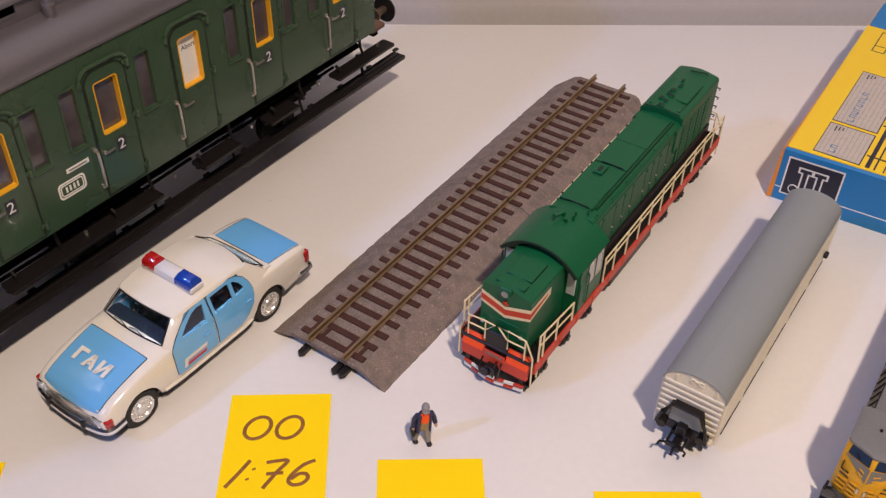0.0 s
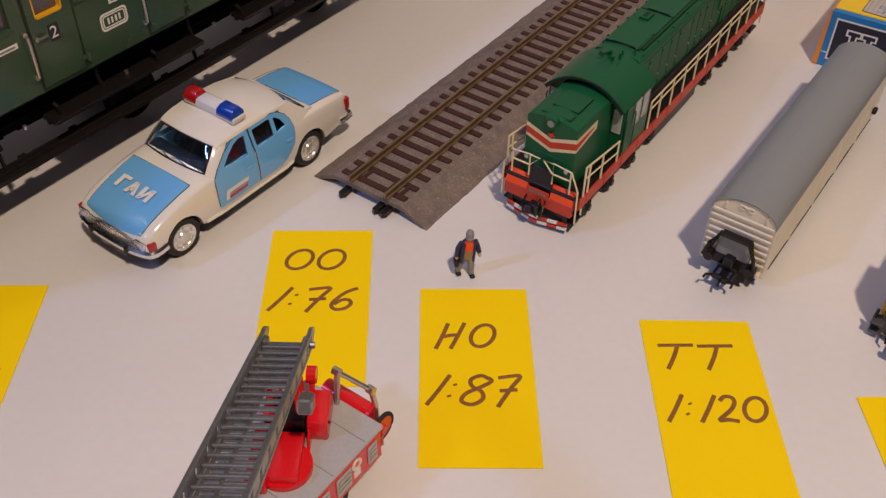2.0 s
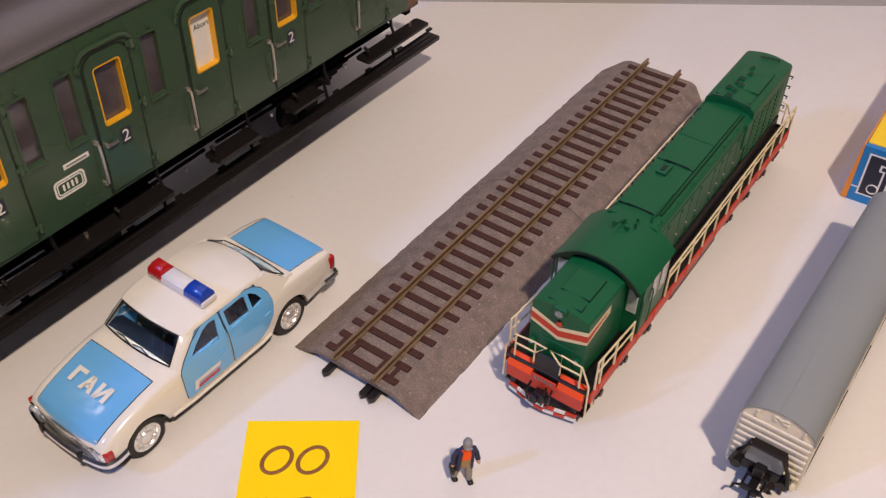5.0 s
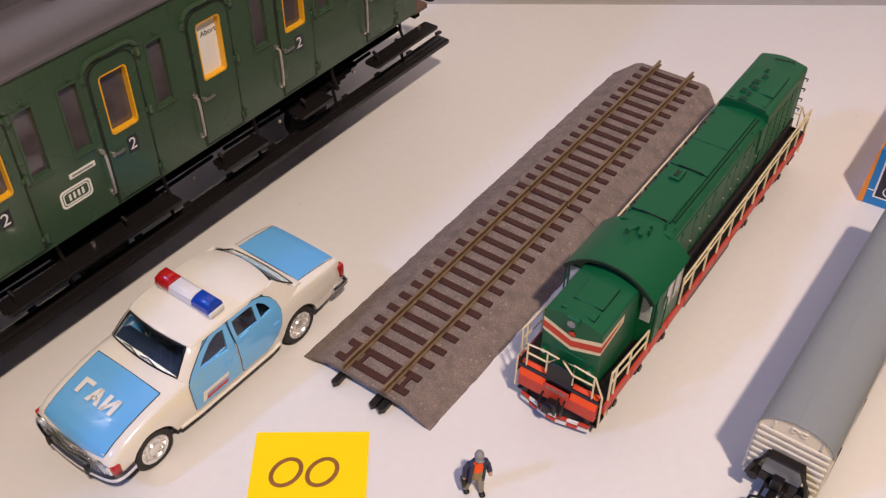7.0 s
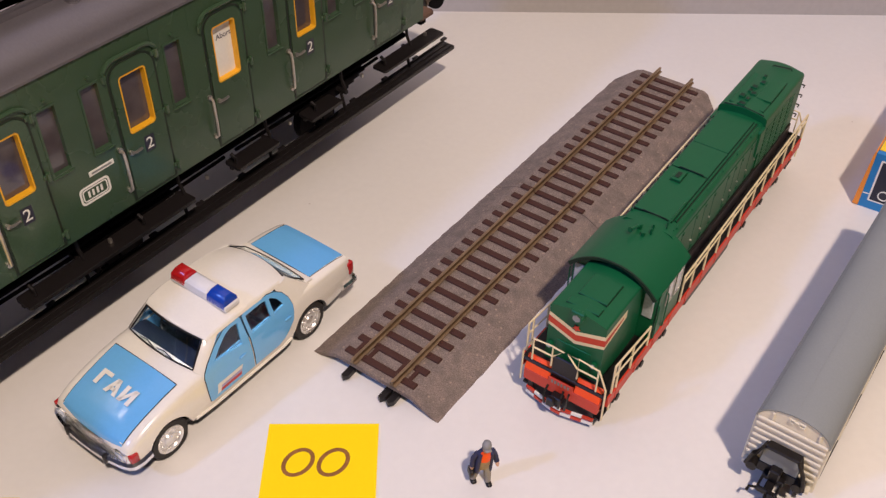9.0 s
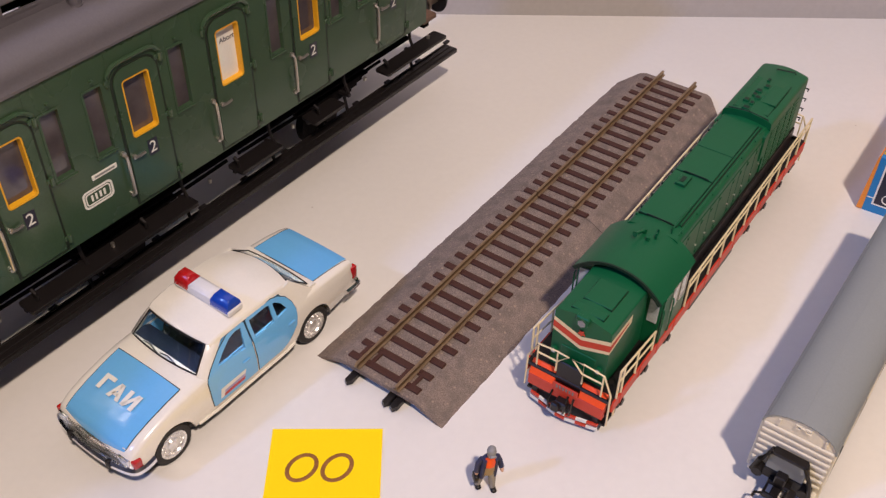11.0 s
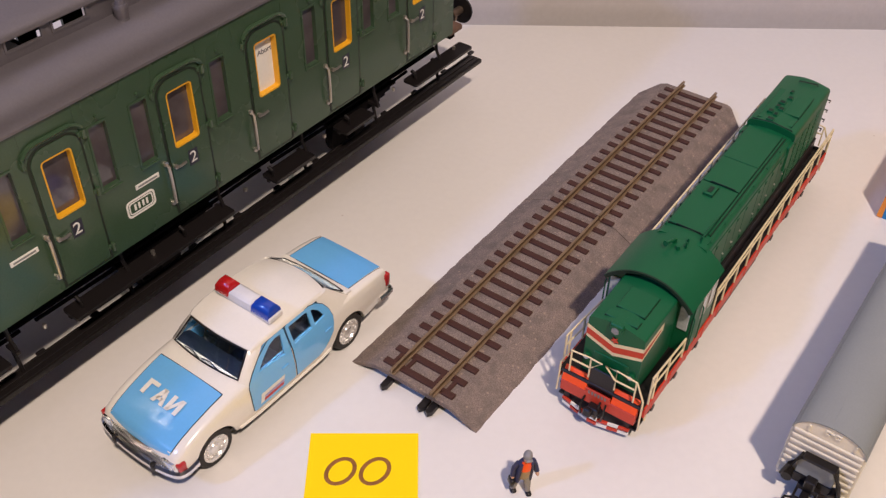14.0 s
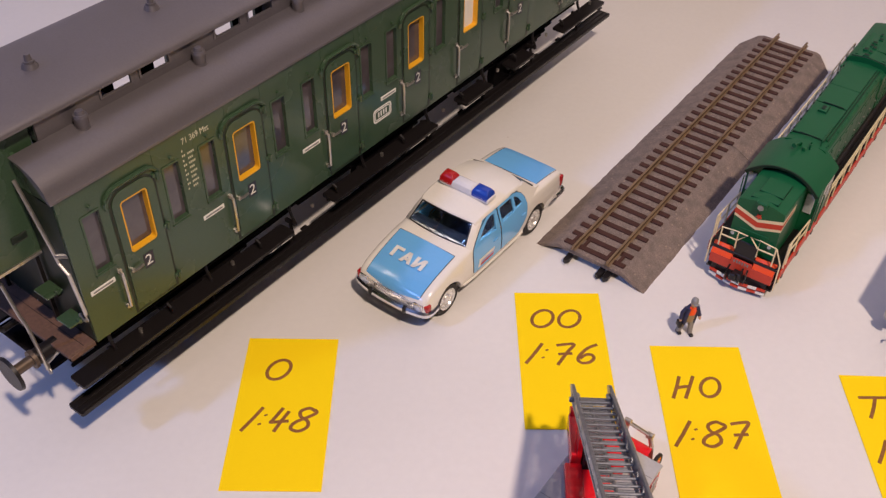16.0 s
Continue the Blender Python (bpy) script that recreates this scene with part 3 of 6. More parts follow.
    for sign in (1, -1):
        bm = bmesh.new()
        xs = (18.6, 19.8) if sign > 0 else (-19.8, -18.6)
        box(bm, *xs, -CL, CL, 121.0, 124.7)
        box(bm, *xs, -CL, CL, 128.6, 130.2)
        at = -CL
        for a, b in slots:
            box(bm, *xs, at, a, 124.7, 128.6)
            at = b
        box(bm, *xs, at, CL, 124.7, 128.6)
        part("clerestory_wall", bm, M_ROOF, top)
        for a, b in slots:
            part("clerestory_frame", frame_x(bmesh.new(), rounded(a - 0.4, b + 0.4, 124.3, 128.9, 0.3, 1), rounded(a + 0.4, b - 0.4, 125.0, 128.4, 0.3, 1), sign * 19.7, sign * 20.2), M_ROOF, top)
    for sign in (-1, 1):
        part("clerestory_end", new_box(-18.6, 18.6, min(sign * CL, sign * (CL - 1.2)), max(sign * CL, sign * (CL - 1.2)), 121, 130.2), M_CGREEN, top, "green clerestory end")
    over = [(21.4, 129.3)] + [(-2.2 + 23.6 * math.cos(radians(a)), 129.7 + 5.2 * math.sin(radians(a))) for a in range(4, 177, 8)] + [(-25.8, 129.3)]
    under = [(x * 0.955, z - 0.9) for x, z in over[1:-1]][::-1]
    part("clerestory_roof", along_y(over + under, -L - 27, L + 1.5), M_ROOF, top, "grey curved clerestory roof")
    for k in range(7):
        y = -150.0 + 51.6 * k
        v = bmesh.new()
        rod(v, (0, y, 133.1), (0, y, 134.7), 3.9, 18, 3.7)
        rod(v, (0, y, 134.7), (0, y, 136.5), 3.0, 18, 2.2)
        rod(v, (0, y, 136.5), (0, y, 137.4), 1.9, 14)
        rod(v, (0, y, 137.4), (0, y, 139.7), 1.3, 12, 1.0)
        part("roof_vent", v, M_ROOF, top, "grey mushroom roof ventilator")
    for k in range(7):
        y = -150.5 + 51.5 * k
        v = bmesh.new()
        rod(v, (23.4, y, 120.9), (23.4, y, 125.3), 2.2, 14, 2.6)
        rod(v, (23.4, y, 125.3), (23.4, y, 126.2), 2.6, 14, 2.3)
        rod(v, (23.4, y, 126.2), (23.4, y, 127.5), 1.7, 14, 1.3)
        rod(v, (23.4, y, 120.3), (23.4, y, 121.3), 2.6, 14)
        part("lamp_cap", v, M_ROOF, top, "grey lamp cap beside the clerestory")

    # underframe, steps, wheels
    bm = bmesh.new()
    for x in (-32.6, 32.6):
        box(bm, x - 1.4, x + 0.4, -L - 8, L + 8, 42.4, SILL - 1.7, 0.3)
    box(bm, -31, 31, -L - 9, -L - 5, 38, SILL - 1.7, 0.3)
    box(bm, -31, 31, L + 5, L + 9, 38, SILL - 1.7, 0.3)
    part("underframe", bm, M_UNDER, top, "black underframe")
    part("gas_pipe", tube(bmesh.new(), [(33.6, -L + 3, 44.4), (33.6, L - 3, 44.4)], 0.7, 8), M_BLACK, top)
    # dark filler plates added between the wheels hide most of the table under the floor
    for a, b in ((-183, -60), (-59.5, 60), (60.5, 162)):
        part("floor_filler", new_box(-27, 8.5, a, b, 17.2, 19.8, bevel=0.5), M_UNDER, top)
        bm = bmesh.new()
        tube(bm, [(20, a + 3, 26), (20, (a + b) / 2, 25), (20, b - 3, 26)], 0.8, 6)
        part("brake_rod", bm, M_UNDER, top)
    for a, b in ((-187, -77), (-51, 25), (48, 72), (92, 112)):
        part("step_board", up_z(rounded(30.6, 39.4, a, b, 1.2, 3), 32.4, 33.6), M_BLACK, top, "long black upper step board")
        part("step_bearer", new_box(33.5, 35.0, a, b, 31.2, 32.3), M_BLACK, top)
        part("step_lip", new_box(38.9, 39.5, a + 0.8, b - 0.8, 33.5, 34.0, bevel=0.1), M_BLACK, top)
    part("step_board", up_z(rounded(31.0, 39.2, 142, 188, 1.2, 3), 32.4, 33.6), M_BLACK, top, "short black upper step board")
    part("frame_plate", new_box(14.5, 26.0, -172, 176, 32.6, 33.8, bevel=0.4), M_UNDER, top)
    part("step_board", up_z(rounded(-37.2, -27.0, -191, 201, 1.2, 3), 20.2, 21.6), M_BLACK, top, "long black lower step board")
    part("step_board", up_z(rounded(-35.2, -24.0, -187, 161, 1.2, 3), 32.4, 33.6), M_BLACK, top, "long black upper step board")
    low = part("step_board", up_z(rounded(30.4, 38.9, -191, 198, 1.2, 3), 20.2, 21.6), M_BLACK, top, "long black lower step board with ridges")
    for o in (31.4, 34.4, 37.2, 38.5):
        part("ridge", new_box(o - 0.35, o + 0.35, -190, 197, 21.5, 22.1, bevel=0.1), M_BLACK, low)
    for y in (-168, -120, -72, -24, 24, 72, 120, 168):
        h = bmesh.new()
        tube(h, [(31, y, 45), (31.5, y, 38), (33.8, y, 33), (31.0, y, 30), (33.0, y, 20.9)], 0.8, 6)
        box(h, 28.6, 30.6, y + 7.5, y + 11, 20.3, 21.5, 0.2)
        box(h, 28.6, 30.6, y + 31, y + 34.5, 20.3, 21.5, 0.2)
        box(h, 28.5, 34.5, y - 0.8, y + 0.8, 31.0, 32.4)
        part("step_hanger", h, M_BLACK, top)
        k = bmesh.new()
        rod(k, (33.4, y + 12, 33.6), (33.4, y + 12, 35.2), 0.8, 8)
        part("step_bolt", k, M_STEEL, top)
        if y > 150:
            continue
        k = bmesh.new()
        rod(k, (33.2, y + 26, 37.5), (35.6, y + 26, 36.5), 0.8, 8)
        rod(k, (35.6, y + 26, 36.5), (35.6, y + 26, 34.0), 0.6, 8)
        part("step_stay", k, M_BLACK, top)
    for y in (-118, 0, 118):
        for s in (-1, 1):
            w = bmesh.new()
            x = s * 14.5
            rod(w, (x - 2.2, y, 12), (x + 2.2, y, 12), 12, 28)
            part("wheel", w, M_UNDER, top)
            g = along_x([(y - 14, 38), (y + 14, 38), (y + 4, 24), (y + 3, 9), (y - 3, 9), (y - 4, 24)], s * 23 - 1, s * 23 + 1)
            part("axle_guard", g, M_UNDER, top)
            sp = bmesh.new()
            for q in range(4):
                box(sp, s * 25 - 1.6, s * 25 + 1.6, y - 24 + 4 * q, y + 24 - 4 * q, 30 - 1.3 * q, 31.3 - 1.3 * q)
            part("leaf_spring", sp, M_UNDER, top)
        part("axle", rod(bmesh.new(), (-23, y, 12), (23, y, 12), 1.6, 10), M_UNDER, top)

    # end platforms and buffers
    for e in (-1, 1):
        y = e * L
        fl = part("platform", new_box(-33, 33.5, min(y, y + e * 11), max(y, y + e * 11), SILL - 1.6, SILL - 0.2, bevel=0.3), M_BROWN, top, "brown boarded end platform")
        part("board_gap", new_box(-32, 33, y + e * 4.2 - 0.1, y + e * 4.2 + 0.1, SILL - 0.3, SILL - 0.15), M_BLACK, fl)
        part("edge_beam", new_box(33.5, 34.3, min(y, y + e * 10.6), max(y, y + e * 10.6), SILL - 2.6, SILL - 0.4, bevel=0.2), M_BROWN, fl)
        for s in (-1, 1):
            b = bmesh.new()
            rod(b, (s * 21.5, y + e * 8, 42.5), (s * 21.5, y + e * 18, 42.5), 3.2, 16)
            buffer = part("buffer", b, M_BLACK, top, "black buffer with a round plate on a brassy shank")
            b = bmesh.new()
            rod(b, (s * 21.5, y + e * 17.5, 42.5), (s * 21.5, y + e * 19, 42.5), 3.7, 18)
            rod(b, (s * 21.5, y + e * 18.5, 42.5), (s * 21.5, y + e * 27, 42.5), 2.1, 14)
            part("shank", b, M_SHANK, buffer)
            part("plate", rod(bmesh.new(), (s * 21.5, y + e * 26.6, 42.5), (s * 21.5, y + e * 27.9, 42.5), 7.2, 28, 6.8), M_BLACK, buffer)
        hk = bmesh.new()
        tube(hk, [(0, y + e * 8, 42), (0, y + e * 16, 42), (0, y + e * 19, 45), (0, y + e * 17, 47)], 1.3, 8)
        part("draw_hook", hk, M_BLACK, top)
    # brakeman's cabin over the near platform, with steps and rails
    cab = bmesh.new()
    box(cab, -17.6, 17.6, -L - 25, -L + 9, 80, 129.6, 0.4)
    cabin = part("brake_cabin", cab, M_CGREEN, top, "green raised cabin over the end platform")
    part("lower_trim", new_box(17.4, 18.3, -L - 25, -L - 0.4, 79.6, 80.8), M_STEEL, cabin)
    part("maker_plate", new_box(17.6, 17.9, -L - 9, -L - 3, 88.5, 91.5, bevel=0.3), M_CGREEN2, cabin)
    for x in (-15.4, 15.4):
        part("cabin_post", new_box(x - 0.6, x + 0.6, -L - 2.4, -L - 1.0, SILL - 0.3, 80), M_BLACK, cabin)
    for x, z in ((29.8, 56.5), (20.6, 65.0)):
        st = part("cabin_step", new_box(x - 4.0, x + 4.0, -L - 7.2, -L - 0.6, z, z + 1.1, bevel=0.3), M_CGREEN, cabin, "green cabin step")
        part("step_bracket", new_box(x - 0.8, x + 0.8, -L - 2.0, -L - 0.2, z - 4, z + 0.2), M_BLACK, st)
        part("step_eye", rod(bmesh.new(), (x + 3.6, -L - 3.0, z + 1.8), (x + 5.2, -L - 3.0, z + 1.8), 0.9, 10), M_CGREEN, st)
    rl = bmesh.new()
    tube(rl, [(19.6, -L - 2, 113), (24.5, -L - 2, 101), (29.9, -L - 2, 87.2), (31.2, -L - 2, 83.0), (35.2, -L - 2, 80.2), (36.7, -L - 2, 70.7), (38.0, -L - 2, 62.6), (37.4, -L - 2, 59.4), (34.6, -L - 2, 57.9), (31.8, -L - 1, 58.3)], 0.72, 8)
    part("platform_rail", rl, M_STEEL, top, "bent steel rail at the end platform")
    part("rail_bracket", rod(bmesh.new(), (30.4, -L - 2, 86.0), (34.6, -L + 0.4, 86.6), 0.9, 8), M_STEEL, top)
    rl = bmesh.new()
    tube(rl, [(8.0, -L - 16, 82), (13.0, -L - 16, 76), (19.0, -L - 16, 61), (21.6, -L - 16, 58.4), (25.4, -L - 16, 38.0), (25.0, -L - 15.4, 35.0), (22.0, -L - 14, 37.0), (25.0, -L - 10, 42)], 0.7, 8)
    part("platform_rail", rl, M_STEEL, top, "bent steel rail at the end platform")
    # dark sheet over the end wall, put in for the shade beside the cabin
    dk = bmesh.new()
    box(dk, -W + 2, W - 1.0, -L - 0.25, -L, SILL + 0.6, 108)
    part("end_shade", dk, M_CGREEN2, top)


def ON_SHIFT(x, y, z):
    return mm(x, y, z) @ ON_SIDE


M_PANE = mat("coach_pane", (0.060, 0.050, 0.056), 0.10, var=0.04, stain=0.14, blot=70, other=(0.11, 0.095, 0.10), spec=0.9)
coach()

# ---------------------------------------------------------------- the green diesel


def diesel():
    top = thing("diesel_locomotive", pose(-0.1007, 0.3120, 0, 0, 0, 0.4), "green model diesel locomotive with red frame and cream handrails", "model locomotive")
    F, R = -90.6, 97.0
    part("deck", new_box(-16.4, 16.4, F, R, 17.6, 19.0, bevel=0.2), M_BLACK, top, "black walkway")
    for s in (-1, 1):
        bm = bmesh.new()
        box(bm, s * 16.5 - 0.5, s * 16.5 + 0.5, F + 1, R - 1, 13.6, 18.8, 0.15)
        for y in range(-84, 90, 14):
            box(bm, s * 16.8 - 0.4, s * 16.8 + 0.4, y - 0.5, y + 0.5, 13.8, 18.4)
        part("side_sill", bm, M_RED, top, "red side sill")

    def hood(name, y0, y1, half, z_top, r, slope=0.0, label="", x=0.0, tail=0.0):
        """A bonnet with rounded top edges; slope: how far its top bows up in the middle; tail: the rounding of its far end."""
        def ring(y, d):
            h, z = half - d * 0.6, z_top - d
            prof = [(h, 18.9), (h, z - r)] + arc(h - r, z - r, r, 0, 90, 5)[1:]
            n = 8
            prof += [(h - r - (2 * (h - r)) * k / n, z + slope * math.sin(math.pi * k / n)) for k in range(1, n)]
            prof += arc(-h + r, z - r, r, 90, 180, 5) + [(-h, 18.9)]
            return [(x + a, y, b) for a, b in prof]
        ends = [ring(y0, 0)] + ([ring(y1 - tail + tail * math.sin(radians(q)), tail * (1 - math.cos(radians(q)))) for q in (0, 25, 50, 70, 85)] if tail else [ring(y1, 0)])
        return part(name, loft(bmesh.new(), ends), M_LGREEN, top, label)

    nose = hood("short_bonnet", -86.0, -59.0, 10.5, 45.0, 1.0, 1.7, "short green front bonnet", 0.4)
    long = hood("long_bonnet", -36.0, 50.0, 10.0, 48.9, 2.0, 0.9, "long green bonnet")
    rear = hood("radiator_bonnet", 50.0, 96.4, 10.4, 51.5, 1.6, 1.3, "green radiator bonnet", 0.2, 3.4)
    # cab
    bm = bmesh.new()
    prof = [(16.4, 19), (16.4, 41.6), (11, 44.6), (0, 46), (-11, 44.6), (-16.4, 41.6), (-16.4, 19)]
    along_y(prof, -58.6, -36.0, bm)
    cab = part("cab", bm, M_LGREEN, top, "green driving cab")
    over = [(17.0 * math.cos(radians(a)), 41.6 + 8.4 * (1 - abs(math.cos(radians(a))) ** 2.3)) for a in range(0, 181, 9)]
    under = [(x * 0.965, z - 0.8) for x, z in over][::-1]
    part("cab_roof", along_y(over + under, -61.4, -33.8), M_LGREEN, cab, "arched green cab roof")
    # dark band drawing the shaded rim of the roof's overhang
    part("roof_rim_shade", along_y([(x * 1.006, z + 0.12) for x, z in over] + [(x * 0.975, z - 0.1) for x, z in under], -62.0, -61.3), M_SEAM, cab, "dark rim put in for the shade at the cab roof's edge")
    for s in (-1, 1):
        for y0, y1 in ((-57.0, -51.6), (-50.2, -44.8), (-43.4, -38.0)):
            x0 = s * 16.45
            part("window_frame", frame_x(bmesh.new(), rounded(y0, y1, 29.6, 40.6, 0.8, 3), rounded(y0 + 0.5, y1 - 0.5, 30.1, 40.1, 0.6, 3), x0, s * 16.85), M_STEEL, cab)
            part("pane", new_box(min(x0, s * 16.7), max(x0, s * 16.7), y0 + 0.4, y1 - 0.4, 30.0, 40.2), M_PALEGLASS, cab)
        # front windows beside the bonnet
        bm = bmesh.new()
        box(bm, min(s * 11.8, s * 15.6), max(s * 11.8, s * 15.6), -59.1, -58.5, 30.0, 40.4, 0.2)
        part("pane", bm, M_PALEGLASS, cab)
        door = bmesh.new()
        box(door, min(s * 16.5, s * 16.9), max(s * 16.5, s * 16.9), -57.6, -51.0, 19.5, 40.6, 0.2)
        part("cab_door", door, M_LGREEN, cab)
        gr = bmesh.new()
        for y in (-58.4, -50.8):
            tube(gr, [(s * 17.2, y, 21), (s * 17.5, y, 22), (s * 17.5, y, 36), (s * 17.2, y, 37)], 0.3, 5)
        part("grab_rail", gr, M_LGREEN, cab)
    # roof gear
    gear = bmesh.new()
    for (x, y, r, h) in ((-1.5, -40, 0.9, 1.8), (1.2, -43, 0.8, 1.4), (3.2, -40.5, 0.45, 2.2), (2.6, -37.5, 0.45, 1.8)):
        rod(gear, (x, y, 49.2), (x, y, 50.2 + h), r, 10)
    tube(gear, [(-1.5, -40, 51.4), (-2.5, -44.5, 52.2)], 0.55, 8)
    rod(gear, (-2.5, -44.5, 52.2), (-2.8, -45.6, 52.4), 0.6, 10, 1.1)
    part("horn", gear, M_LGREEN, cab, "green roof horns")
    # bonnet hatches, seams, vents
    def lid(x0, x1, y0, y1, z, parent, h=0.45):
        one = part("hatch", new_box(x0, x1, y0, y1, z - 0.9, z + h * 0.6, bevel=0.12), M_LGREEN, parent)
        part("seam", new_box(x0 - 0.16, x1 + 0.16, y0 - 0.16, y1 + 0.16, z - 1.0, z + 0.02), M_SEAM, one)

    lid(-4.2, 6.2, -78, -66.5, 46.55, nose, 0.5)
    lid(-5.6, -1.6, -83.6, -80.4, 46.3, nose, 0.5)
    lid(1.2, 6.2, -83.6, -80.4, 46.4, nose, 0.5)
    for y0, y1 in ((-30.0, 0.6), (1.3, 20.3), (20.7, 47.4)):
        lid(-8.4, 6.2, y0, y1, 49.75, long, 0.5)
    # raised bars across the joints and along the ledge beside the hatches
    for y in (-30.6, 1.0):
        part("joint_bar", tube(bmesh.new(), [(-5.4, y, 50.0), (-5.0, y, 50.6), (4.4, y, 50.6), (4.8, y, 50.0)], 0.26, 6), M_SEAM, long, "dark bar across the bonnet")
    part("ledge", new_box(6.6, 7.3, -28.6, 47.6, 48.2, 50.0, bevel=0.15), M_LGREEN, long)
    part("ledge_gap", new_box(7.3, 7.7, -28.6, 47.6, 48.2, 49.5), M_SEAM, long)
    lid(-4.9, -1.0, -8.0, -1.4, 50.2, long, 1.4)
    part("hatch_grille", new_box(-3.9, -2.2, -6.6, -2.8, 50.95, 51.2), M_SEAM, long)
    for k in range(9):
        part("edge_stud", new_box(-9.4, -8.8, -27.0 + 8.6 * k, -26.2 + 8.6 * k, 49.0, 49.8, bevel=0.1), M_SEAM, long)
    for y in (-31, -18, -4, 10, 24, 38):
        for x in (-8.8, 8.8):
            part("lifting_eye", rod(bmesh.new(), (x, y, 47.4), (x, y, 49.4), 0.5, 8), M_LGREEN, long)
    tb = bmesh.new()
    tube(tb, [(6.2, -34, 48.8), (6.2, -33.4, 51.4), (6.2, -26, 51.6), (6.2, -17.5, 51.4), (6.2, -17.0, 50.2)], 0.3, 6)
    part("roof_rail", tb, M_LGREEN, long)
    tb = bmesh.new()
    tube(tb, [(8.6, -33, 48.9), (8.6, 49, 48.9)], 0.28, 6)
    part("roof_pipe", tb, M_LGREEN, long)
    lid(-7.2, 7.4, 53, 80, 52.1, rear, 0.3)
    lid(1.2, 7.6, 60.6, 76, 52.4, rear, 0.9)
    for x, y, w in ((-1.8, 52.6, 1.6), (-4.0, 58.6, 1.2), (-1.2, 57.2, 0.9), (-0.7, 62.4, 1.2), (-2.6, 64.0, 0.9), (-2.2, 67.8, 1.4), (-0.6, 73.0, 1.1), (-1.8, 78.2, 0.7)):
        block = part("vent_block", new_box(x - w, x + w, y - 1.2, y + 1.2, 52.0, 53.4, bevel=0.15), M_LGREEN, rear)
        part("vent_opening", new_box(x - w * 0.72, x + w * 0.72, y - 0.95, y + 0.95, 53.3, 53.5), M_SEAM, block, "dark vent opening")
    part("joint_bar", tube(bmesh.new(), [(-2.6, 88.6, 52.0), (-2.2, 88.8, 53.3), (5.2, 90.6, 53.2), (5.6, 90.8, 52.0)], 0.26, 6), M_SEAM, rear)
    part("joint_bar", tube(bmesh.new(), [(-10.4, 50.6, 47.0), (-8.4, 50.6, 52.0), (0, 50.6, 53.0), (8.4, 50.6, 52.0), (10.6, 50.6, 47.0)], 0.3, 6), M_SEAM, rear, "dark edge of the radiator bonnet")
    # side doors on both flanks; a black strip puts in the shade at their foot
    for s in (-1, 1):
        part("flank_shade", new_box(min(s * 9.6, s * 11.4), max(s * 9.6, s * 11.4), -36.0, 92.0, 18.9, 27.0, bevel=0.3), M_BLACK, top, "black strip put in for the shaded foot of the bonnet")
        y = -34.0
        for wide in (7.0, 11.6, 8.4, 8.4, 13.0, 7.2, 7.2, 9.4, 9.0):
            d = new_box(min(s * 9.9, s * 10.3), max(s * 9.9, s * 10.3), y, y + wide - 0.35, 20.5, 45.6, bevel=0.15)
            flap = part("side_door", d, M_LGREEN, long)
            for z in (29.0, 43.0):
                part("hinge", new_box(min(s * 10.1, s * 10.6), max(s * 10.1, s * 10.6), y + 0.4, y + 1.6, z, z + 0.9), M_LGREEN, flap)
            part("latch", rod(bmesh.new(), (s * 10.2, y + wide - 1.3, 34), (s * 10.9, y + wide - 1.3, 34), 0.4, 6), M_STEEL, flap, "small bright latch")
            y += wide
        for k in range(4):
            y = 52 + 8.8 * k
            part("radiator_grille", new_box(min(s * 10.3, s * 10.65), max(s * 10.3, s * 10.65), y, y + 7.6, 24, 47.5, bevel=0.15), M_LGREEN, rear)
            sl = bmesh.new()
            for z in range(11):
                box(sl, min(s * 10.6, s * 10.9), max(s * 10.6, s * 10.9), y + 0.7, y + 6.9, 25.2 + 1.95 * z, 26.3 + 1.95 * z)
            part("slat", sl, M_LGREEN, rear)
        part("radiator_box", new_box(min(s * 9.4, s * 11.0), max(s * 9.4, s * 11.0), 44, 50, 36, 48.0, bevel=0.4), M_LGREEN, long)
    # stripe: cream chevron with a red one on it
    def chevron(z_side, z_mid, h, out, back, name, material, label):
        bm = bmesh.new()
        y = -86.0 - out
        for s in (-1, 1):
            e = 0.4 + s * (10.5 + out)
            bm.faces.new([bm.verts.new(p) for p in ((0.4, y, z_mid), (0.4, y, z_mid - h), (e, y, z_side - h), (e, y, z_side))])
            bm.faces.new([bm.verts.new(p) for p in ((e, y, z_side), (e, y, z_side - h), (e, back, z_side - h + 2.4), (e, back, z_side + 0.4))])
        bmesh.ops.remove_doubles(bm, verts=bm.verts, dist=0.001)
        return part(name, bm, material, nose, label, smooth=20)

    chevron(41.3, 37.6, 5.9, 0.06, -70.6, "stripe", M_CREAM, "cream chevron stripe")
    chevron(39.6, 36.1, 2.8, 0.13, -73.0, "stripe", M_RED, "red chevron stripe")
    st = up_z([(1.5 * (1 if k % 2 else 0.5) * math.sin(radians(36 * k)), 1.5 * (1 if k % 2 else 0.5) * math.cos(radians(36 * k))) for k in range(10)], 0, 0.3)
    part("star", st, M_RED, nose, "small red star", m=mm(0.4, -86.2, 39.4, 90, 0, 0))
    hl = bmesh.new()
    rod(hl, (0.4, -87.6, 45.0), (0.4, -85.4, 45.0), 2.2, 20)
    box(hl, -2.0, 2.8, -87.4, -85.6, 45.6, 47.4, 0.3)
    lamp = part("headlight", hl, M_LGREEN, nose, "round headlight")
    part("lens", rod(bmesh.new(), (0.4, -87.8, 45.0), (0.4, -87.4, 45.0), 1.5, 6), M_LADDER, lamp)
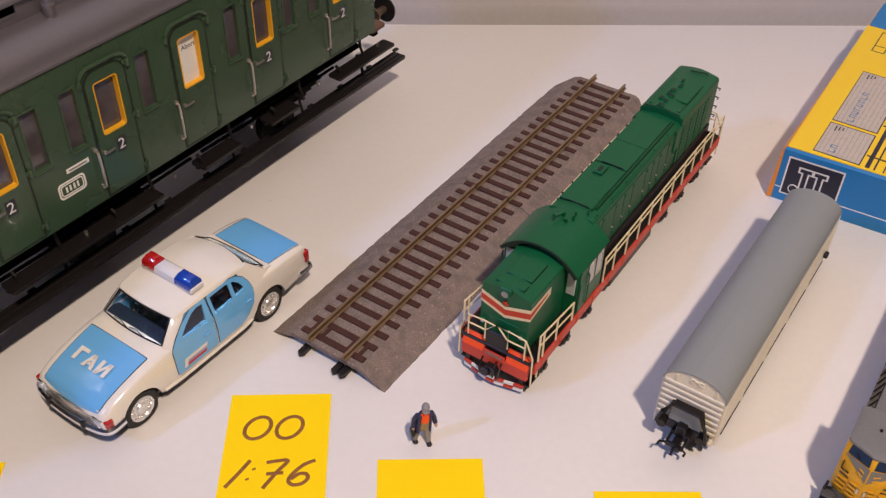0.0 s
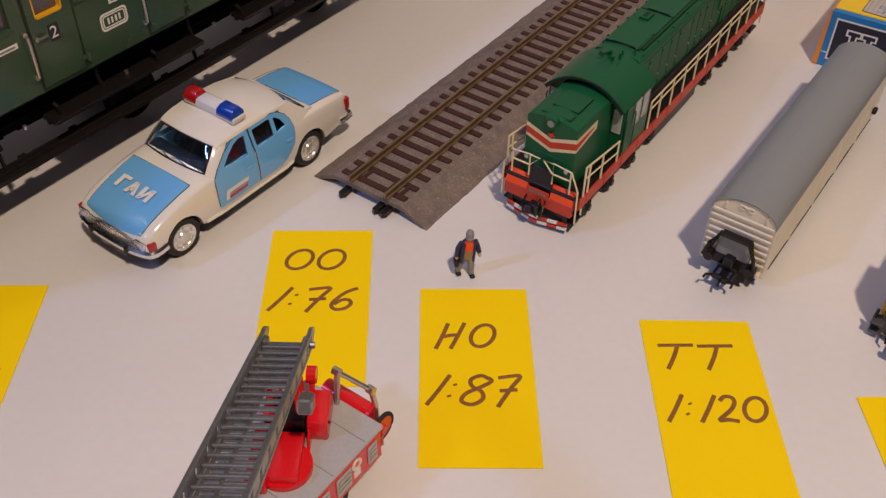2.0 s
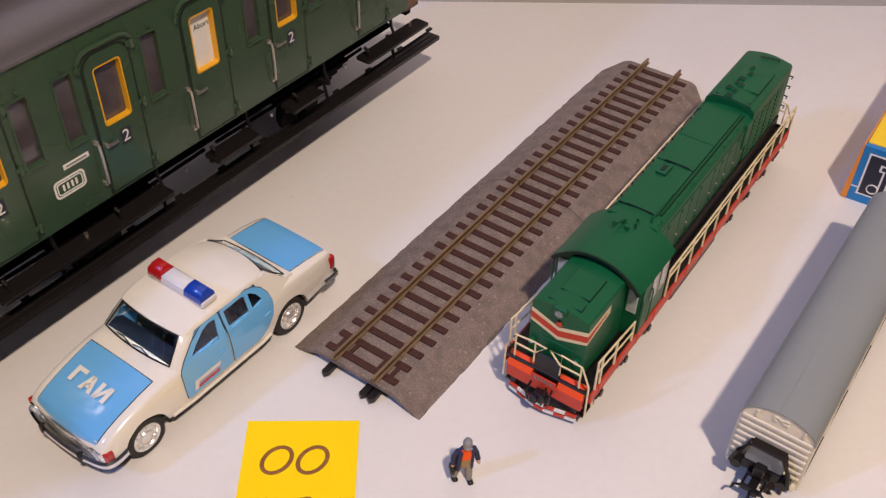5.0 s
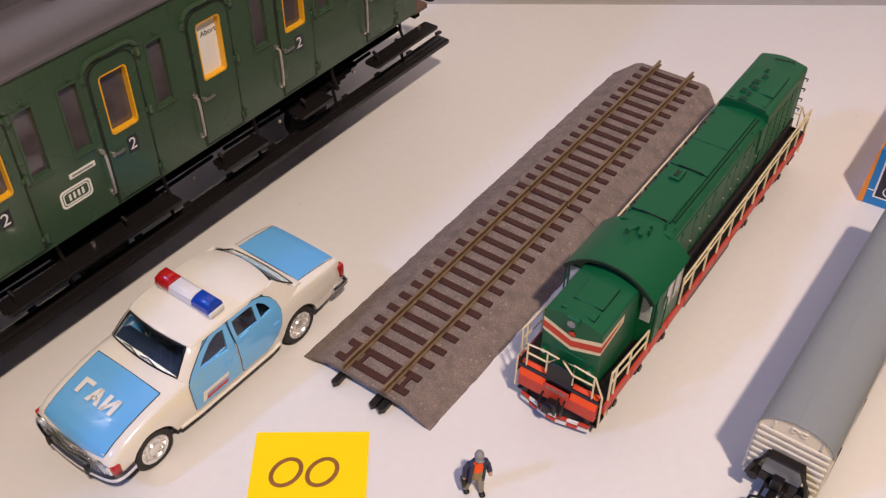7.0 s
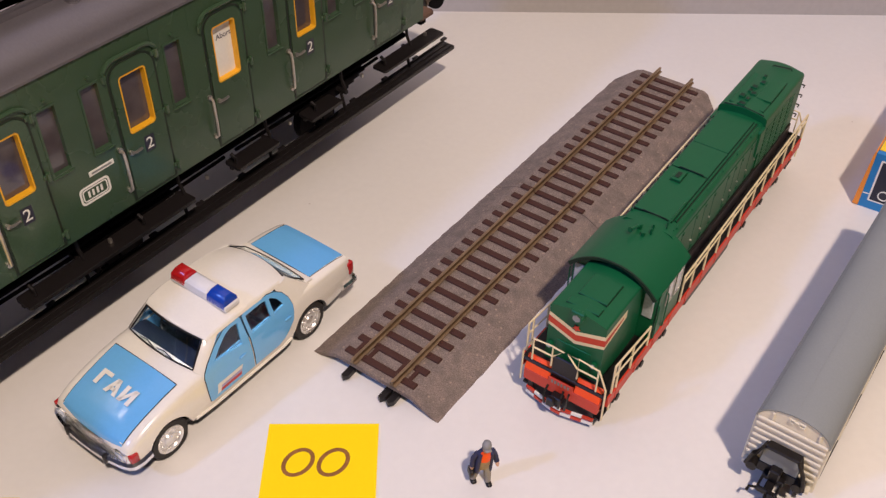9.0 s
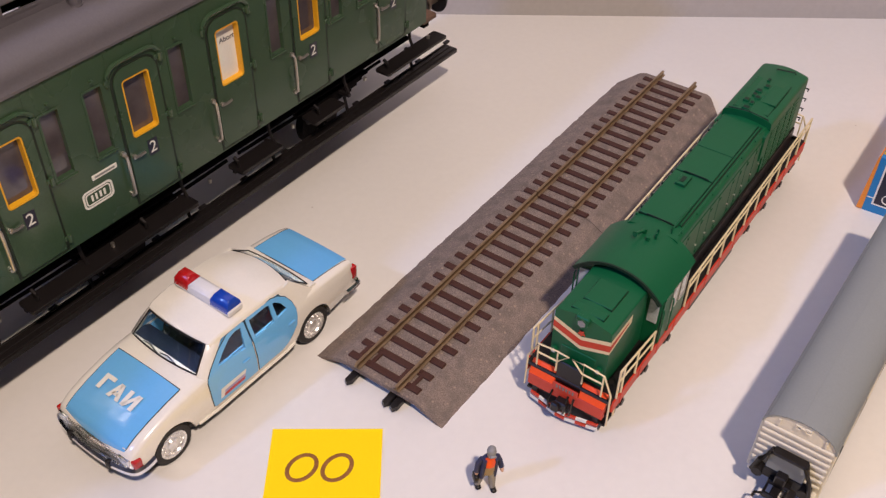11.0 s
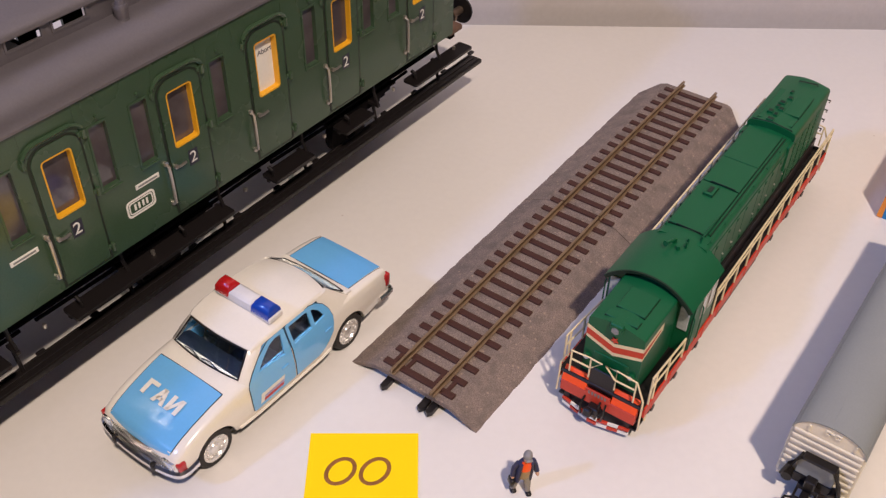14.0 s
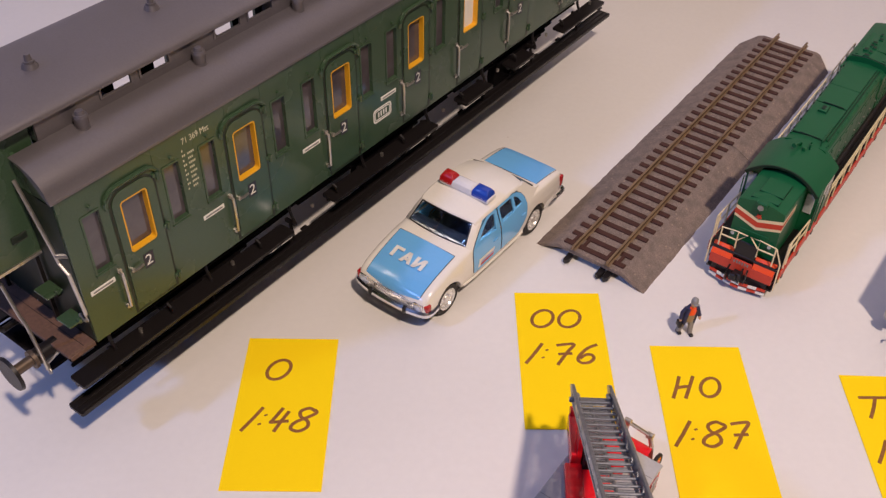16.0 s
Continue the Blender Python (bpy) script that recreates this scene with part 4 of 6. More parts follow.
    for x in (-8.5, 8.5):
        mk = part("marker_lamp", rod(bmesh.new(), (x, -87.2, 26.5), (x, -85.8, 26.5), 1.3, 14), M_LGREEN, nose)
        part("lens", rod(bmesh.new(), (x, -87.4, 26.5), (x, -87.1, 26.5), 0.9, 14), M_PALEGLASS, mk)
    # vertical seam rods on the nose corners
    part("nose_door", new_box(-6.1, 6.9, -86.3, -85.9, 20, 30.2, bevel=0.1), M_LGREEN, nose)
    # end beams, couplers, guard irons at both ends
    for e in (-1, 1):
        Y = F - 0.4 if e < 0 else R + 0.4
        def yy(a, b):
            return (Y + e * a, Y + e * b) if e > 0 else (Y + e * b, Y + e * a)
        # front end: one paint, lit orange on the blocks, shaded red below
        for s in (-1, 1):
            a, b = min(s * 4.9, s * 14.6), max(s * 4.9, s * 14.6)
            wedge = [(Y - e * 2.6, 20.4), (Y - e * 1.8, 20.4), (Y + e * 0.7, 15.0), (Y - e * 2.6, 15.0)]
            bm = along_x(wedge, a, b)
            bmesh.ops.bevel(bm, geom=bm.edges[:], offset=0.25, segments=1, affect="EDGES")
            part("buffer_block", bm, M_ORANGE if e < 0 else M_BLACK, top, "sloping block in the lit orange-red of the beam's paint" if e < 0 else "black sloping block")
        part("buffer_beam", new_box(-14.6, 14.6, *yy(-2.2, 0.65), 9.8, 14.95, bevel=0.2), M_RED if e < 0 else M_BLACK, top, "buffer beam in a darker red put in for its shaded front" if e < 0 else "black buffer beam")
        part("centre_plate", new_box(-4.9, 4.9, *yy(-1.4, -0.6), 16.4, 26.6, bevel=0.3), M_BLACK, top, "black centre plate")
        board = part("number_board", new_box(-4.8, 4.8, *yy(0.3, 0.8), 14.2, 17.2, bevel=0.1), M_RED, top)
        for k in range(6):
            part("print_bar", new_box(-3.6 + 1.25 * k, -2.9 + 1.25 * k, *yy(0.8, 0.88), 15.0, 16.5), M_GREYPRINT, board)
        cp = bmesh.new()
        box(cp, -2.2, 2.2, *yy(0, 3.6), 8.2, 11.4, 0.4)
        box(cp, -2.8, 0.2, *yy(3.2, 5.4), 7.8, 11.6, 0.5)
        tube(cp, [(1.5, Y + e * 0.6, 13.3), (1.8, Y + e * 3.2, 10.3), (1.2, Y + e * 2.6, 5.8)], 0.4, 6)
        tube(cp, [(3.6, Y + e * 0.6, 13.3), (4.2, Y + e * 3.4, 10.3), (3.6, Y + e * 2.8, 6.8)], 0.4, 6)
        tube(cp, [(-4.6, Y + e * 0.6, 12.8), (-5.2, Y + e * 2.6, 8.8), (-4.6, Y + e * 2.2, 4.8)], 0.4, 6)
        part("coupler", cp, M_BLACK, top, "black coupler with hoses")
        # striped guard: short boxes in turn red and white
        for row in (0, 1):
            for k in range(7):
                a, b = -13.3 + 3.8 * k, -9.5 + 3.8 * k
                way = [2.8 * (1 - abs(v) / 13.3) for v in (a, b)]
                yb = [Y + e * v for v in way]
                bm = loft(bmesh.new(), [[(v, w, z), (v, w - e * 0.8, z), (v, w - e * 0.8, z + 1.15), (v, w, z + 1.15)] for v, w, z in ((a, yb[0], 2.5 + 2.1 * row), (b, yb[1], 2.5 + 2.1 * row))])
                part("guard_stripe", bm, (M_WHITE, M_RED)[(k + row) % 2], top)
        pl = bmesh.new()
        box(pl, -13, 13, *yy(-4, -1.0), 2.8, 9.0, 0.3)
        box(pl, -13, -11, *yy(-3, -0.4), 2.6, 16)
        box(pl, 11, 13, *yy(-3, -0.4), 2.6, 16)
        part("guard_plate", pl, M_BLACK, top, "black guard plate")
        for s in (-1, 1):
            st = bmesh.new()
            box(st, min(s * 12.6, s * 15.4), max(s * 12.6, s * 15.4), *yy(-8.0, -1.0), 5.4, 6.2)
            box(st, min(s * 12.6, s * 15.4), max(s * 12.6, s * 15.4), *yy(-8.0, -1.0), 11.0, 11.8)
            box(st, s * 14.0 - 1.5, s * 14.0 + 1.5, *yy(-9.0, -8.2), 5.2, 18)
            box(st, min(s * 12.4, s * 13.0), max(s * 12.4, s * 13.0), *yy(-8.4, -0.8), 5.2, 18)
            part("corner_steps", st, M_BLACK, top, "black corner steps")
        # end railing
        rl = bmesh.new()
        yr = Y - e * 0.3
        for s in (-1, 1):
            tube(rl, [(s * 16.2, yr, 7.6), (s * 15.9, yr, 22.6), (s * 12.6, yr, 30.2), (s * 5.0, yr, 31.0), (s * 5.0, yr, 21.5)], 0.36, 6)
            tube(rl, [(s * 12.4, yr, 30.0), (s * 12.4, yr, 20.0)], 0.34, 6)
            tube(rl, [(s * 12.4, yr, 26.2), (s * 5.0, yr, 26.2)], 0.36, 6)
            tube(rl, [(s * 5.0, yr, 30.8), (s * 0.8, yr + e * 0.3, 31.0), (s * 4.8, yr + e * 0.2, 26.4)], 0.36, 6)
        part("end_railing", rl, M_CREAM, top, "cream end railing")
    # rungs and a plate at the rear corner
    for z in (29, 34, 39, 44):
        part("rung", tube(bmesh.new(), [(8.4, 95.0, z), (8.4, 97.0, z), (11.4, 97.0, z), (11.4, 95.0, z)], 0.32, 5), M_BLACK, top)
    part("end_plate", new_box(4.0, 8.2, 96.2, 96.7, 31, 37), M_CREAM, top, "small cream end plate")
    # side railings with posts
    for s in (-1, 1):
        x = s * 16.6
        for a, b, h0, h1, posts in ((-87.2, -60.0, 32.2, 28.0, (-87.2, -84.0, -73.5, -60.4)), (-33.4, 96.0, 31.4 if s > 0 else 35.0, 31.4 if s > 0 else 35.0, (-33.4, -24, -12, 0, 12, 24, 36, 48, 60, 72, 84, 96))):
            high = lambda y: h0 + (h1 - h0) * (y - a) / (b - a)
            low = lambda y: high(y) - (5.2 if b < 0 else 3.6)
            rl = bmesh.new()
            tube(rl, [(x, a, high(a)), (x, b, high(b))], 0.40, 6)
            tube(rl, [(x, a, low(a)), (x, b, low(b))], 0.34, 6)
            rail = part("handrail", rl, M_CREAM, top, "cream handrail along the walkway")
            for y in posts:
                part("post", rod(bmesh.new(), (x, y, 10.0 if y == -87.2 else 18.4), (x, y, high(y)), 0.42, 6), M_CREAM, rail)
    # running gear
    for c in (-58, 58):
        bg = bmesh.new()
        box(bg, -13, 13, c - 24, c + 24, 6.5, 11.5, 0.4)
        part("bogie", bg, M_BLACK, top, "black bogie")
        for y in (c - 19, c, c + 19):
            for s in (-1, 1):
                w = bmesh.new()
                rod(w, (s * 7.2, y, 6), (s * 9.6, y, 6), 6.0, 22)
                part("wheel", w, M_BLACK, top)
                ab = bmesh.new()
                box(ab, min(s * 12.5, s * 15.2), max(s * 12.5, s * 15.2), y - 2.6, y + 2.6, 3.8, 8.6, 0.6)
                rod(ab, (s * 15, y, 6), (s * 15.8, y, 6), 1.5, 12)
                part("axle_box", ab, M_BLACK, top)
    tk = bmesh.new()
    box(tk, -15.6, 15.6, -22, 22, 5.0, 14.5, 1.2)
    part("fuel_tank", tk, M_BLACK, top, "black fuel tank")


diesel()

# ---------------------------------------------------------------- the covered wagon


def wagon():
    top = thing("covered_wagon", pose(-0.0268, 0.3010, 0, 0, 0, -0.3), "cream model covered wagon with a grey curved roof", "model wagon")
    H, L = 11.6, 64.9
    part("body", new_box(-H + 0.6, H - 0.6, -L + 0.5, L - 0.5, 9.0, 30.5), M_WSIDE, top)
    for s in (-1, 1):
        for z in range(8):
            part("plank", new_box(min(s * (H - 0.7), s * H), max(s * (H - 0.7), s * H), -L, L, 6.5 + z * 2.9, 9.2 + z * 2.9, bevel=0.2), M_WSIDE, top)
        for y in (-L + 1, -38, -13, 13, 38, L - 1):
            part("side_post", new_box(min(s * (H - 0.3), s * (H + 0.5)), max(s * (H - 0.3), s * (H + 0.5)), y - 0.9, y + 0.9, 6.4, 29.6, bevel=0.2), M_WSIDE, top)
    for e in (-1, 1):
        y = e * L
        gable = [(H, 27.5)] + [(H * math.cos(radians(a)), 29.3 + 6.2 * math.sin(radians(a)) ** 1.0) for a in range(10, 171, 10)] + [(-H, 27.5)]
        part("end_panel", along_y([(H, 9), *gable, (-H, 9)], min(y, y - e * 0.8), max(y, y - e * 0.8)), M_WSIDE, top)
        for z in range(7):
            part("end_batten", new_box(-H + 0.3, H - 0.3, min(y, y + e * 0.8), max(y, y + e * 0.8), 11.4 + 2.85 * z, 12.7 + 2.85 * z, bevel=0.3), M_WSIDE, top)
        bm = bmesh.new()
        ya, yb = min(y, y + e * 0.6), max(y, y + e * 0.6)
        for x0, x1 in ((-2.1, -0.5), (0.9, 2.9)):  # lamp brackets under the roof's crown
            box(bm, x0, x1, ya, yb, 32.6, 33.1)
            box(bm, x0, x1, ya, yb, 34.0, 34.4)
            box(bm, x0, x0 + 0.45, ya, yb, 33.1, 34.0)
        box(bm, -0.5, 1.1, ya, yb, 33.6, 34.0)
        for x in (-7.0, 8.0):
            box(bm, x - 0.35, x + 0.35, ya, yb, 30.6, 33.4)
        part("end_fittings", bm, M_WSIDE, top)
        # platform frame, buffers, coupler
        bm = bmesh.new()
        yy = y + e * 0.9
        part("tread_plate", new_box(-5.2, 5.8, min(yy, yy + e * 3.6), max(yy, yy + e * 3.6), 21.4, 22.5, bevel=0.3), M_BLACK, top, "black tread plate")
        part("end_sheet", new_box(-6.2, 6.4, min(yy, yy + e * 1.2), max(yy, yy + e * 1.2), 12.0, 20.6, bevel=0.3), M_WROOF, top, "grey lower end sheet")
        for s in (-1, 1):
            tube(bm, [(s * 5.4, yy + e * 3.2, 22.0), (s * 8.2, yy + e * 3.8, 17.4), (s * 9.6, yy + e * 3.8, 11.0)], 0.65, 6)
            tube(bm, [(s * 5.6, yy + e * 0.8, 21.8), (s * 8.6, yy + e * 1.8, 11.0)], 0.5, 6)
            for k in range(3):
                tube(bm, [(s * (6.4 + k), yy + e * 1.4, 18.8 - 2.8 * k), (s * (7.2 + k * 0.8), yy + e * 3.8, 18.8 - 2.8 * k)], 0.4, 6)
        part("guard_frame", bm, M_BLACK, top, "black end guard frame with rungs")
        for s in (-1, 1):
            b = bmesh.new()
            rod(b, (s * 7.6, y, 10.6), (s * 7.6, y + e * 4.2, 10.6), 1.5, 12)
            rod(b, (s * 7.6, y + e * 4.0, 10.6), (s * 7.6, y + e * 4.8, 10.6), 1.8, 18)
            part("buffer", b, M_BLACK, top, "black buffer")
            part("corner_foot", new_box(s * 10.4 - 0.8, s * 10.4 + 0.8, min(y, y + e * 2.4), max(y, y + e * 2.4), 7.4, 9.4, bevel=0.3), M_WSIDE, top, "cream corner foot")
        hb = new_box(-9.4, 9.4, min(y, y + e * 1.8), max(y, y + e * 1.8), 7.0, 11.6, bevel=0.3)
        part("headstock", hb, M_BLACK, top)
        cp = bmesh.new()
        box(cp, -1.8, 1.8, min(y, y + e * 5), max(y, y + e * 5), 9.4, 13.4, 0.4)
        box(cp, -3.6, 3.6, min(y, y + e * 4), max(y, y + e * 4), 7.0, 9.0, 0.3)
        box(cp, -1.4, 1.4, min(y, y + e * 8.4), max(y, y + e * 8.4), 5.6, 7.2, 0.3)
        box(cp, -3.6, 3.4, min(y + e * 7.2, y + e * 8.6), max(y + e * 7.2, y + e * 8.6), 5.2, 7.4, 0.4)
        box(cp, 0.2, 2.6, min(y + e * 8, y + e * 9.8), max(y + e * 8, y + e * 9.8), 5.4, 7.6, 0.4)
        for x in (-3.2, 3.0):
            part("coupler_link", new_box(x - 0.4, x + 0.4, min(y + e * 2, y + e * 8), max(y + e * 2, y + e * 8), 6.0, 7.6, bevel=0.2), M_BLACK, top)
        coupler = part("coupler", cp, M_BLACK, top, "black hook coupler")
        for pts in ([(-3.4, y + e * 8, 6.4), (-5.4, y + e * 9.0, 6.4), (-5.6, y + e * 10.8, 6.2)], [(0, y + e * 9, 6.2), (0.4, y + e * 11.0, 6.4), (0.4, y + e * 11.8, 5.4)], [(3.2, y + e * 8, 6.4), (4.6, y + e * 8.6, 6.0), (4.4, y + e * 9.6, 5.0)]):
            part("hook", tube(bmesh.new(), pts, 0.48, 6), M_BLACK, coupler)
    # roof with low ribs
    over = [(12.0 * math.cos(radians(a)), 29.6 + 7.0 * math.sin(radians(a))) for a in range(0, 181, 9)]
    under = [(x * 0.965, z - 0.5) for x, z in over][::-1]
    part("roof", along_y(over + under, -L - 0.5, L + 0.5), M_WROOF, top, "grey curved roof with faint seams")
    for a in (20, 96, 152, 160):
        x, z = 12.02 * math.cos(radians(a)), 29.6 + 7.0 * math.sin(radians(a))
        part("roof_seam", tube(bmesh.new(), [(x, -L - 0.3, z), (x, L + 0.3, z)], 0.05 if a < 140 else 0.16, 4), M_WROOF, top)
    fr = bmesh.new()
    box(fr, -10.5, 10.5, -L - 0.5, L + 0.5, 7.2, 9.0, 0.2)
    part("underframe", fr, M_BLACK, top, "black underframe")
    bm = bmesh.new()
    for y in (-50, -24, 8, 30):
        box(bm, 9.6, 11.4, y - 3.0, y + 3.0, 4.4, 7.0, 0.3)
    tube(bm, [(11.8, -58, 6.2), (11.8, 60, 6.2)], 0.2, 6)
    part("brake_gear", bm, M_BLACK, top)
    for y in (-40, 40):
        for s in (-1, 1):
            w = bmesh.new()
            rod(w, (s * 5.2, y, 4.6), (s * 7.2, y, 4.6), 4.6, 20)
            part("wheel", w, M_BLACK, top)
            part("axle_guard", along_x([(y - 4.5, 8), (y + 4.5, 8), (y + 1.6, 3.0), (y - 1.6, 3.0)], s * 8.6 - 0.6, s * 8.6 + 0.6), M_BLACK, top)
    lamp = bmesh.new()
    box(lamp, 11.8, 13.6, 56, 59, 11.0, 13.5, 0.4)
    part("tail_lamp_box", lamp, M_BLACK, top)


wagon()

# ---------------------------------------------------------------- the police car


def clear_glass(name, tint, rough=0.02):
    """Clear plastic glazing, slightly tinted."""
    m = bpy.data.materials.new(name)
    m.use_nodes = True
    b = m.node_tree.nodes["Principled BSDF"]
    b.inputs["Base Color"].default_value = (*tint, 1)
    b.inputs["Roughness"].default_value, b.inputs["IOR"].default_value = rough, 1.45
    b.inputs["Transmission Weight"].default_value = 1.0
    return m


def inside(p, loop):
    """Whether a point of the plane lies within a closed outline."""
    hit = False
    for (xa, ya), (xb, yb) in zip(loop, loop[1:] + loop[:1]):
        if (ya > p[1]) != (yb > p[1]) and p[0] < xa + (xb - xa) * (p[1] - ya) / (yb - ya):
            hit = not hit
    return hit


def dense(loop, step):
    """The same outline with points no further apart than step."""
    out = []
    for a, b in zip(loop, loop[1:] + loop[:1]):
        n = max(1, int(math.hypot(b[0] - a[0], b[1] - a[1]) / step))
        out += [(a[0] + (b[0] - a[0]) * k / n, a[1] + (b[1] - a[1]) * k / n) for k in range(n)]
    return out


def plate(place, outline, holes, off, thick, step=2.4):
    """A bent sheet with holes: an outline of the plane laid on a surface by place(a, b, out), from off to off + thick."""
    loops = [dense(outline, step)] + [dense(h, step) for h in holes]
    pts, edges = [], []
    for loop in loops:
        n = len(pts)
        pts += loop
        edges += [(n + k, n + (k + 1) % len(loop)) for k in range(len(loop))]
    lo = [min(p[i] for p in outline) for i in (0, 1)]
    hi = [max(p[i] for p in outline) for i in (0, 1)]
    for i in range(1, int((hi[0] - lo[0]) / step)):
        for j in range(1, int((hi[1] - lo[1]) / step)):
            p = (lo[0] + i * step, lo[1] + j * step)
            near = min(math.hypot(p[0] - q[0], p[1] - q[1]) for q in pts[:sum(map(len, loops))])
            if near > step * 0.5 and inside(p, outline) and not any(inside(p, h) for h in holes):
                pts.append(p)
    made = geometry.delaunay_2d_cdt([Vector(p) for p in pts], edges, [], 0, 0.0001)
    flat, tris = made[0], made[2]
    tris = [t for t in tris if (lambda c: inside(c, outline) and not any(inside(c, h) for h in holes))((sum(flat[i].x for i in t) / 3, sum(flat[i].y for i in t) / 3))]
    bm = bmesh.new()
    low = [bm.verts.new(place(p.x, p.y, off)) for p in flat]
    top = [bm.verts.new(place(p.x, p.y, off + thick)) for p in flat]
    count = collections.Counter(tuple(sorted((t[k], t[(k + 1) % 3]))) for t in tris for k in range(3))
    for t in tris:
        bm.faces.new([top[i] for i in t])
        bm.faces.new([low[i] for i in t[::-1]])
        for k in range(3):
            a, b = t[k], t[(k + 1) % 3]
            if count[tuple(sorted((a, b)))] == 1:
                bm.faces.new((low[a], low[b], top[b], top[a]))
    bmesh.ops.delete(bm, geom=[v for v in bm.verts if not v.link_faces], context="VERTS")
    return bm


def car():
    top = thing("police_car", pose(-0.2134, 0.1690, 0, 0, 0, -0.8), "white and light blue toy saloon car with a coloured light bar", "toy car")
    WHEELS = (-39.4, 29.2)
    # body: rings from nose to tail: y, half width, z at the middle, z of the shoulder, z of the lower edge
    rows = [(-56.0, 17.0, 14.6, 14.2, 9.6), (-55.4, 18.4, 16.2, 15.6, 8.8), (-54.0, 19.0, 18.0, 17.4, 8.4), (-50, 19.3, 20.0, 19.4, 8.0), (-44, 19.4, 22.0, 21.4, 7.8), (-36, 19.5, 24.0, 23.2, 7.8), (-29, 19.5, 25.3, 24.2, 7.8), (-22, 19.5, 26.0, 24.5, 7.6),
            (-10, 19.5, 26, 24.5, 7.4), (10, 19.5, 26, 24.5, 7.2), (24, 19.4, 26, 24.5, 7.2), (33, 19.2, 25.2, 24.2, 7.4), (43, 18.9, 24.2, 23.4, 8.0), (50, 18.4, 23.2, 22.4, 8.6), (53.4, 17.8, 22.2, 21.4, 9.4), (54.6, 16.8, 20.4, 19.6, 10.4)]
    rings = []
    for y, w, zt, zs, zb in rows:
        half = [(0.0, zt), (w * 0.45, zt - 0.10), (w * 0.76, zt - 0.30), (w * 0.85, zs + 0.30), (w * 0.925, zs - 0.10), (w * 0.965, zs - 1.1), (w * 0.975, zs - 1.1 - 0.30 * (zs - 13.4)), (w, zs - 1.1 - 0.55 * (zs - 13.4)), (w, 12.2), (w * 0.985, 10.4), (w * 0.95, zb)]
        rings.append([(x, y, z) for x, z in half] + [(-x, y, z) for x, z in half[::-1][:-1]])
    bm = loft(bmesh.new(), rings)
    bmesh.ops.recalc_face_normals(bm, faces=bm.faces)
    body = part("body", bm, M_CARW, top, "glossy cream-white body", smooth=38)
    # wheel arches and the cabin's tub are cut out of the body
    cuts = [new_box(-16.6, 16.6, -22.7, 30.2, 16.9, 40), new_box(-18.3, 18.3, -19.2, 19.4, 21.0, 40)] + [along_x([(y - 10.2, 3), (y - 9.4, 9)] + arc(y, 8.2, 8.9, 165, 15, 12) + [(y + 9.4, 9), (y + 10.2, 3)], -26, 26) for y in WHEELS]
    for cut in cuts:
        tool = part("cutter", cut, M_TYRE, top)
        mod = body.modifiers.new("cut", "BOOLEAN")
        mod.operation, mod.object, mod.solver = "DIFFERENCE", tool, "EXACT"
        bpy.context.view_layer.update()
        me = bpy.data.meshes.new_from_object(body.evaluated_get(bpy.context.evaluated_depsgraph_get()))
        body.modifiers.clear()
        body.data = me
        bpy.data.objects.remove(tool)
    for p in body.data.polygons:
        p.use_smooth = True
    body.data.set_sharp_from_angle(angle=radians(38))
    part("underbody", new_box(-16.6, 16.6, -52, 51, 6.2, 8.6, bevel=0.5), M_BLACK, top)
    well = bmesh.new()
    for y in WHEELS:
        box(well, -12.6, 12.6, y - 9.6, y + 9.6, 6.4, 16.6)
    part("wheel_well", well, M_BLACK, top)

    # roof: cross sections from the windscreen's head to the rear window's head: y, half width, z of the edge, z of the crown, forward bow
    ROOF = [(-15.6, 14.4, 33.3, 34.1, 1.5), (-13.8, 14.7, 34.1, 35.0, 1.3), (-9, 15.0, 34.8, 36.0, 0.8), (-2, 15.2, 35.1, 36.5, 0.2), (6, 15.2, 35.0, 36.5, 0), (13, 15.0, 34.6, 36.0, -0.5), (19, 14.6, 33.7, 35.0, -1.2), (22.6, 14.0, 32.4, 33.6, -1.8)]
    shell = []
    for y, w, ze, zc, bow in ROOF:
        us = [-1 + 2 * k / 16 for k in range(17)]
        mid = [(u * w, y - bow * (1 - u * u), ze + (zc - ze) * (1 - abs(u) ** 2.2)) for u in us]
        over = [(-w - 0.9, y, ze - 1.5), (-w - 0.55, y, ze - 0.5)] + mid + [(w + 0.55, y, ze - 0.5), (w + 0.9, y, ze - 1.5)]
        shell.append(over + [(x * 0.955, v, z - 0.9) for x, v, z in over[::-1]])
    part("roof", loft(bmesh.new(), shell), M_CARW, top, "cream-white roof panel", smooth=24)
    for s in (-1, 1):
        feet = [[(s * x, y, z) for x, y, z in ring] for ring in (
            [(15.6, -23.6, 25.4), (18.5, -22.3, 24.0), (18.9, -19.4, 23.6), (16.4, -19.6, 24.6)],
            [(14.9, -19.6, 29.4), (16.9, -18.2, 29.0), (17.1, -15.6, 28.8), (15.4, -16.2, 29.2)],
            [(13.9, -15.9, 33.2), (15.3, -13.8, 33.3), (15.5, -10.6, 33.2), (14.2, -12.0, 33.4)])]
        part("windscreen_pillar", loft(bmesh.new(), feet), M_CARW, top, smooth=50)
        n, m = 6, 6
        grids = []
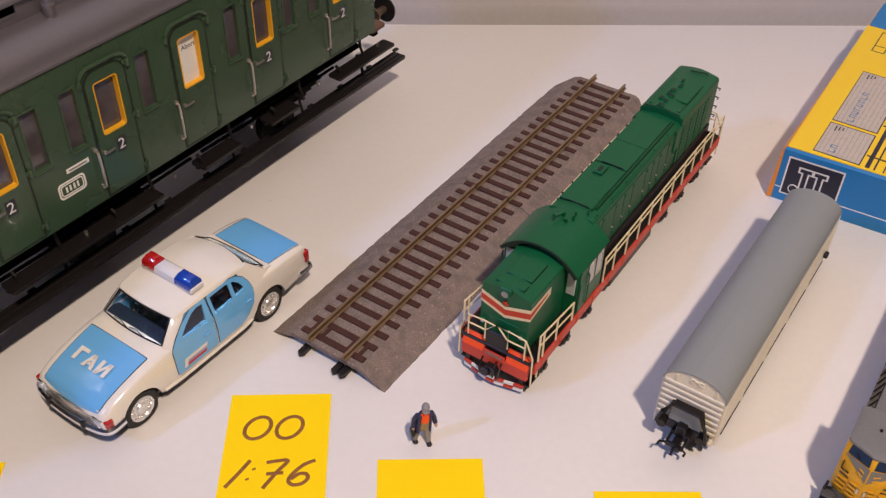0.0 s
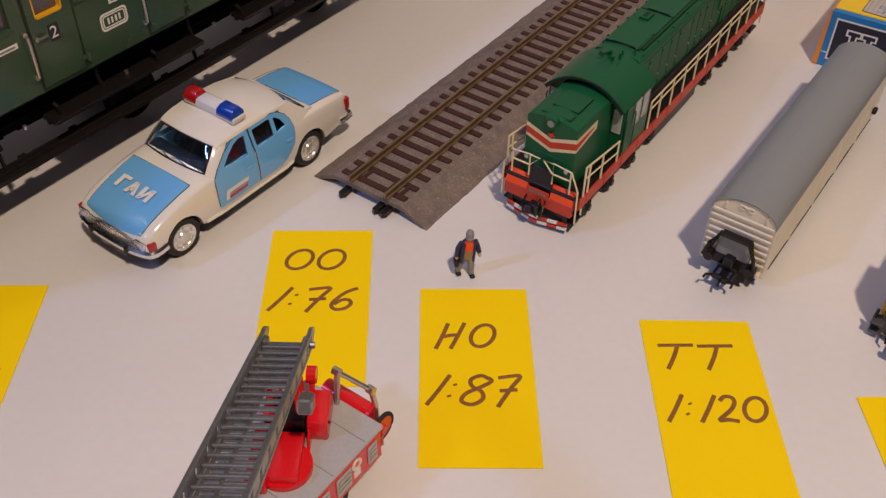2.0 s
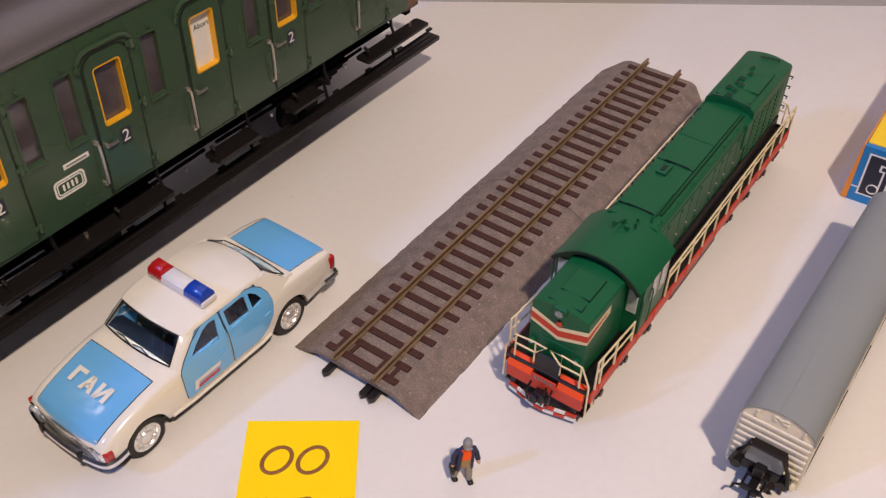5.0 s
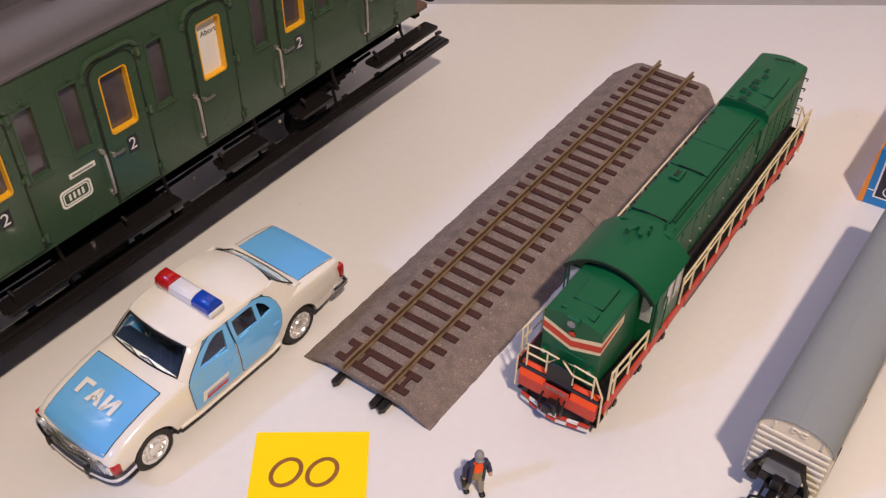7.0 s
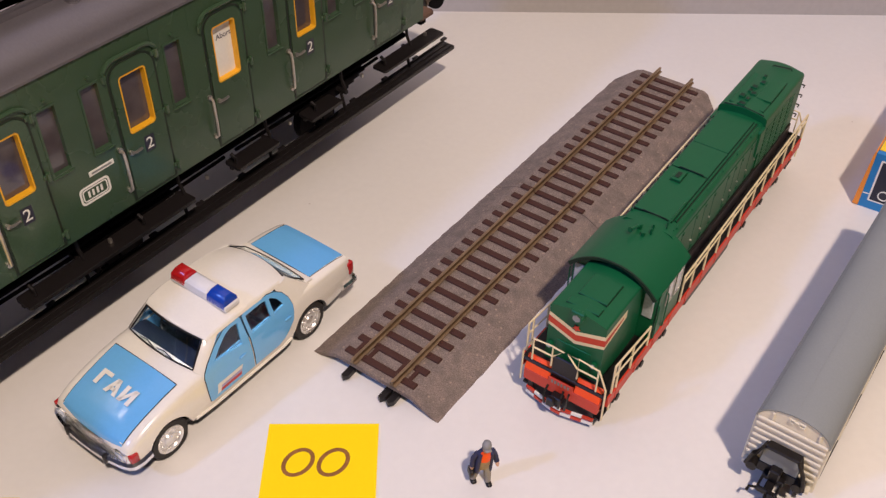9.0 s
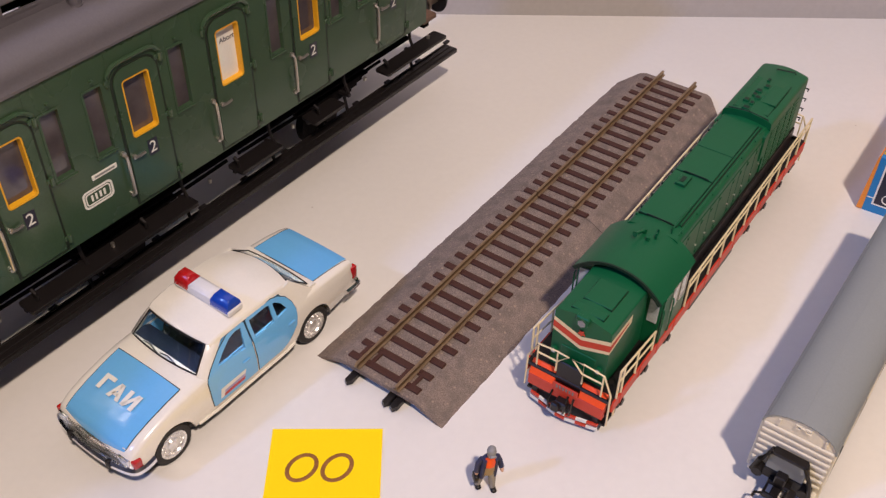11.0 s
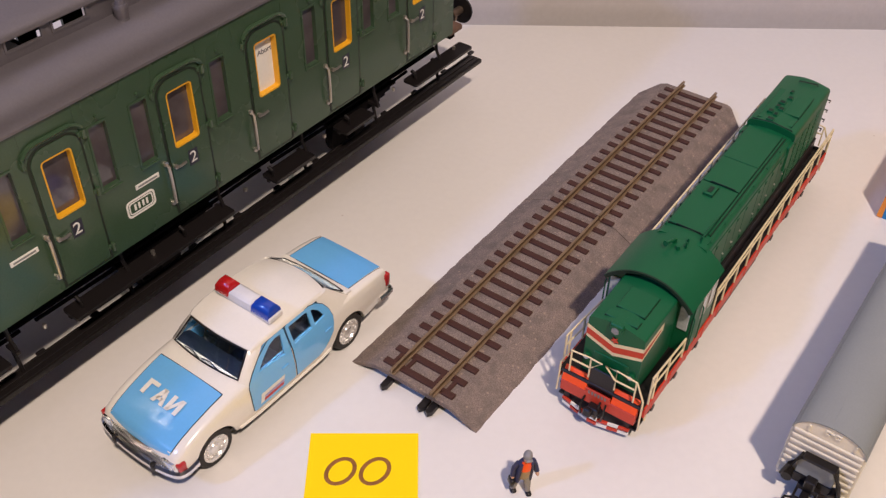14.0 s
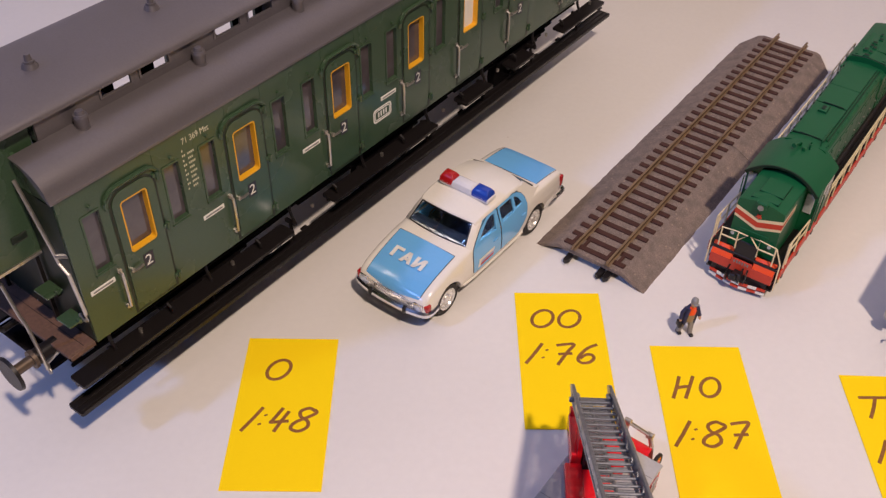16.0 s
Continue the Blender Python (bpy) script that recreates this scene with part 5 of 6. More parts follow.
        for o in (0.0, -1.2):
            grid = []
            for i in range(n + 1):
                v = i / n
                z = 23.2 + 9.9 * v
                a = (18.75 - 3.7 * v + o, 20.6 - 4.4 * v, z)
                b = (17.3 - 2.7 * v + o, 32.6 - 9.4 * v, z + 0.4 - 0.6 * v)
                grid.append([(s * (a[0] + (b[0] - a[0]) * k / m + 0.5 * math.sin(math.pi * k / m)), a[1] + (b[1] - a[1]) * k / m, a[2] + (b[2] - a[2]) * k / m) for k in range(m + 1)])
            grids.append(grid)
        bm = bmesh.new()
        lv = [[[bm.verts.new(p) for p in row] for row in grid] for grid in grids]
        for lay in lv:
            for i in range(n):
                for k in range(m):
                    bm.faces.new((lay[i][k], lay[i][k + 1], lay[i + 1][k + 1], lay[i + 1][k]))
        edge = [(0, k) for k in range(m)] + [(i, m) for i in range(n)] + [(n, k) for k in range(m, 0, -1)] + [(i, 0) for i in range(n, 0, -1)]
        for (i, k), (j, l) in zip(edge, edge[1:] + edge[:1]):
            bm.faces.new((lv[0][i][k], lv[0][j][l], lv[1][j][l], lv[1][i][k]))
        part("rear_pillar", bm, M_CARW, top, "broad cream-white rear pillar", smooth=50)
    part("rear_sill", along_x([(30.2, 25.2), (32.2, 25.6), (34.0, 25.1), (34.0, 24.0), (30.2, 24.0)], -16.6, 16.6), M_CARW, top)

    def screen(u, v, off, rear=False):
        """A point of the windscreen or the rear window: u from -1 to 1 across, v from 0 at its foot to 1."""
        bow = 1 - u * u
        if rear:
            return (u * (15.4 - 1.6 * v), 31.4 - 8.6 * v + (0.9 + 0.6 * v) * bow + off * 0.7, 25.5 + 6.9 * v + 0.8 * v * bow + off * 0.7)
        return (u * (16.1 - 2.1 * v), -23.3 + 7.6 * v - 1.5 * bow - off * 0.7, 25.6 + 7.7 * v + 0.7 * v * bow + off * 0.7)

    for rear in (False, True):
        frame_line = dense([(-0.97, 0.03), (0.97, 0.03), (0.955, 0.97), (-0.955, 0.97)], 0.12)
        ob = part("rear_window" if rear else "windscreen", plate(lambda a, b, o: screen(a, b, o, rear), [(-0.97, 0.03), (0.97, 0.03), (0.955, 0.97), (-0.955, 0.97)], [], -0.2, 0.35, 0.12), M_CARGLASS, top, "clear curved window")
        ob.visible_shadow = False
        part("window_seal", tube(bmesh.new(), [screen(u, v, 0.1, rear) for u, v in frame_line], 0.32, 5, closed=True), M_BLACK, top)
    for o in (-0.05, 0.5):
        part("wiper", tube(bmesh.new(), [screen(o, 0.03, 0.5), screen(o - 0.32, 0.16, 0.45), screen(o - 0.55, 0.11, 0.45)], 0.22, 4), M_BLACK, top)

    # the inside
    part("dashboard", along_x([(-22.6, 17.4), (-22.6, 25.1), (-19.0, 25.5), (-15.8, 24.2), (-14.6, 20.0), (-15.4, 17.4)], -16.4, 16.4), M_SEATS, top, "black dashboard")
    part("cabin_floor", new_box(-16.5, 16.5, -22.6, 30.1, 16.95, 17.3), M_SEATS, top)
    for x in (-8.0, 8.0):
        st = new_box(x - 6.4, x + 6.4, -12.5, -0.5, 17.2, 20.0, bevel=1.2, seg=2)
        part("front_seat", st, M_SEATS, top, "black front seat")
        bk = along_x([(-3.2, 17.4), (0.4, 17.4), (3.4, 28.6), (2.0, 29.6), (0.0, 28.8)], x - 6.2, x + 6.2)
        bmesh.ops.bevel(bk, geom=bk.edges[:], offset=0.7, segments=2, affect="EDGES")
        part("seat_back", bk, M_SEATS, top)
    part("rear_bench", new_box(-15.4, 15.4, 10.5, 22.0, 17.2, 20.4, bevel=1.4, seg=2), M_SEATS, top, "black rear bench")
    bk = along_x([(20.0, 17.4), (24.5, 17.4), (27.0, 26.0), (24.4, 27.0)], -15.4, 15.4)
    bmesh.ops.bevel(bk, geom=bk.edges[:], offset=0.9, segments=2, affect="EDGES")
    part("bench_back", bk, M_SEATS, top)
    part("rear_shelf", new_box(-16.4, 16.4, 25.5, 30.6, 23.6, 24.6), M_SEATS, top)
    wheel = tube(bmesh.new(), [(-8 + 3.4 * math.cos(a), -13.2 + 1.6 * math.sin(a), 24.4 + 3.0 * math.sin(a)) for a in [2 * math.pi * k / 20 for k in range(20)]], 0.45, 6, closed=True)
    rod(wheel, (-8, -13.4, 24.2), (-8, -15.6, 22.6), 0.6, 8)
    box(wheel, -11.0, -5.0, -13.7, -13.0, 24.0, 24.7)
    part("steering_wheel", wheel, M_SEATS, top)
    mir = new_box(-2.6, 2.6, -14.6, -13.8, 30.2, 32.0, bevel=0.3)
    rod(mir, (0, -14.4, 31.8), (0, -14.8, 34.0), 0.35, 6)
    part("inside_mirror", mir, M_HUB, top, "small inside mirror")

    # blue panels
    def deck(x, y, lift=0.12):
        for (a, *ra), (b, *rb) in zip(rows, rows[1:]):
            if a <= y <= b:
                t = (y - a) / (b - a)
                w, zt, zs = (ra[k] + (rb[k] - ra[k]) * t for k in (0, 1, 2))
                f = abs(x) / w
                z = zt - 0.10 * f / 0.45 if f < 0.45 else zt - 0.10 - 0.20 * (f - 0.45) / 0.31 if f < 0.76 else zt - 0.30 - (zt - 0.6 - zs) * (f - 0.76) / 0.09
                return (x, y, z + lift)
        return (x, y, 15)

    for name, y0, y1, wa, wb, bow, label in (("bonnet", -54.6, -30.4, 14.6, 15.0, 1.2, "light blue bonnet panel"), ("boot_lid", 34.2, 53.0, 14.9, 14.6, 0.0, "light blue boot lid panel")):
        bm = bmesh.new()
        us, vs = [-1 + 2 * k / 14 for k in range(15)], [k / 18 for k in range(19)]
        grids = [[[bm.verts.new(deck(u * (wa + (wb - wa) * v), y0 + (y1 - y0) * v - bow * (1 - u * u) * (1 - v) ** 3, lift + (0.35 * (1 - u * u) if name == "bonnet" else 0))) for u in us] for v in vs] for lift in (-0.2, 0.22)]
        for grid in grids:
            for a, b in zip(grid, grid[1:]):
                for k in range(14):
                    bm.faces.new((a[k], a[k + 1], b[k + 1], b[k]))
        g, h = grids
        edge = [(0, k) for k in range(14)] + [(i, 14) for i in range(18)] + [(18, k) for k in range(14, 0, -1)] + [(i, 0) for i in range(18, 0, -1)]
        for (i, k), (j, l) in zip(edge, edge[1:] + edge[:1]):
            bm.faces.new((g[i][k], g[j][l], h[j][l], h[i][k]))
        part(name, bm, M_CARB, top, label, smooth=50)
    bm = bmesh.new()
    for a in (-1, 1):
        tube(bm, [deck(a * (14.75 + 0.4 * k / 10), -54.2 + 2.39 * k, 0.10) for k in range(11)], 0.17, 4)
    tube(bm, [deck(-15.1 + 3.02 * k, -30.2, 0.14) for k in range(11)], 0.22, 4)
    part("bonnet_seam", bm, M_BLACK, top)
    bm = bmesh.new()
    tube(bm, [deck(-14.9 + 2.98 * k, 34.0, 0.10) for k in range(11)], 0.16, 4)
    for a in (-1, 1):
        tube(bm, [deck(a * 15.05, 34 + 1.85 * k, 0.08) for k in range(11)], 0.14, 4)
    part("boot_seam", bm, M_BLACK, top)

    # the three capitals ГАИ, of broad strokes
    def capital(x0, y0, strokes):
        bm = bmesh.new()
        for (xa, ya), (xb, yb), w in strokes:
            if yb == ya:
                quad = [(xa, ya - w / 2), (xb, yb - w / 2), (xb, yb + w / 2), (xa, ya + w / 2)]
            else:
                quad = [(xa - w / 2, ya), (xa + w / 2, ya), (xb + w / 2, yb), (xb - w / 2, yb)]
            up_z([(x0 + x, y0 + y) for x, y in quad], 0.0, 0.1, bm)
        part("letter", bm, M_WHITE, top, "white capital letter on the bonnet", m=mm(0.1, -42.4, 23.60, 13.6, 0, 0))

    capital(-9.6, 0.3, [((0.8, -2.9), (0.8, 2.9), 1.7), ((1.5, 2.2), (4.8, 2.2), 1.5)])
    capital(-4.2, 0.0, [((0.8, -2.9), (2.8, 2.9), 1.7), ((4.9, -2.9), (2.9, 2.9), 1.7), ((1.5, -1.0), (4.0, -1.0), 1.2)])
    capital(2.4, 0.0, [((0.8, -2.9), (0.8, 2.9), 1.7), ((4.7, -2.9), (4.7, 2.9), 1.7), ((1.1, -2.6), (4.4, 2.6), 1.5)])

    # doors with their window frames, panes and handles
    knots = [(7, 19.2), (11, 19.45), (13, 19.6), (17.6, 19.6), (20.5, 19.15), (23.4, 18.8), (24.4, 18.5), (26.2, 17.9), (30, 16.55), (33.6, 15.6), (36, 15.0)]
    fd = [(-21.9, 22.6), (-22.0, 16), (-21.6, 11.2), (-20.6, 10.6), (-0.9, 10.6), (-0.9, 20), (-0.9, 33.0), (-2.2, 33.4), (-8.6, 33.2), (-14.0, 30.2), (-19.0, 26.4), (-21.2, 24.2)]
    fw = [(-16.4, 25.6), (-4.0, 24.2), (-2.6, 31.8), (-5.6, 32.1), (-8.6, 31.2), (-12.6, 28.6)]
    rd = [(-0.2, 33.0), (-0.2, 10.6), (11.6, 10.6), (14.6, 11.8), (17.6, 14.4), (19.8, 17.2), (20.8, 20.4), (21.0, 23.6), (20.2, 27.2), (18.4, 30.2), (15.4, 32.4), (12.0, 33.4), (1.0, 33.4)]
    rw = [(1.2, 24.8), (10.6, 25.2), (10.9, 31.6), (9.4, 32.1), (1.3, 32.0)]
    qw = [(12.3, 25.4), (17.4, 26.0), (15.6, 29.4), (13.4, 31.2), (12.4, 31.4)]
    for s in (-1, 1):
        def skin(y, z, off):
            for (za, wa), (zb, wb) in zip(knots, knots[1:]):
                if z <= zb:
                    return (s * (wa + (wb - wa) * max(0, z - za) / (zb - za) + off), y, z)
            return (s * (15.0 + off), y, z)

        def fitted(name, outline, holes, off, thick, material, parent, label=""):
            return part(name, plate(skin, outline, holes, off, thick), material, parent, label, smooth=28)

        front = fitted("door", fd, [fw], -0.55, 0.85, M_CARB, top, "light blue front door")
        back = fitted("door", rd, [rw, qw], -0.55, 0.85, M_CARB, top, "light blue rear door")
        for hole, host in ((fw, front), (rw, back), (qw, back)):
            ob = fitted("pane", hole, [], -0.35, 0.25, M_CARGLASS, host, "clear side window")
            ob.visible_shadow = False
        for loop, host in ((fd, front), (rd, back)):
            line = dense([p for p in loop], 3.0)
            part("door_gap", tube(bmesh.new(), [skin(y, z, 0.12) for y, z in line], 0.2, 4, closed=True), M_BLACK, host)
        part("door_lining", new_box(min(s * 16.1, s * 16.6), max(s * 16.1, s * 16.6), -19.4, 20, 17.3, 23.6), M_CARB, top)
        for y, host in ((-5.2, front), (17.4, back)):
            h = new_box(min(s * 19.4, s * 20.2), max(s * 19.4, s * 20.2), y - 1.7, y + 1.7, 19.2, 20.2, bevel=0.45, seg=2)
            part("door_handle", h, M_CARB, host)
        # sticker: a white field with a blue and a red band
        fitted("sticker", [(-18.6, 12.4), (-7.4, 12.4), (-6.2, 16.6), (-17.8, 16.6)], [], 0.34, 0.05, M_WHITE, front, "small striped sticker")
        fitted("sticker_band", [(-16.6, 13.9), (-7.0, 13.9), (-6.7, 15.0), (-16.4, 15.0)], [], 0.40, 0.05, M_LILAC, front)
        fitted("sticker_band", [(-17.0, 12.5), (-7.4, 12.5), (-7.0, 13.8), (-16.7, 13.8)], [], 0.40, 0.05, M_LRED, front)
        part("sill", tube(bmesh.new(), [(s * 18.9, -28.5, 8.2), (s * 19.2, -20, 7.8), (s * 19.2, 14, 7.6), (s * 18.9, 18.5, 8.0)], 0.6, 6), M_CARW, top)

    # bumpers, grille, lamps
    def bar(line, half, tall, name, label):
        """A chrome bar of flattened section along a line in plan."""
        line = smooth_line(line, 6)
        bm, n = bmesh.new(), len(line)
        rings = []
        for k, (x, y, z) in enumerate([(p[0], p[1], 0) for p in line]):
            a, b = line[max(0, k - 1)], line[min(n - 1, k + 1)]
            dx, dy = b[0] - a[0], b[1] - a[1]
            q = math.hypot(dx, dy)
            nx, ny = dy / q, -dx / q
            rings.append([(x + nx * o, y + ny * o, h) for o, h in ((-half, tall[0] + 0.3), (0.2, tall[0]), (half, tall[0] + 0.9), (half * 0.75, (tall[0] + tall[1]) / 2), (half, tall[1] - 0.9), (0.2, tall[1]), (-half, tall[1] - 0.3))])
        loft(bm, rings)
        return part(name, bm, M_CHROME, top, label, smooth=50)

    bar([(-19.6, -48.0), (-19.8, -53.2), (-17.6, -56.0), (-9, -57.8), (0, -58.2), (9, -57.8), (17.6, -56.0), (19.8, -53.2), (19.6, -48.0)], 1.0, (9.0, 12.4), "front_bumper", "chrome bumper")
    for x in (-9.5, 9.5):
        part("overrider", new_box(x - 0.9, x + 0.9, -59.2, -57.0, 8.6, 12.6, bevel=0.6, seg=2), M_BLACK, top, "black rubber overrider")
    part("valance", along_x([(-54.0, 6.6), (-55.6, 7.4), (-56.4, 10.0), (-53.6, 10.0)], -16.4, 16.4), M_TYRE, top, "dark front valance")
    bm = bmesh.new()
    for a, b, c, d in (((-12.4, -55.7, 12.2), (0, -56.8, 12.2), (0, -56.6, 15.6), (-12.4, -55.3, 15.2)), ((12.4, -55.7, 12.2), (0, -56.8, 12.2), (0, -56.6, 15.6), (12.4, -55.3, 15.2))):
        loft(bm, [[a, b, c, d], [(p[0], p[1] + 1.6, p[2]) for p in (a, b, c, d)]])
    grille = part("grille", bm, M_CHROME, top, "chrome grille with upright bars")
    for k in range(27):
        x = -12.0 + 24.0 * k / 26
        y = -56.9 + 1.15 * abs(x) / 12.4
        part("bar", new_box(x - 0.22, x + 0.22, y - 0.5, y + 0.3, 12.4, 15.1), M_CHROME, grille)
    for s in (-1, 1):
        a, b = sorted((s * 12.4, s * 17.4))
        lamp = part("headlight", new_box(a, b, -56.2, -53.4, 11.6, 15.6, bevel=0.5, seg=2), M_CHROME, top, "chrome-rimmed headlight")
        part("lens", new_box(a + 0.7, b - 0.7, -56.7, -56.0, 12.2, 15.1, bevel=0.3, seg=2), M_LENS, lamp)
        a, b = sorted((s * 17.3, s * 19.7))
        part("turn_lamp", new_box(a, b, -55.4, -52.2, 12.0, 15.4, bevel=0.6, seg=2), M_LRED, top, "red lamp at the wing")
        a, b = sorted((s * 15.8, s * 18.2))
        part("tail_lamp", new_box(a, b, 52.2, 55.2, 13.6, 19.4, bevel=0.6, seg=2), M_LRED, top, "red tail lamp")
    bar([(18.9, 47.5), (18.8, 53.4), (16.4, 55.6), (0, 56.6), (-16.4, 55.6), (-18.8, 53.4), (-18.9, 47.5)], 0.9, (9.4, 12.4), "rear_bumper", "chrome bumper")
    # wheels
    for y in WHEELS:
        for s in (-1, 1):
            base = mm(0, y, 7.9, 0, 0, 180 if s < 0 else 0)
            n = 36
            turned = lambda prof: loft(bmesh.new(), [[(x, r * math.cos(2 * math.pi * k / n), r * math.sin(2 * math.pi * k / n)) for k in range(n)] for x, r in prof])
            wheel = part("wheel", turned([(13.6, 4.5), (13.6, 7.1), (14.4, 7.9), (17.6, 7.9), (18.5, 7.3), (18.5, 5.6), (17.6, 5.4)]), M_TYRE, top, "black tyre with a chrome hub", m=base)
            part("hub_cap", turned([(17.4, 5.6), (18.6, 5.4), (18.3, 4.6), (17.7, 4.3), (17.9, 2.6), (18.5, 2.2), (18.7, 1.4), (19.0, 0.4)]), M_HUB, wheel, "chrome hub cap")
            bl = bmesh.new()
            for k in range(9):
                a = 2 * math.pi * k / 9
                rod(bl, (17.6, 3.5 * math.cos(a), 3.5 * math.sin(a)), (18.25, 3.5 * math.cos(a), 3.5 * math.sin(a)), 0.62, 7, 0.4)
            part("hub_studs", bl, M_HUB, wheel)
    # light bar
    base = part("light_bar", new_box(-13.0, 13.8, -4.6, 2.0, 36.2, 38.4, bevel=0.35), M_LWHITE, top, "roof light bar in red, white and blue")
    for x0, x1, one, name in ((-13.0, -6.2, M_LRED, "red_lens"), (-6.1, 4.6, M_LWHITE, "white_lens"), (4.7, 13.2, M_LBLUE, "blue_lens")):
        zt = 41.8 if one is not M_LWHITE else 40.8
        bm = loft(bmesh.new(), [[(x0, -4.7, 37.4), (x1, -4.7, 37.4), (x1, 2.1, 37.4), (x0, 2.1, 37.4)], [(x0 + 0.1, -4.3, 39.8), (x1 - 0.1, -4.3, 39.8), (x1 - 0.1, 1.7, 39.8), (x0 + 0.1, 1.7, 39.8)], [(x0 + 1.0, -2.6, zt), (x1 - 1.0, -2.6, zt), (x1 - 1.0, 0.4, zt), (x0 + 1.0, 0.4, zt)]])
        bmesh.ops.bevel(bm, geom=bm.edges[:], offset=0.12, segments=1, affect="EDGES")
        part(name, bm, one, base)


M_CARGLASS = clear_glass("clear_car_glazing", (0.72, 0.80, 0.84))
M_SEATS = mat("black_seat_plastic", (0.012, 0.019, 0.040), 0.38, var=0.1, stain=0.08, blot=120, bump=0.05)
M_LILAC = mat("faded_lilac_print", (0.34, 0.30, 0.52), 0.4, var=0.08, stain=0.1, blot=200)
M_LENS = mat("silvered_headlight_lens", (0.62, 0.68, 0.80), 0.12, metal=0.6, var=0.1, grain=500, stain=0.1, blot=200, coat=0.6)
car()

# ---------------------------------------------------------------- the fire engine


def fire_engine():
    top = thing("fire_engine", pose(-0.0955, 0.0600, 0, 0, 0, 0), "red toy fire engine with a grey deck and a raised ladder", "toy fire engine")
    # body: front towards -y
    part("deck", new_box(-11.2, 18.2, -52, 36.8, 20.7, 22.0, bevel=0.3), M_DECK, top, "pale grey deck")
    for k in range(3):
        part("deck_seam", new_box(-10.6, 17.6, 1 + 14 * k, 1.25 + 14 * k, 21.96, 22.04), M_GREYPRINT, top)
    for s in (-1, 1):
        face = 18.0 if s > 0 else -11.0
        bm = bmesh.new()
        box(bm, min(face, face - s * 2), max(face, face - s * 2), -52, 36, 8.5, 20.6, 0.5)
        flank = part("flank", bm, M_FRED, top, "red flank with lockers")
        for a, b in ((-46, -30), (-12, -2), (2, 12.6), (15.5, 21.9), (29.2, 33.4)):
            lk = part("locker", new_box(min(face, face + s * 0.4), max(face, face + s * 0.4), a, b, 11, 19, bevel=0.2), M_DECK, flank, "pale grey locker door")
            for z in (13, 15, 17):
                part("slat", new_box(min(face, face + s * 0.7), max(face, face + s * 0.7), a + 0.8, b - 0.8, z, z + 0.7), M_STEEL, lk)
        em = rod(bmesh.new(), (face - s * 0.2, 24.4, 17.2), (face + s * 0.3, 24.4, 17.2), 2.1, 20)
        box(em, min(face, face + s * 0.2), max(face, face + s * 0.2), 23.0, 25.8, 11.6, 14.4)
        part("emblem", em, M_WHITE, flank, "white round emblem with an orange middle")
        part("emblem_middle", rod(bmesh.new(), (face, 24.4, 17.6), (face + s * 0.4, 24.4, 17.6), 0.9, 14), M_ORANGE, flank)
        part("tail_lamp", new_box(min(face - s * 3.4, face - s * 0.4), max(face - s * 3.4, face - s * 0.4), 36.5, 37.5, 11.5, 17, bevel=0.3), M_LRED, top)
        for y in (-40, 14):
            w = bmesh.new()
            rod(w, (face - s * 6.0, y, 7.4), (face - s * 1.0, y, 7.4), 7.4, 26)
            wheel = part("wheel", w, M_TYRE, top)
            part("rim", rod(bmesh.new(), (face - s * 1.2, y, 7.4), (face - s * 0.6, y, 7.4), 4.4, 20), M_STEEL, wheel)
    part("chassis", new_box(-7, 14, -74, 36, 5.0, 9.0, bevel=0.5), M_BLACK, top)
    part("tailboard", new_box(-10, 17, 33.5, 36.6, 8.5, 20.6, bevel=0.4), M_FRED, top)
    bm = bmesh.new()
    loft(bm, [[(x, y, z) for x, y in rounded(-11, 18, -78, -52.5, 3, 3)] for z in (6, 20)])
    loft(bm, [[(3.5 + (x - 3.5) * w, y if y > -60 else y + (1 - w) * 40, z) for x, y in rounded(-11, 18, -78, -52.5, 3, 3)] for w, z in ((0.98, 20), (0.92, 31), (0.86, 33))])
    part("cab", bm, M_FRED, top, "red driving cab")
    # reel at the tail
    bm = bmesh.new()
    tube(bm, [(2.3, 35.0, 22), (2.3, 35.8, 30), (2.3, 36.2, 35.1)], 0.9, 8)
    tube(bm, [(2.3, 36.2, 35.1), (9.5, 42.1, 26.3)], 0.75, 8)
    tube(bm, [(9.5, 42.1, 26.3), (11.0, 42.0, 21.0), (12.0, 41.0, 14.3)], 0.9, 8)
    for p in ((2.3, 36.2, 35.1), (9.5, 42.1, 26.3), (12.0, 41.0, 14.3)):
        rod(bm, (p[0] - 1.2, p[1], p[2]), (p[0] + 1.2, p[1], p[2]), 1.3, 12)
    reel = part("hose_reel", bm, M_STEEL, top, "steel hose reel bracket")
    part("drum", rod(bmesh.new(), (-6.0, 39.6, 19.0), (11.6, 39.8, 18.6), 3.0, 20), M_FRED, reel)
    for x in (14.2,):
        w = tube(bmesh.new(), [(x, 40.6 + 4.7 * math.cos(a), 13.6 + 4.7 * math.sin(a)) for a in [2 * math.pi * k / 28 for k in range(28)]], 0.75, 8, closed=True)
        wh = part("reel_wheel", w, M_TYRE, reel, "dark-rimmed red reel wheel")
        disc = rod(bmesh.new(), (x - 0.5, 40.6, 13.6), (x + 0.5, 40.6, 13.6), 4.4, 24)
        rod(disc, (x - 1.2, 40.6, 13.6), (x + 1.2, 40.6, 13.6), 1.2, 12)
        part("disc", disc, M_FRED, wh)
    # turret, turned with the ladder
    turn = mm(5.5, 18.0, 22, 0, 0, 33.6)
    tur = part("turntable", rod(bmesh.new(), (-5.0, -7.0, 0), (-5.0, -7.0, 1.8), 7.8, 40), M_FRED, top, "red turntable", m=turn)
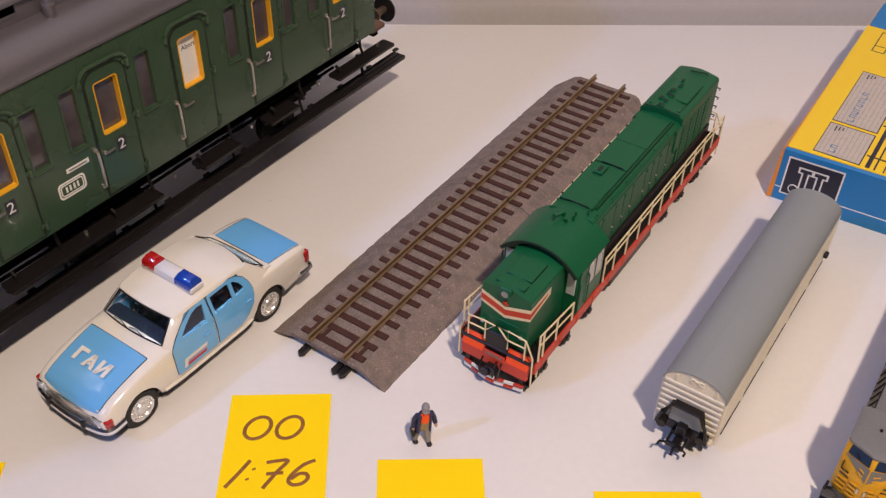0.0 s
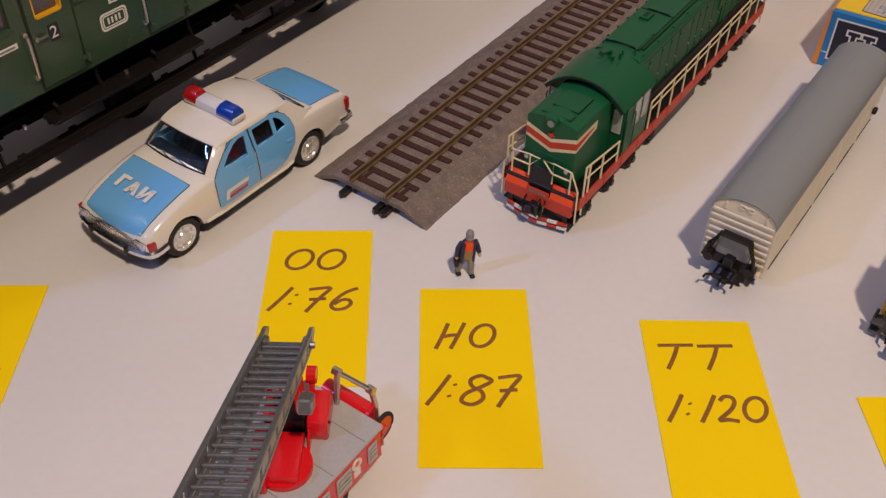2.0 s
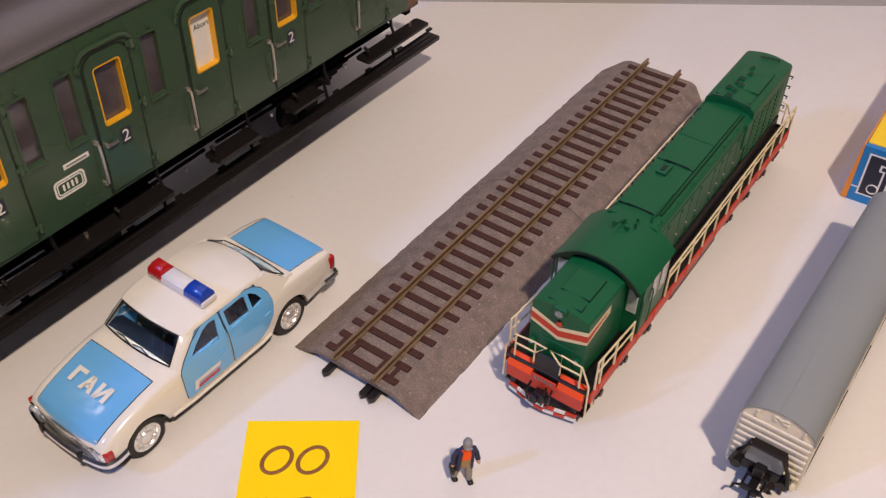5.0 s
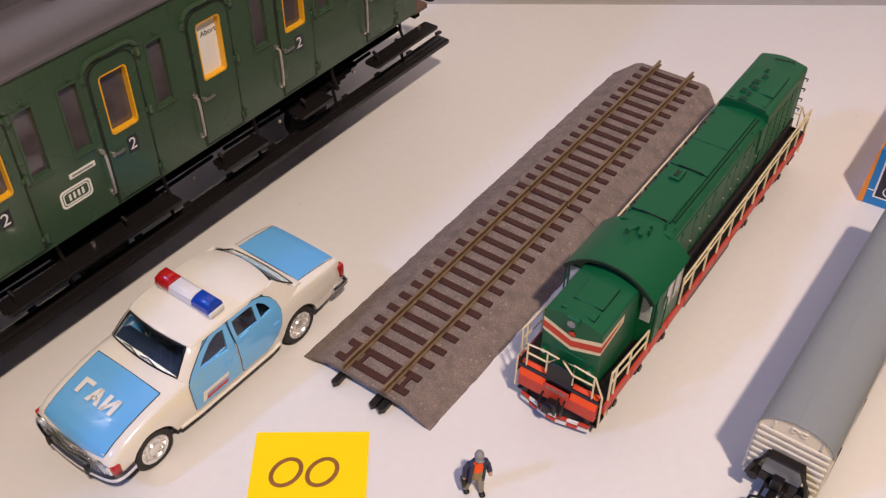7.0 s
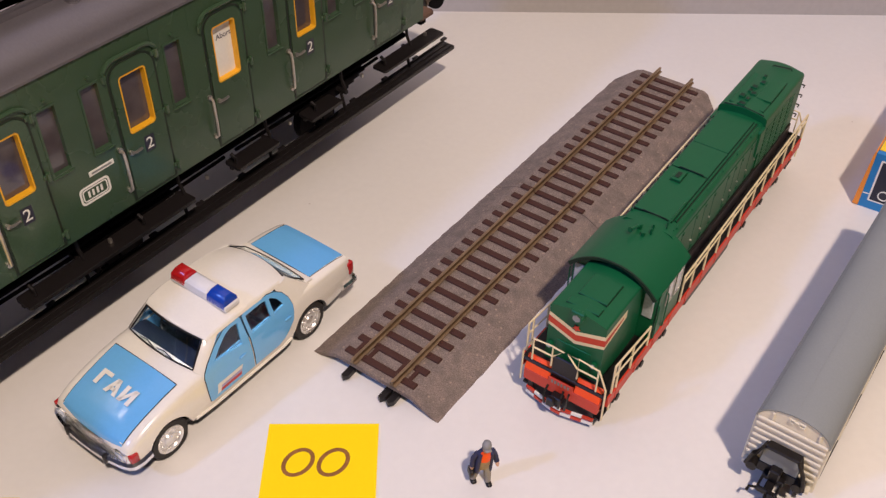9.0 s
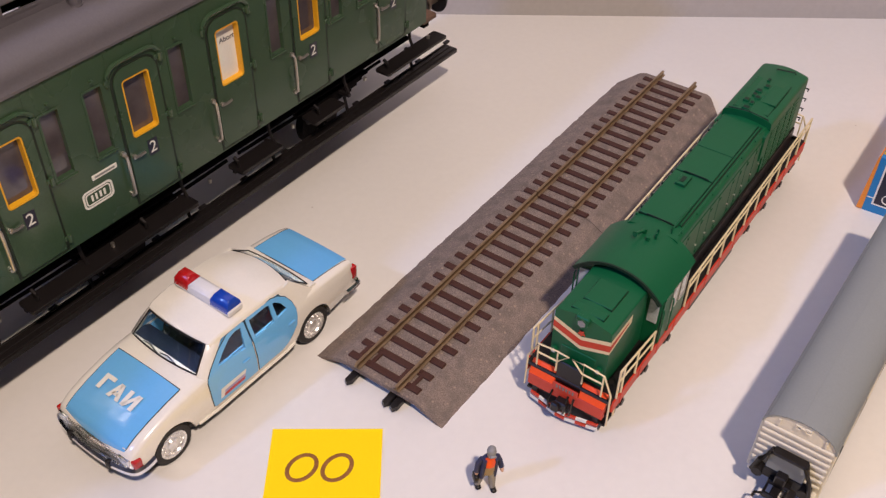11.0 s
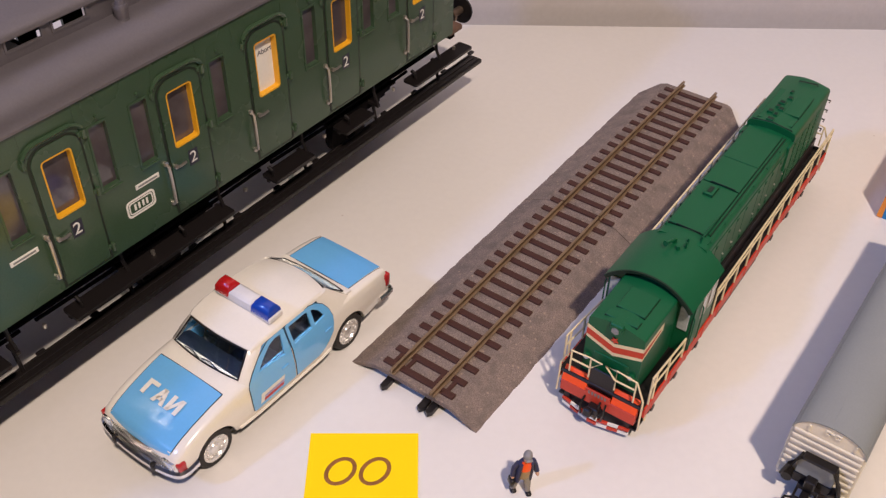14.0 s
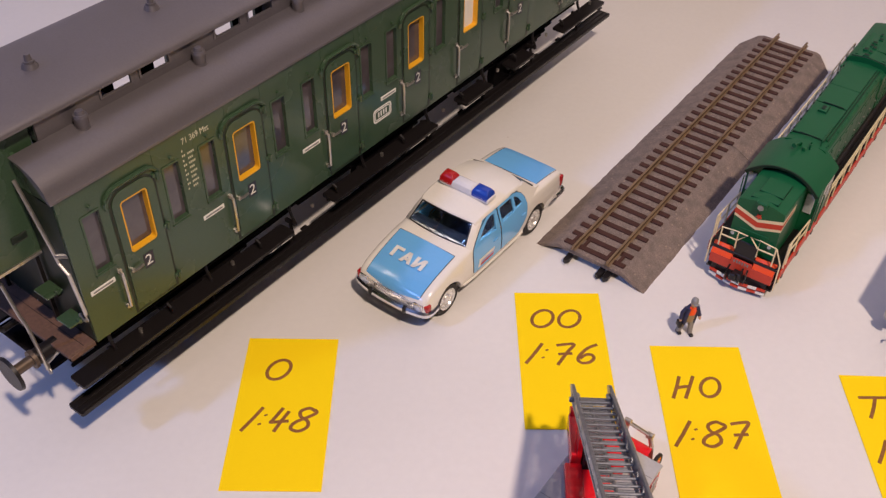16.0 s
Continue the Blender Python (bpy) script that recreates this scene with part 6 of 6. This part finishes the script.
    part("turret_base", new_box(-8.6, -0.4, -13.2, 2.2, 0.1, 4.4, bevel=0.5, seg=2), M_FRED, top, "red ladder turret", m=turn)
    fr = bmesh.new()
    box(fr, 0.0, 6.0, 2.5, 14.6, 0.2, 8.0, 0.7, 2)
    box(fr, 0.3, 5.6, 14.0, 16.4, 0.2, 5.0, 0.6, 2)
    along_x([(-1.6, 0.2), (2.8, 0.2), (2.8, 5.6)], 0.4, 1.2, fr)
    box(fr, 2.4, 3.6, 1.6, 3.0, 3.2, 4.6, 0.3)
    part("turret", fr, M_FRED, top, m=turn)
    part("lever", rod(bmesh.new(), (5.7, 4.4, 6.0), (6.5, 4.4, 6.2), 0.45, 8), M_BLACK, top, m=turn)
    fr = bmesh.new()
    box(fr, -12.6, -8.6, 5.0, 24.0, 0.2, 8.0, 0.8, 2)
    rod(fr, (-12.0, 24.5, 7.0), (-9.4, 24.5, 7.0), 2.4, 16)
    part("turret", fr, M_FRED, top, m=turn)
    part("turret", new_box(-14.6, -8.4, -16.0, 4.6, 0.2, 4.6, bevel=0.7, seg=2), M_FRED, top, m=turn)
    # black block added to fill the space under the ladder
    part("black_block", new_box(-8.4, -0.3, 2.7, 13.0, 0.2, 9.0, bevel=0.6), M_BLACK, top, "black block added under the ladder", m=turn)
    wn = bmesh.new()
    rod(wn, (-1.4, 17.6, 10.6), (1.4, 17.6, 10.6), 2.6, 18)
    tube(wn, [(0, 17.6, 10.0), (0, 15.0, 6.5)], 0.9, 8)
    part("winch", wn, M_FRED, top, m=turn)
    for x in (-10.5, -3.0):
        part("pivot_arm", along_x([(4, 0.2), (14, 0.2), (11, 23.4), (7, 25.0)], x, x + 1.6), M_FRED, top, m=turn)
    part("corner_step", new_box(11.6, 17.2, 28.0, 35.0, 18.4, 20.6, bevel=0.3), M_DECK, top)


def ladder():
    """The ladder of the engine, laid from its foot upwards over the cab."""
    way = Vector((0.5054, -0.7339, 0.4538)).normalized()
    foot = Vector((-109.5, 96.0, 42.1)) + way * 7.6
    across = Vector((-way.y, way.x, 0)).normalized()
    up = across.cross(way).normalized()
    if up.z < 0:
        across, up = -across, -up
    top = thing("ladder", Matrix.Translation(foot / 1000) @ Matrix((across, way, up)).transposed().to_4x4(), "dark grey metal ladder with rungs raised over the fire engine", "toy ladder")
    LEN = 94
    for s in (-1, 1):
        bm = bmesh.new()
        x = s * 6.45
        box(bm, x - 0.65, x + 0.65, 0, LEN, -2.6, -1.5, 0.25)
        box(bm, x - 0.65, x + 0.65, 0, LEN, 1.7, 2.8, 0.25)
        y = 1.0
        while y < LEN - 4:  # the web between the chords has slots
            box(bm, x - 0.35, x + 0.35, y - 1.2, y + 5.6, -1.7, 1.9, 0.15)
            y += 9.6
        along_x([(0.5, -2.6), (-2.2, -1.8), (-5.0, 0.0), (-5.8, 1.2), (-5.3, 2.0), (-2.6, 2.8), (0.5, 2.8)], x - 0.55, x + 0.55, bm)
        part("stile", bm, M_LADDER, top)
        pin = bmesh.new()
        rod(pin, (s * 6.9, 2.8, -0.4), (s * 8.2, 2.8, -0.4), 1.1, 10, 0.9)
        box(pin, min(s * 4.6, s * 6.2), max(s * 4.6, s * 6.2), 0.4, 4.6, -1.2, 1.4, 0.4)
        part("foot_pin", pin, M_LADDER, top)
    y, first = 5.6, None
    while y < LEN:
        if first is None:
            bm = bmesh.new()
            box(bm, -6.0, 6.0, -0.5, 0.5, -0.5, 0.3, 0.2)
            first = part("rung", bm, M_LADDER, top, m=mm(0, y, 0))
        else:
            twin("rung", first, top, mm(0, y, 0))
        y += 4.45
    # second section folded below: flat treads, closed at the foot, open on one side further up
    for x in (-4.9, 1.0, 4.9):
        part("inner_stile", new_box(x - 0.5, x + 0.5, 3.4, LEN, -2.7, -1.4, bevel=0.2), M_LADDER, top)
    y, k = 7.4, 0
    while y < LEN:
        lo = -5.2 if k < 5 else 0.6
        part("inner_rung", new_box(lo, 5.2, y - 1.45, y + 1.45, -2.3, -1.6, bevel=0.15), M_LADDER, top)
        if k >= 5:
            part("inner_rung", new_box(-5.2, 0.8, y + 1.5, y + 2.7, -2.3, -1.6, bevel=0.15), M_LADDER, top)
        y += 4.45
        k += 1
    part("foot_bar", new_box(-6.2, 6.2, 0.2, 5.6, -1.6, -0.5, bevel=0.3), M_LADDER, top)
    part("side_block", new_box(-10.8, -6.8, 23.0, 28.6, -9.4, -5.2, bevel=0.5), M_LADDER, top, "grey block beside the ladder")


fire_engine()
ladder()

# ---------------------------------------------------------------- the cardboard box


def carton():
    top = thing("cardboard_box", pose(-0.0518, 0.4020, 0, 0, 0, 0.8), "blue and yellow printed cardboard model box", "box")
    W, D, H = 150, 182, 30
    skew = 0.045  # the front of the soft carton is pushed out of square
    front = mm(0, 0, 0, 0, 0, math.degrees(math.atan(skew)))
    foot = [(0, 0), (W, W * skew), (W, D), (0, D)]
    inset = [(0.9, 1.0), (W - 0.9, 1.0 + W * skew), (W - 0.9, D - 0.9), (0.9, D - 0.9)]
    part("shell", loft(bmesh.new(), [[(x, y, z) for x, y in ring] for ring, z in ((foot, 0), (foot, H - 1.6), (inset, H - 0.4))]), M_BOXB, top)
    part("lid_print", up_z([(0.8, 1.0), (W - 1.2, 1.2 + W * skew), (W - 1.2, 146), (-0.3, 146)], H - 1.0, H), M_BOXY, top, "yellow printed lid")
    part("lid_print", new_box(0.8, W - 0.8, 146.2, D - 0.6, H - 0.4, H), M_BOXB, top, "blue printed lid end")
    part("edge_flap", loft(bmesh.new(), [[(-o, -0.3, z), (0.3, -0.3, z), (0.9, 150, z), (-0.3, 150, z), (-o * 0.6, 50, z)] for o, z in ((2.2, 0.4), (1.7, 10), (0.7, 27.0), (0.3, 29.2))]), M_BOXO, top, "orange card edge")
    part("front_line", new_box(0.5, W - 0.5, -0.12, 0, 7.2, 7.7), M_WHITE, top, m=front)
    part("emblem_border", new_box(3.2, 29.5, -0.12, 0.0, 4.2, 25.6), M_WHITE, top, m=front)
    part("emblem_field", new_box(4.0, 28.7, -0.2, -0.1, 5.0, 24.8), M_DARKPRINT, top, "dark emblem field", m=front)
    for x in (12.6, 19.4):
        bm = bmesh.new()
        box(bm, x - 3.6, x + 3.6, -0.3, -0.2, 18.2, 21.6)
        box(bm, x - 1.8, x + 1.8, -0.3, -0.2, 8.0, 18.2)
        part("emblem_bar", bm, M_WHITE, top, m=front)
        bm = bmesh.new()
        box(bm, x - 2.7, x + 2.7, -0.4, -0.3, 19.0, 20.8)
        box(bm, x - 1.0, x + 1.0, -0.4, -0.3, 8.0, 19.4)
        part("emblem_bar", bm, M_DARKPRINT, top, m=front)
    ring = tube(bmesh.new(), [(9.0 + 2.2 * math.cos(a), -0.3, 8.6 + 2.2 * math.sin(a)) for a in [2 * math.pi * k / 20 for k in range(20)]], 0.3, 5, closed=True)
    part("emblem_ring", ring, M_WHITE, top, m=front)
    # printed picture of crates on the lid
    for y0, y1, mark in ((5.0, 33.0, 12.0), (36.4, 91.5, 34.0)):
        part("crate_border", new_box(11.6, 33.4, y0 - 0.7, y1 + 0.7, H, H + 0.05), M_DARKPRINT, top)
        part("crate_print", new_box(12.0, 32.8, y0, y1, H + 0.05, H + 0.1), M_CRATE, top, "printed picture of a grey crate")
        for k in range(9):
            part("board_line", new_box(13.4 + 2.2 * k, 13.55 + 2.2 * k, y0 + 0.5, y1 - 0.5, H + 0.1, H + 0.13), M_GREYPRINT, top)
        n = int(mark / 4.1)
        for k in range(n):
            y = y0 + 2.5 + 4.1 * k
            bm = new_box(17.5, 20.9, y, y + 0.55, H + 0.13, H + 0.17)
            box(bm, 17.5 if k % 2 else 20.3, 18.1 if k % 2 else 20.9, y + 0.5, y + 2.6, H + 0.13, H + 0.17)
            if k % 3:
                box(bm, 17.5, 20.9, y + 2.1, y + 2.6, H + 0.131, H + 0.171)
            part("crate_mark", bm, M_BLUETXT, top, "bar of blue lettering")
        for k in range(3):
            part("crate_mark", new_box(15.0 + 1.7 * k, 15.6 + 1.7 * k, y1 - 6.5 + k, y1 - 1.5, H + 0.13, H + 0.17), M_DARKPRINT, top)
    for x0, x1 in ((35.6, 37.6), (39.4, 40.2), (43.6, 44.2)):
        part("rod_print", new_box(x0, x1, 4.4, 120, H, H + 0.06), M_DARKPRINT, top)
    for y in (14.0, 44.0, 74.0):
        part("rod_print", new_box(34.0, 44.2, y, y + 1.2, H + 0.06, H + 0.1), M_DARKPRINT, top)
    for x0, x1, y0, y1 in ((9.0, 9.6, 117, 142), (15.4, 16.0, 117, 142), (9.0, 16.0, 117, 117.6), (9.0, 16.0, 124, 124.6), (9.0, 60, 141.6, 142.2)):
        part("frame_print", new_box(x0, x1, y0, y1, H, H + 0.07), M_DARKPRINT, top)
    part("crate_print", new_box(16.4, 50, 118, 141, H, H + 0.05), M_WHITE, top)


carton()

# ---------------------------------------------------------------- the yellow and grey diesel


def small_diesel():
    top = thing("small_diesel", pose(0.0343, 0.3150, 0, 0, 0, 0), "yellow and grey small model diesel locomotive", "model locomotive")
    part("frame", new_box(-9.0, 9.0, -71, 70, 7.2, 9.4, bevel=0.3), M_BLACK, top)

    def prow(z, y, half, back=4.0):
        """The cab's plan at one height: a blunt V in front."""
        right = [(0.3, y), (half * 0.9, y + back - 0.9), (half, y + back + 0.4), (half, -52.0)]
        return [(x, v, z) for x, v in right] + [(-x, v, z) for x, v in right[::-1]]

    cab = part("cab", loft(bmesh.new(), [prow(8.4, -76.0, 9.8), prow(12, -76.2, 10.0), prow(20.3, -76.2, 10.0), prow(25.9, -74.7, 10.0), prow(29.4, -72.4, 9.7)]), M_YLOCO, top, "yellow cab front with a grey V")
    roof = loft(bmesh.new(), [prow(29.2, -72.9, 10.1), prow(30.0, -72.8, 9.9), prow(30.8, -71.0, 8.2), prow(31.0, -69.0, 5.0)])
    part("cab_roof", roof, M_GLOCO, cab, "grey cab roof")

    def on_face(s, u, z, out):
        """A point of the cab's front: u from 0 at its middle to 1 at its corner."""
        y = -76.2 + (0 if z < 20.3 else (z - 20.3) * 0.268 if z < 25.9 else 1.5 + (z - 25.9) * 0.657)
        x = 0.3 + u * 9.0
        return (s * x, y + 0.356 * (x - 0.3) - out, z + out * 0.2)

    def patch(name, s, corners, out, thick, material, label="", parent=None):
        return part(name, loft(bmesh.new(), [[on_face(s, u, z, out + k * thick) for u, z in corners] for k in (0, 1)]), material, parent or cab, label)

    for s in (-1, 1):
        patch("windscreen", s, [(0.06, 26.3), (0.92, 26.3), (0.88, 29.1), (0.08, 29.1)], 0.15, 0.25, M_GLASS, "dark windscreen pane")
        patch("wiper", s, [(0.4, 26.5), (0.46, 26.5), (0.66, 28.4), (0.62, 28.4)], 0.45, 0.15, M_BLACK)
        patch("stripe", s, [(0.0, 20.4), (0.98, 25.8), (0.0, 25.8)], 0.10, 0.15, M_GLOCO, "grey V on the nose")
        for k in range(2):
            patch("grab_rail", s, [(0.14 + 0.0 * k, 21.8 + 1.6 * k), (0.36, 22.4 + 1.6 * k), (0.36, 22.8 + 1.6 * k), (0.14, 22.2 + 1.6 * k)], 0.3, 0.3, M_YLOCO)
        patch("grab_rail", s, [(0.62, 19.6), (0.90, 19.6), (0.90, 20.0), (0.62, 20.0)], 0.15, 0.4, M_BLACK)
        patch("grab_rail", s, [(0.90, 19.8), (0.94, 19.8), (0.94, 23.0), (0.90, 23.0)], 0.15, 0.4, M_BLACK)
        # each louvre gets a dark strip below it, painted in as its shade
        for k in range(4):
            patch("nose_louvre", s, [(0.16, 10.6 + 2.0 * k), (0.46, 10.6 + 2.0 * k), (0.46, 11.5 + 2.0 * k), (0.16, 11.5 + 2.0 * k)], 0.1, 0.6, M_YLOCO)
            patch("louvre_shade", s, [(0.16, 10.0 + 2.0 * k), (0.46, 10.0 + 2.0 * k), (0.46, 10.5 + 2.0 * k), (0.16, 10.5 + 2.0 * k)], 0.05, 0.1, M_UNDER)
        for k in range(3):
            patch("nose_louvre", s, [(0.56, 11.0 + 2.2 * k), (0.92, 11.0 + 2.2 * k), (0.92, 11.8 + 2.2 * k), (0.56, 11.8 + 2.2 * k)], 0.1, 0.5, M_YLOCO)
            patch("louvre_shade", s, [(0.56, 10.2 + 2.2 * k), (0.92, 10.2 + 2.2 * k), (0.92, 10.9 + 2.2 * k), (0.56, 10.9 + 2.2 * k)], 0.05, 0.1, M_UNDER)
        patch("nose_vent", s, [(0.56, 17.2), (0.92, 17.2), (0.92, 17.8), (0.56, 17.8)], 0.1, 0.1, M_BLACK)
        patch("lamp", s, [(0.06, 14.0), (0.15, 14.0), (0.15, 16.4), (0.06, 16.4)], 0.1, 0.5, M_STEEL, "small steel lamp")
    # body behind the cab, as wide as the cab
    hood = [(8.6, 9.4), (8.6, 22.4), (6.6, 28.0), (4.0, 29.2), (0, 29.7)]
    bm = along_y(hood + [(-x, z) for x, z in hood[-2::-1]], -52.2, 68)
    body = part("body", bm, M_GLOCO, top, "grey body narrower than the cab")
    for s in (-1, 1):
        part("side_stripe", new_box(min(s * 8.5, s * 8.8), max(s * 8.5, s * 8.8), -52, 67.5, 9.6, 19.0), M_YLOCO, body)
        gr = part("roof_grille", along_y([(s * x, z) for x, z in ((8.5, 22.8), (8.9, 22.9), (6.8, 28.6), (6.4, 28.3))], -51.6, 60), M_BLACK, body, "black sloping grille")
        for k in range(24):
            part("grille_bar", along_y([(s * x, z) for x, z in ((8.8, 22.9), (9.1, 23.0), (7.0, 28.7), (6.7, 28.5))], -50 + 4.6 * k, -49.3 + 4.6 * k), M_UNDER, gr)
        part("grille_end", along_y([(s * x, z) for x, z in ((8.8, 22.9), (9.2, 23.1), (7.1, 28.8), (6.7, 28.6))], -24.4, -21.4), M_GLOCO, gr)
    for k in range(5):
        part("roof_plate", new_box(-3.6, -2.2, -46 + 22 * k, -42 + 22 * k, 29.3, 30.0, bevel=0.2), M_WHITE, body, "small white roof plate")
    bm = bmesh.new()
    rod(bm, (-2.0, -61, 30.6), (-2.0, -61, 31.8), 0.5, 8)
    part("roof_stud", bm, M_BLACK, cab)
    part("pilot", loft(bmesh.new(), [[(-8.6, -73.5 - o, 3.0), (-2, -77.0 - o, 3.0), (2, -77.0 - o, 3.0), (8.6, -73.5 - o, 3.0), (8.6, -73.0 - o, 8.6), (2, -76.2 - o, 8.6), (-2, -76.2 - o, 8.6), (-8.6, -73.0 - o, 8.6)] for o in (0.0, 0.9)]), M_PILOT, top, "dark grey pilot")
    for s in (-1, 1):
        st = part("step_box", new_box(min(s * 6.6, s * 11.2), max(s * 6.6, s * 11.2), -77.5, -72.6, 6.4, 7.6, bevel=0.3), M_PILOT, top, "dark grey corner step")
        part("riser", new_box(min(s * 6.8, s * 11.0), max(s * 6.8, s * 11.0), -73.4, -72.8, 2.4, 6.4), M_PILOT, st)
        part("tread", new_box(min(s * 6.8, s * 11.0), max(s * 6.8, s * 11.0), -77.0, -73.0, 2.2, 3.0, bevel=0.2), M_PILOT, st)
    cp = bmesh.new()
    box(cp, -1.5, 1.5, -84, -76, 5.0, 6.6, 0.3)
    box(cp, -2.6, 2.6, -86, -83.6, 4.6, 7.0, 0.4)
    part("coupler", cp, M_BLACK, top)
    for s in (-1, 1):
        hs = bmesh.new()
        tube(hs, [(s * 4, -77, 8.6), (s * 4.6, -80, 6), (s * 4, -80.5, 3.5)], 0.5, 6)
        part("hose", hs, M_BLACK, top)
        gd = bmesh.new()
        tube(gd, [(s * 9.4, -73, 3.5), (s * 10.6, -74.6, 8), (s * 10.4, -74.0, 11)], 0.6, 6)
        tube(gd, [(s * 8.4, -74, 8.8), (s * 10.6, -74.8, 8.6)], 0.5, 6)
        part("guard_iron", gd, M_BLACK, top)
    for c in (-48, 44):
        part("bogie", new_box(-8.5, 8.5, c - 16, c + 16, 2.6, 7.0, bevel=0.4), M_BLACK, top)
        for y in (c - 10, c + 10):
            for s in (-1, 1):
                part("wheel", rod(bmesh.new(), (s * 4.6, y, 4.2), (s * 6.0, y, 4.2), 4.2, 18), M_BLACK, top)


small_diesel()

# ---------------------------------------------------------------- the little figure


def figure():
    bm = bmesh.new()
    mats = [M_NAVY, M_GREYC, M_ORANGE, M_BLACK, M_CAP, M_TAN, M_SKIN]

    def add(i, build):
        old = set(bm.faces)
        build()
        for f in bm.faces:
            if f not in old:
                f.material_index = i

    def oval_rings(rows):
        loft(bm, [[(x + a * math.cos(t), y + b * math.sin(t), z) for t in [2 * math.pi * k / 14 for k in range(14)]] for x, y, a, b, z in rows])

    # legs apart, one foot set forward
    add(1, lambda: oval_rings([(-2.3, 0.9, 1.05, 1.25, 0.9), (-1.9, 0.6, 1.25, 1.4, 5.0), (-1.2, 0.1, 1.5, 1.5, 9.8)]))
    add(1, lambda: oval_rings([(2.3, -1.3, 1.05, 1.25, 0.9), (1.9, -0.9, 1.25, 1.4, 5.0), (1.2, -0.1, 1.5, 1.5, 9.8)]))
    add(3, lambda: box(bm, -3.3, -1.3, -1.5, 2.0, 0, 1.3, 0.5))
    add(3, lambda: box(bm, 1.4, 3.4, -3.9, -0.3, 0, 1.3, 0.5))
    # trunk: tan waistcoat below, orange above, framed by the open navy coat
    add(5, lambda: oval_rings([(0, -0.3, 2.2, 1.6, 8.6), (0, -0.5, 2.3, 1.8, 11.0), (0, -0.4, 2.2, 1.6, 13.2)]))
    add(2, lambda: oval_rings([(0, -0.4, 2.2, 1.65, 13.0), (0, -0.4, 2.2, 1.6, 15.4), (0, -0.2, 1.4, 1.1, 17.2)]))
    add(0, lambda: oval_rings([(0, 0.9, 3.1, 1.6, 7.2), (0, 0.8, 2.9, 1.5, 12.0), (0, 0.6, 2.9, 1.4, 15.6), (0, 0.4, 1.7, 1.1, 17.3)]))
    for s in (-1, 1):
        add(0, lambda: oval_rings([(s * 2.3, -0.3, 0.85, 1.7, 7.4), (s * 2.2, -0.5, 0.8, 1.6, 12.0), (s * 1.9, -0.3, 0.7, 1.4, 16.4)]))
    add(0, lambda: tube(bm, [(-2.6, 0.3, 16.2), (-3.7, 0.5, 13.2), (-3.9, -0.2, 10.0)], 0.95, 8))
    add(0, lambda: tube(bm, [(2.6, 0.3, 16.2), (3.8, 0.3, 13.4), (4.3, -1.1, 11.2)], 0.95, 8))
    add(6, lambda: oval_rings([(-3.9, -0.3, 0.5, 0.6, 8.7), (-3.9, -0.2, 0.75, 0.8, 9.4), (-3.9, -0.2, 0.6, 0.7, 10.1)]))
    add(6, lambda: oval_rings([(4.5, -1.7, 0.5, 0.6, 9.8), (4.4, -1.5, 0.75, 0.8, 10.5), (4.3, -1.2, 0.6, 0.7, 11.2)]))
    add(3, lambda: box(bm, -4.7, -3.2, -2.0, 1.4, 5.4, 8.4, 0.3))
    add(6, lambda: oval_rings([(0, -0.2, 0.9, 0.9, 17.0), (0, -0.3, 1.35, 1.45, 18.2), (0, -0.3, 1.4, 1.5, 19.4)]))
    add(4, lambda: oval_rings([(0, -0.2, 1.5, 1.65, 19.2), (0, -0.1, 1.6, 1.7, 20.2), (0, -0.1, 1.3, 1.4, 21.4), (0, -0.1, 0.5, 0.6, 21.9)]))
    add(4, lambda: box(bm, -1.1, 1.1, -2.5, -1.2, 19.2, 19.7, 0.2))
    ob = part("miniature_figure", bm, mats, smooth=60)
    ob.matrix_basis = pose(-0.1066, 0.1814, 0, 3, 4, 52) @ Matrix.Scale(0.98, 4)
    tagged(ob, "tiny painted figure in a navy coat with an orange front", "figurine")


figure()
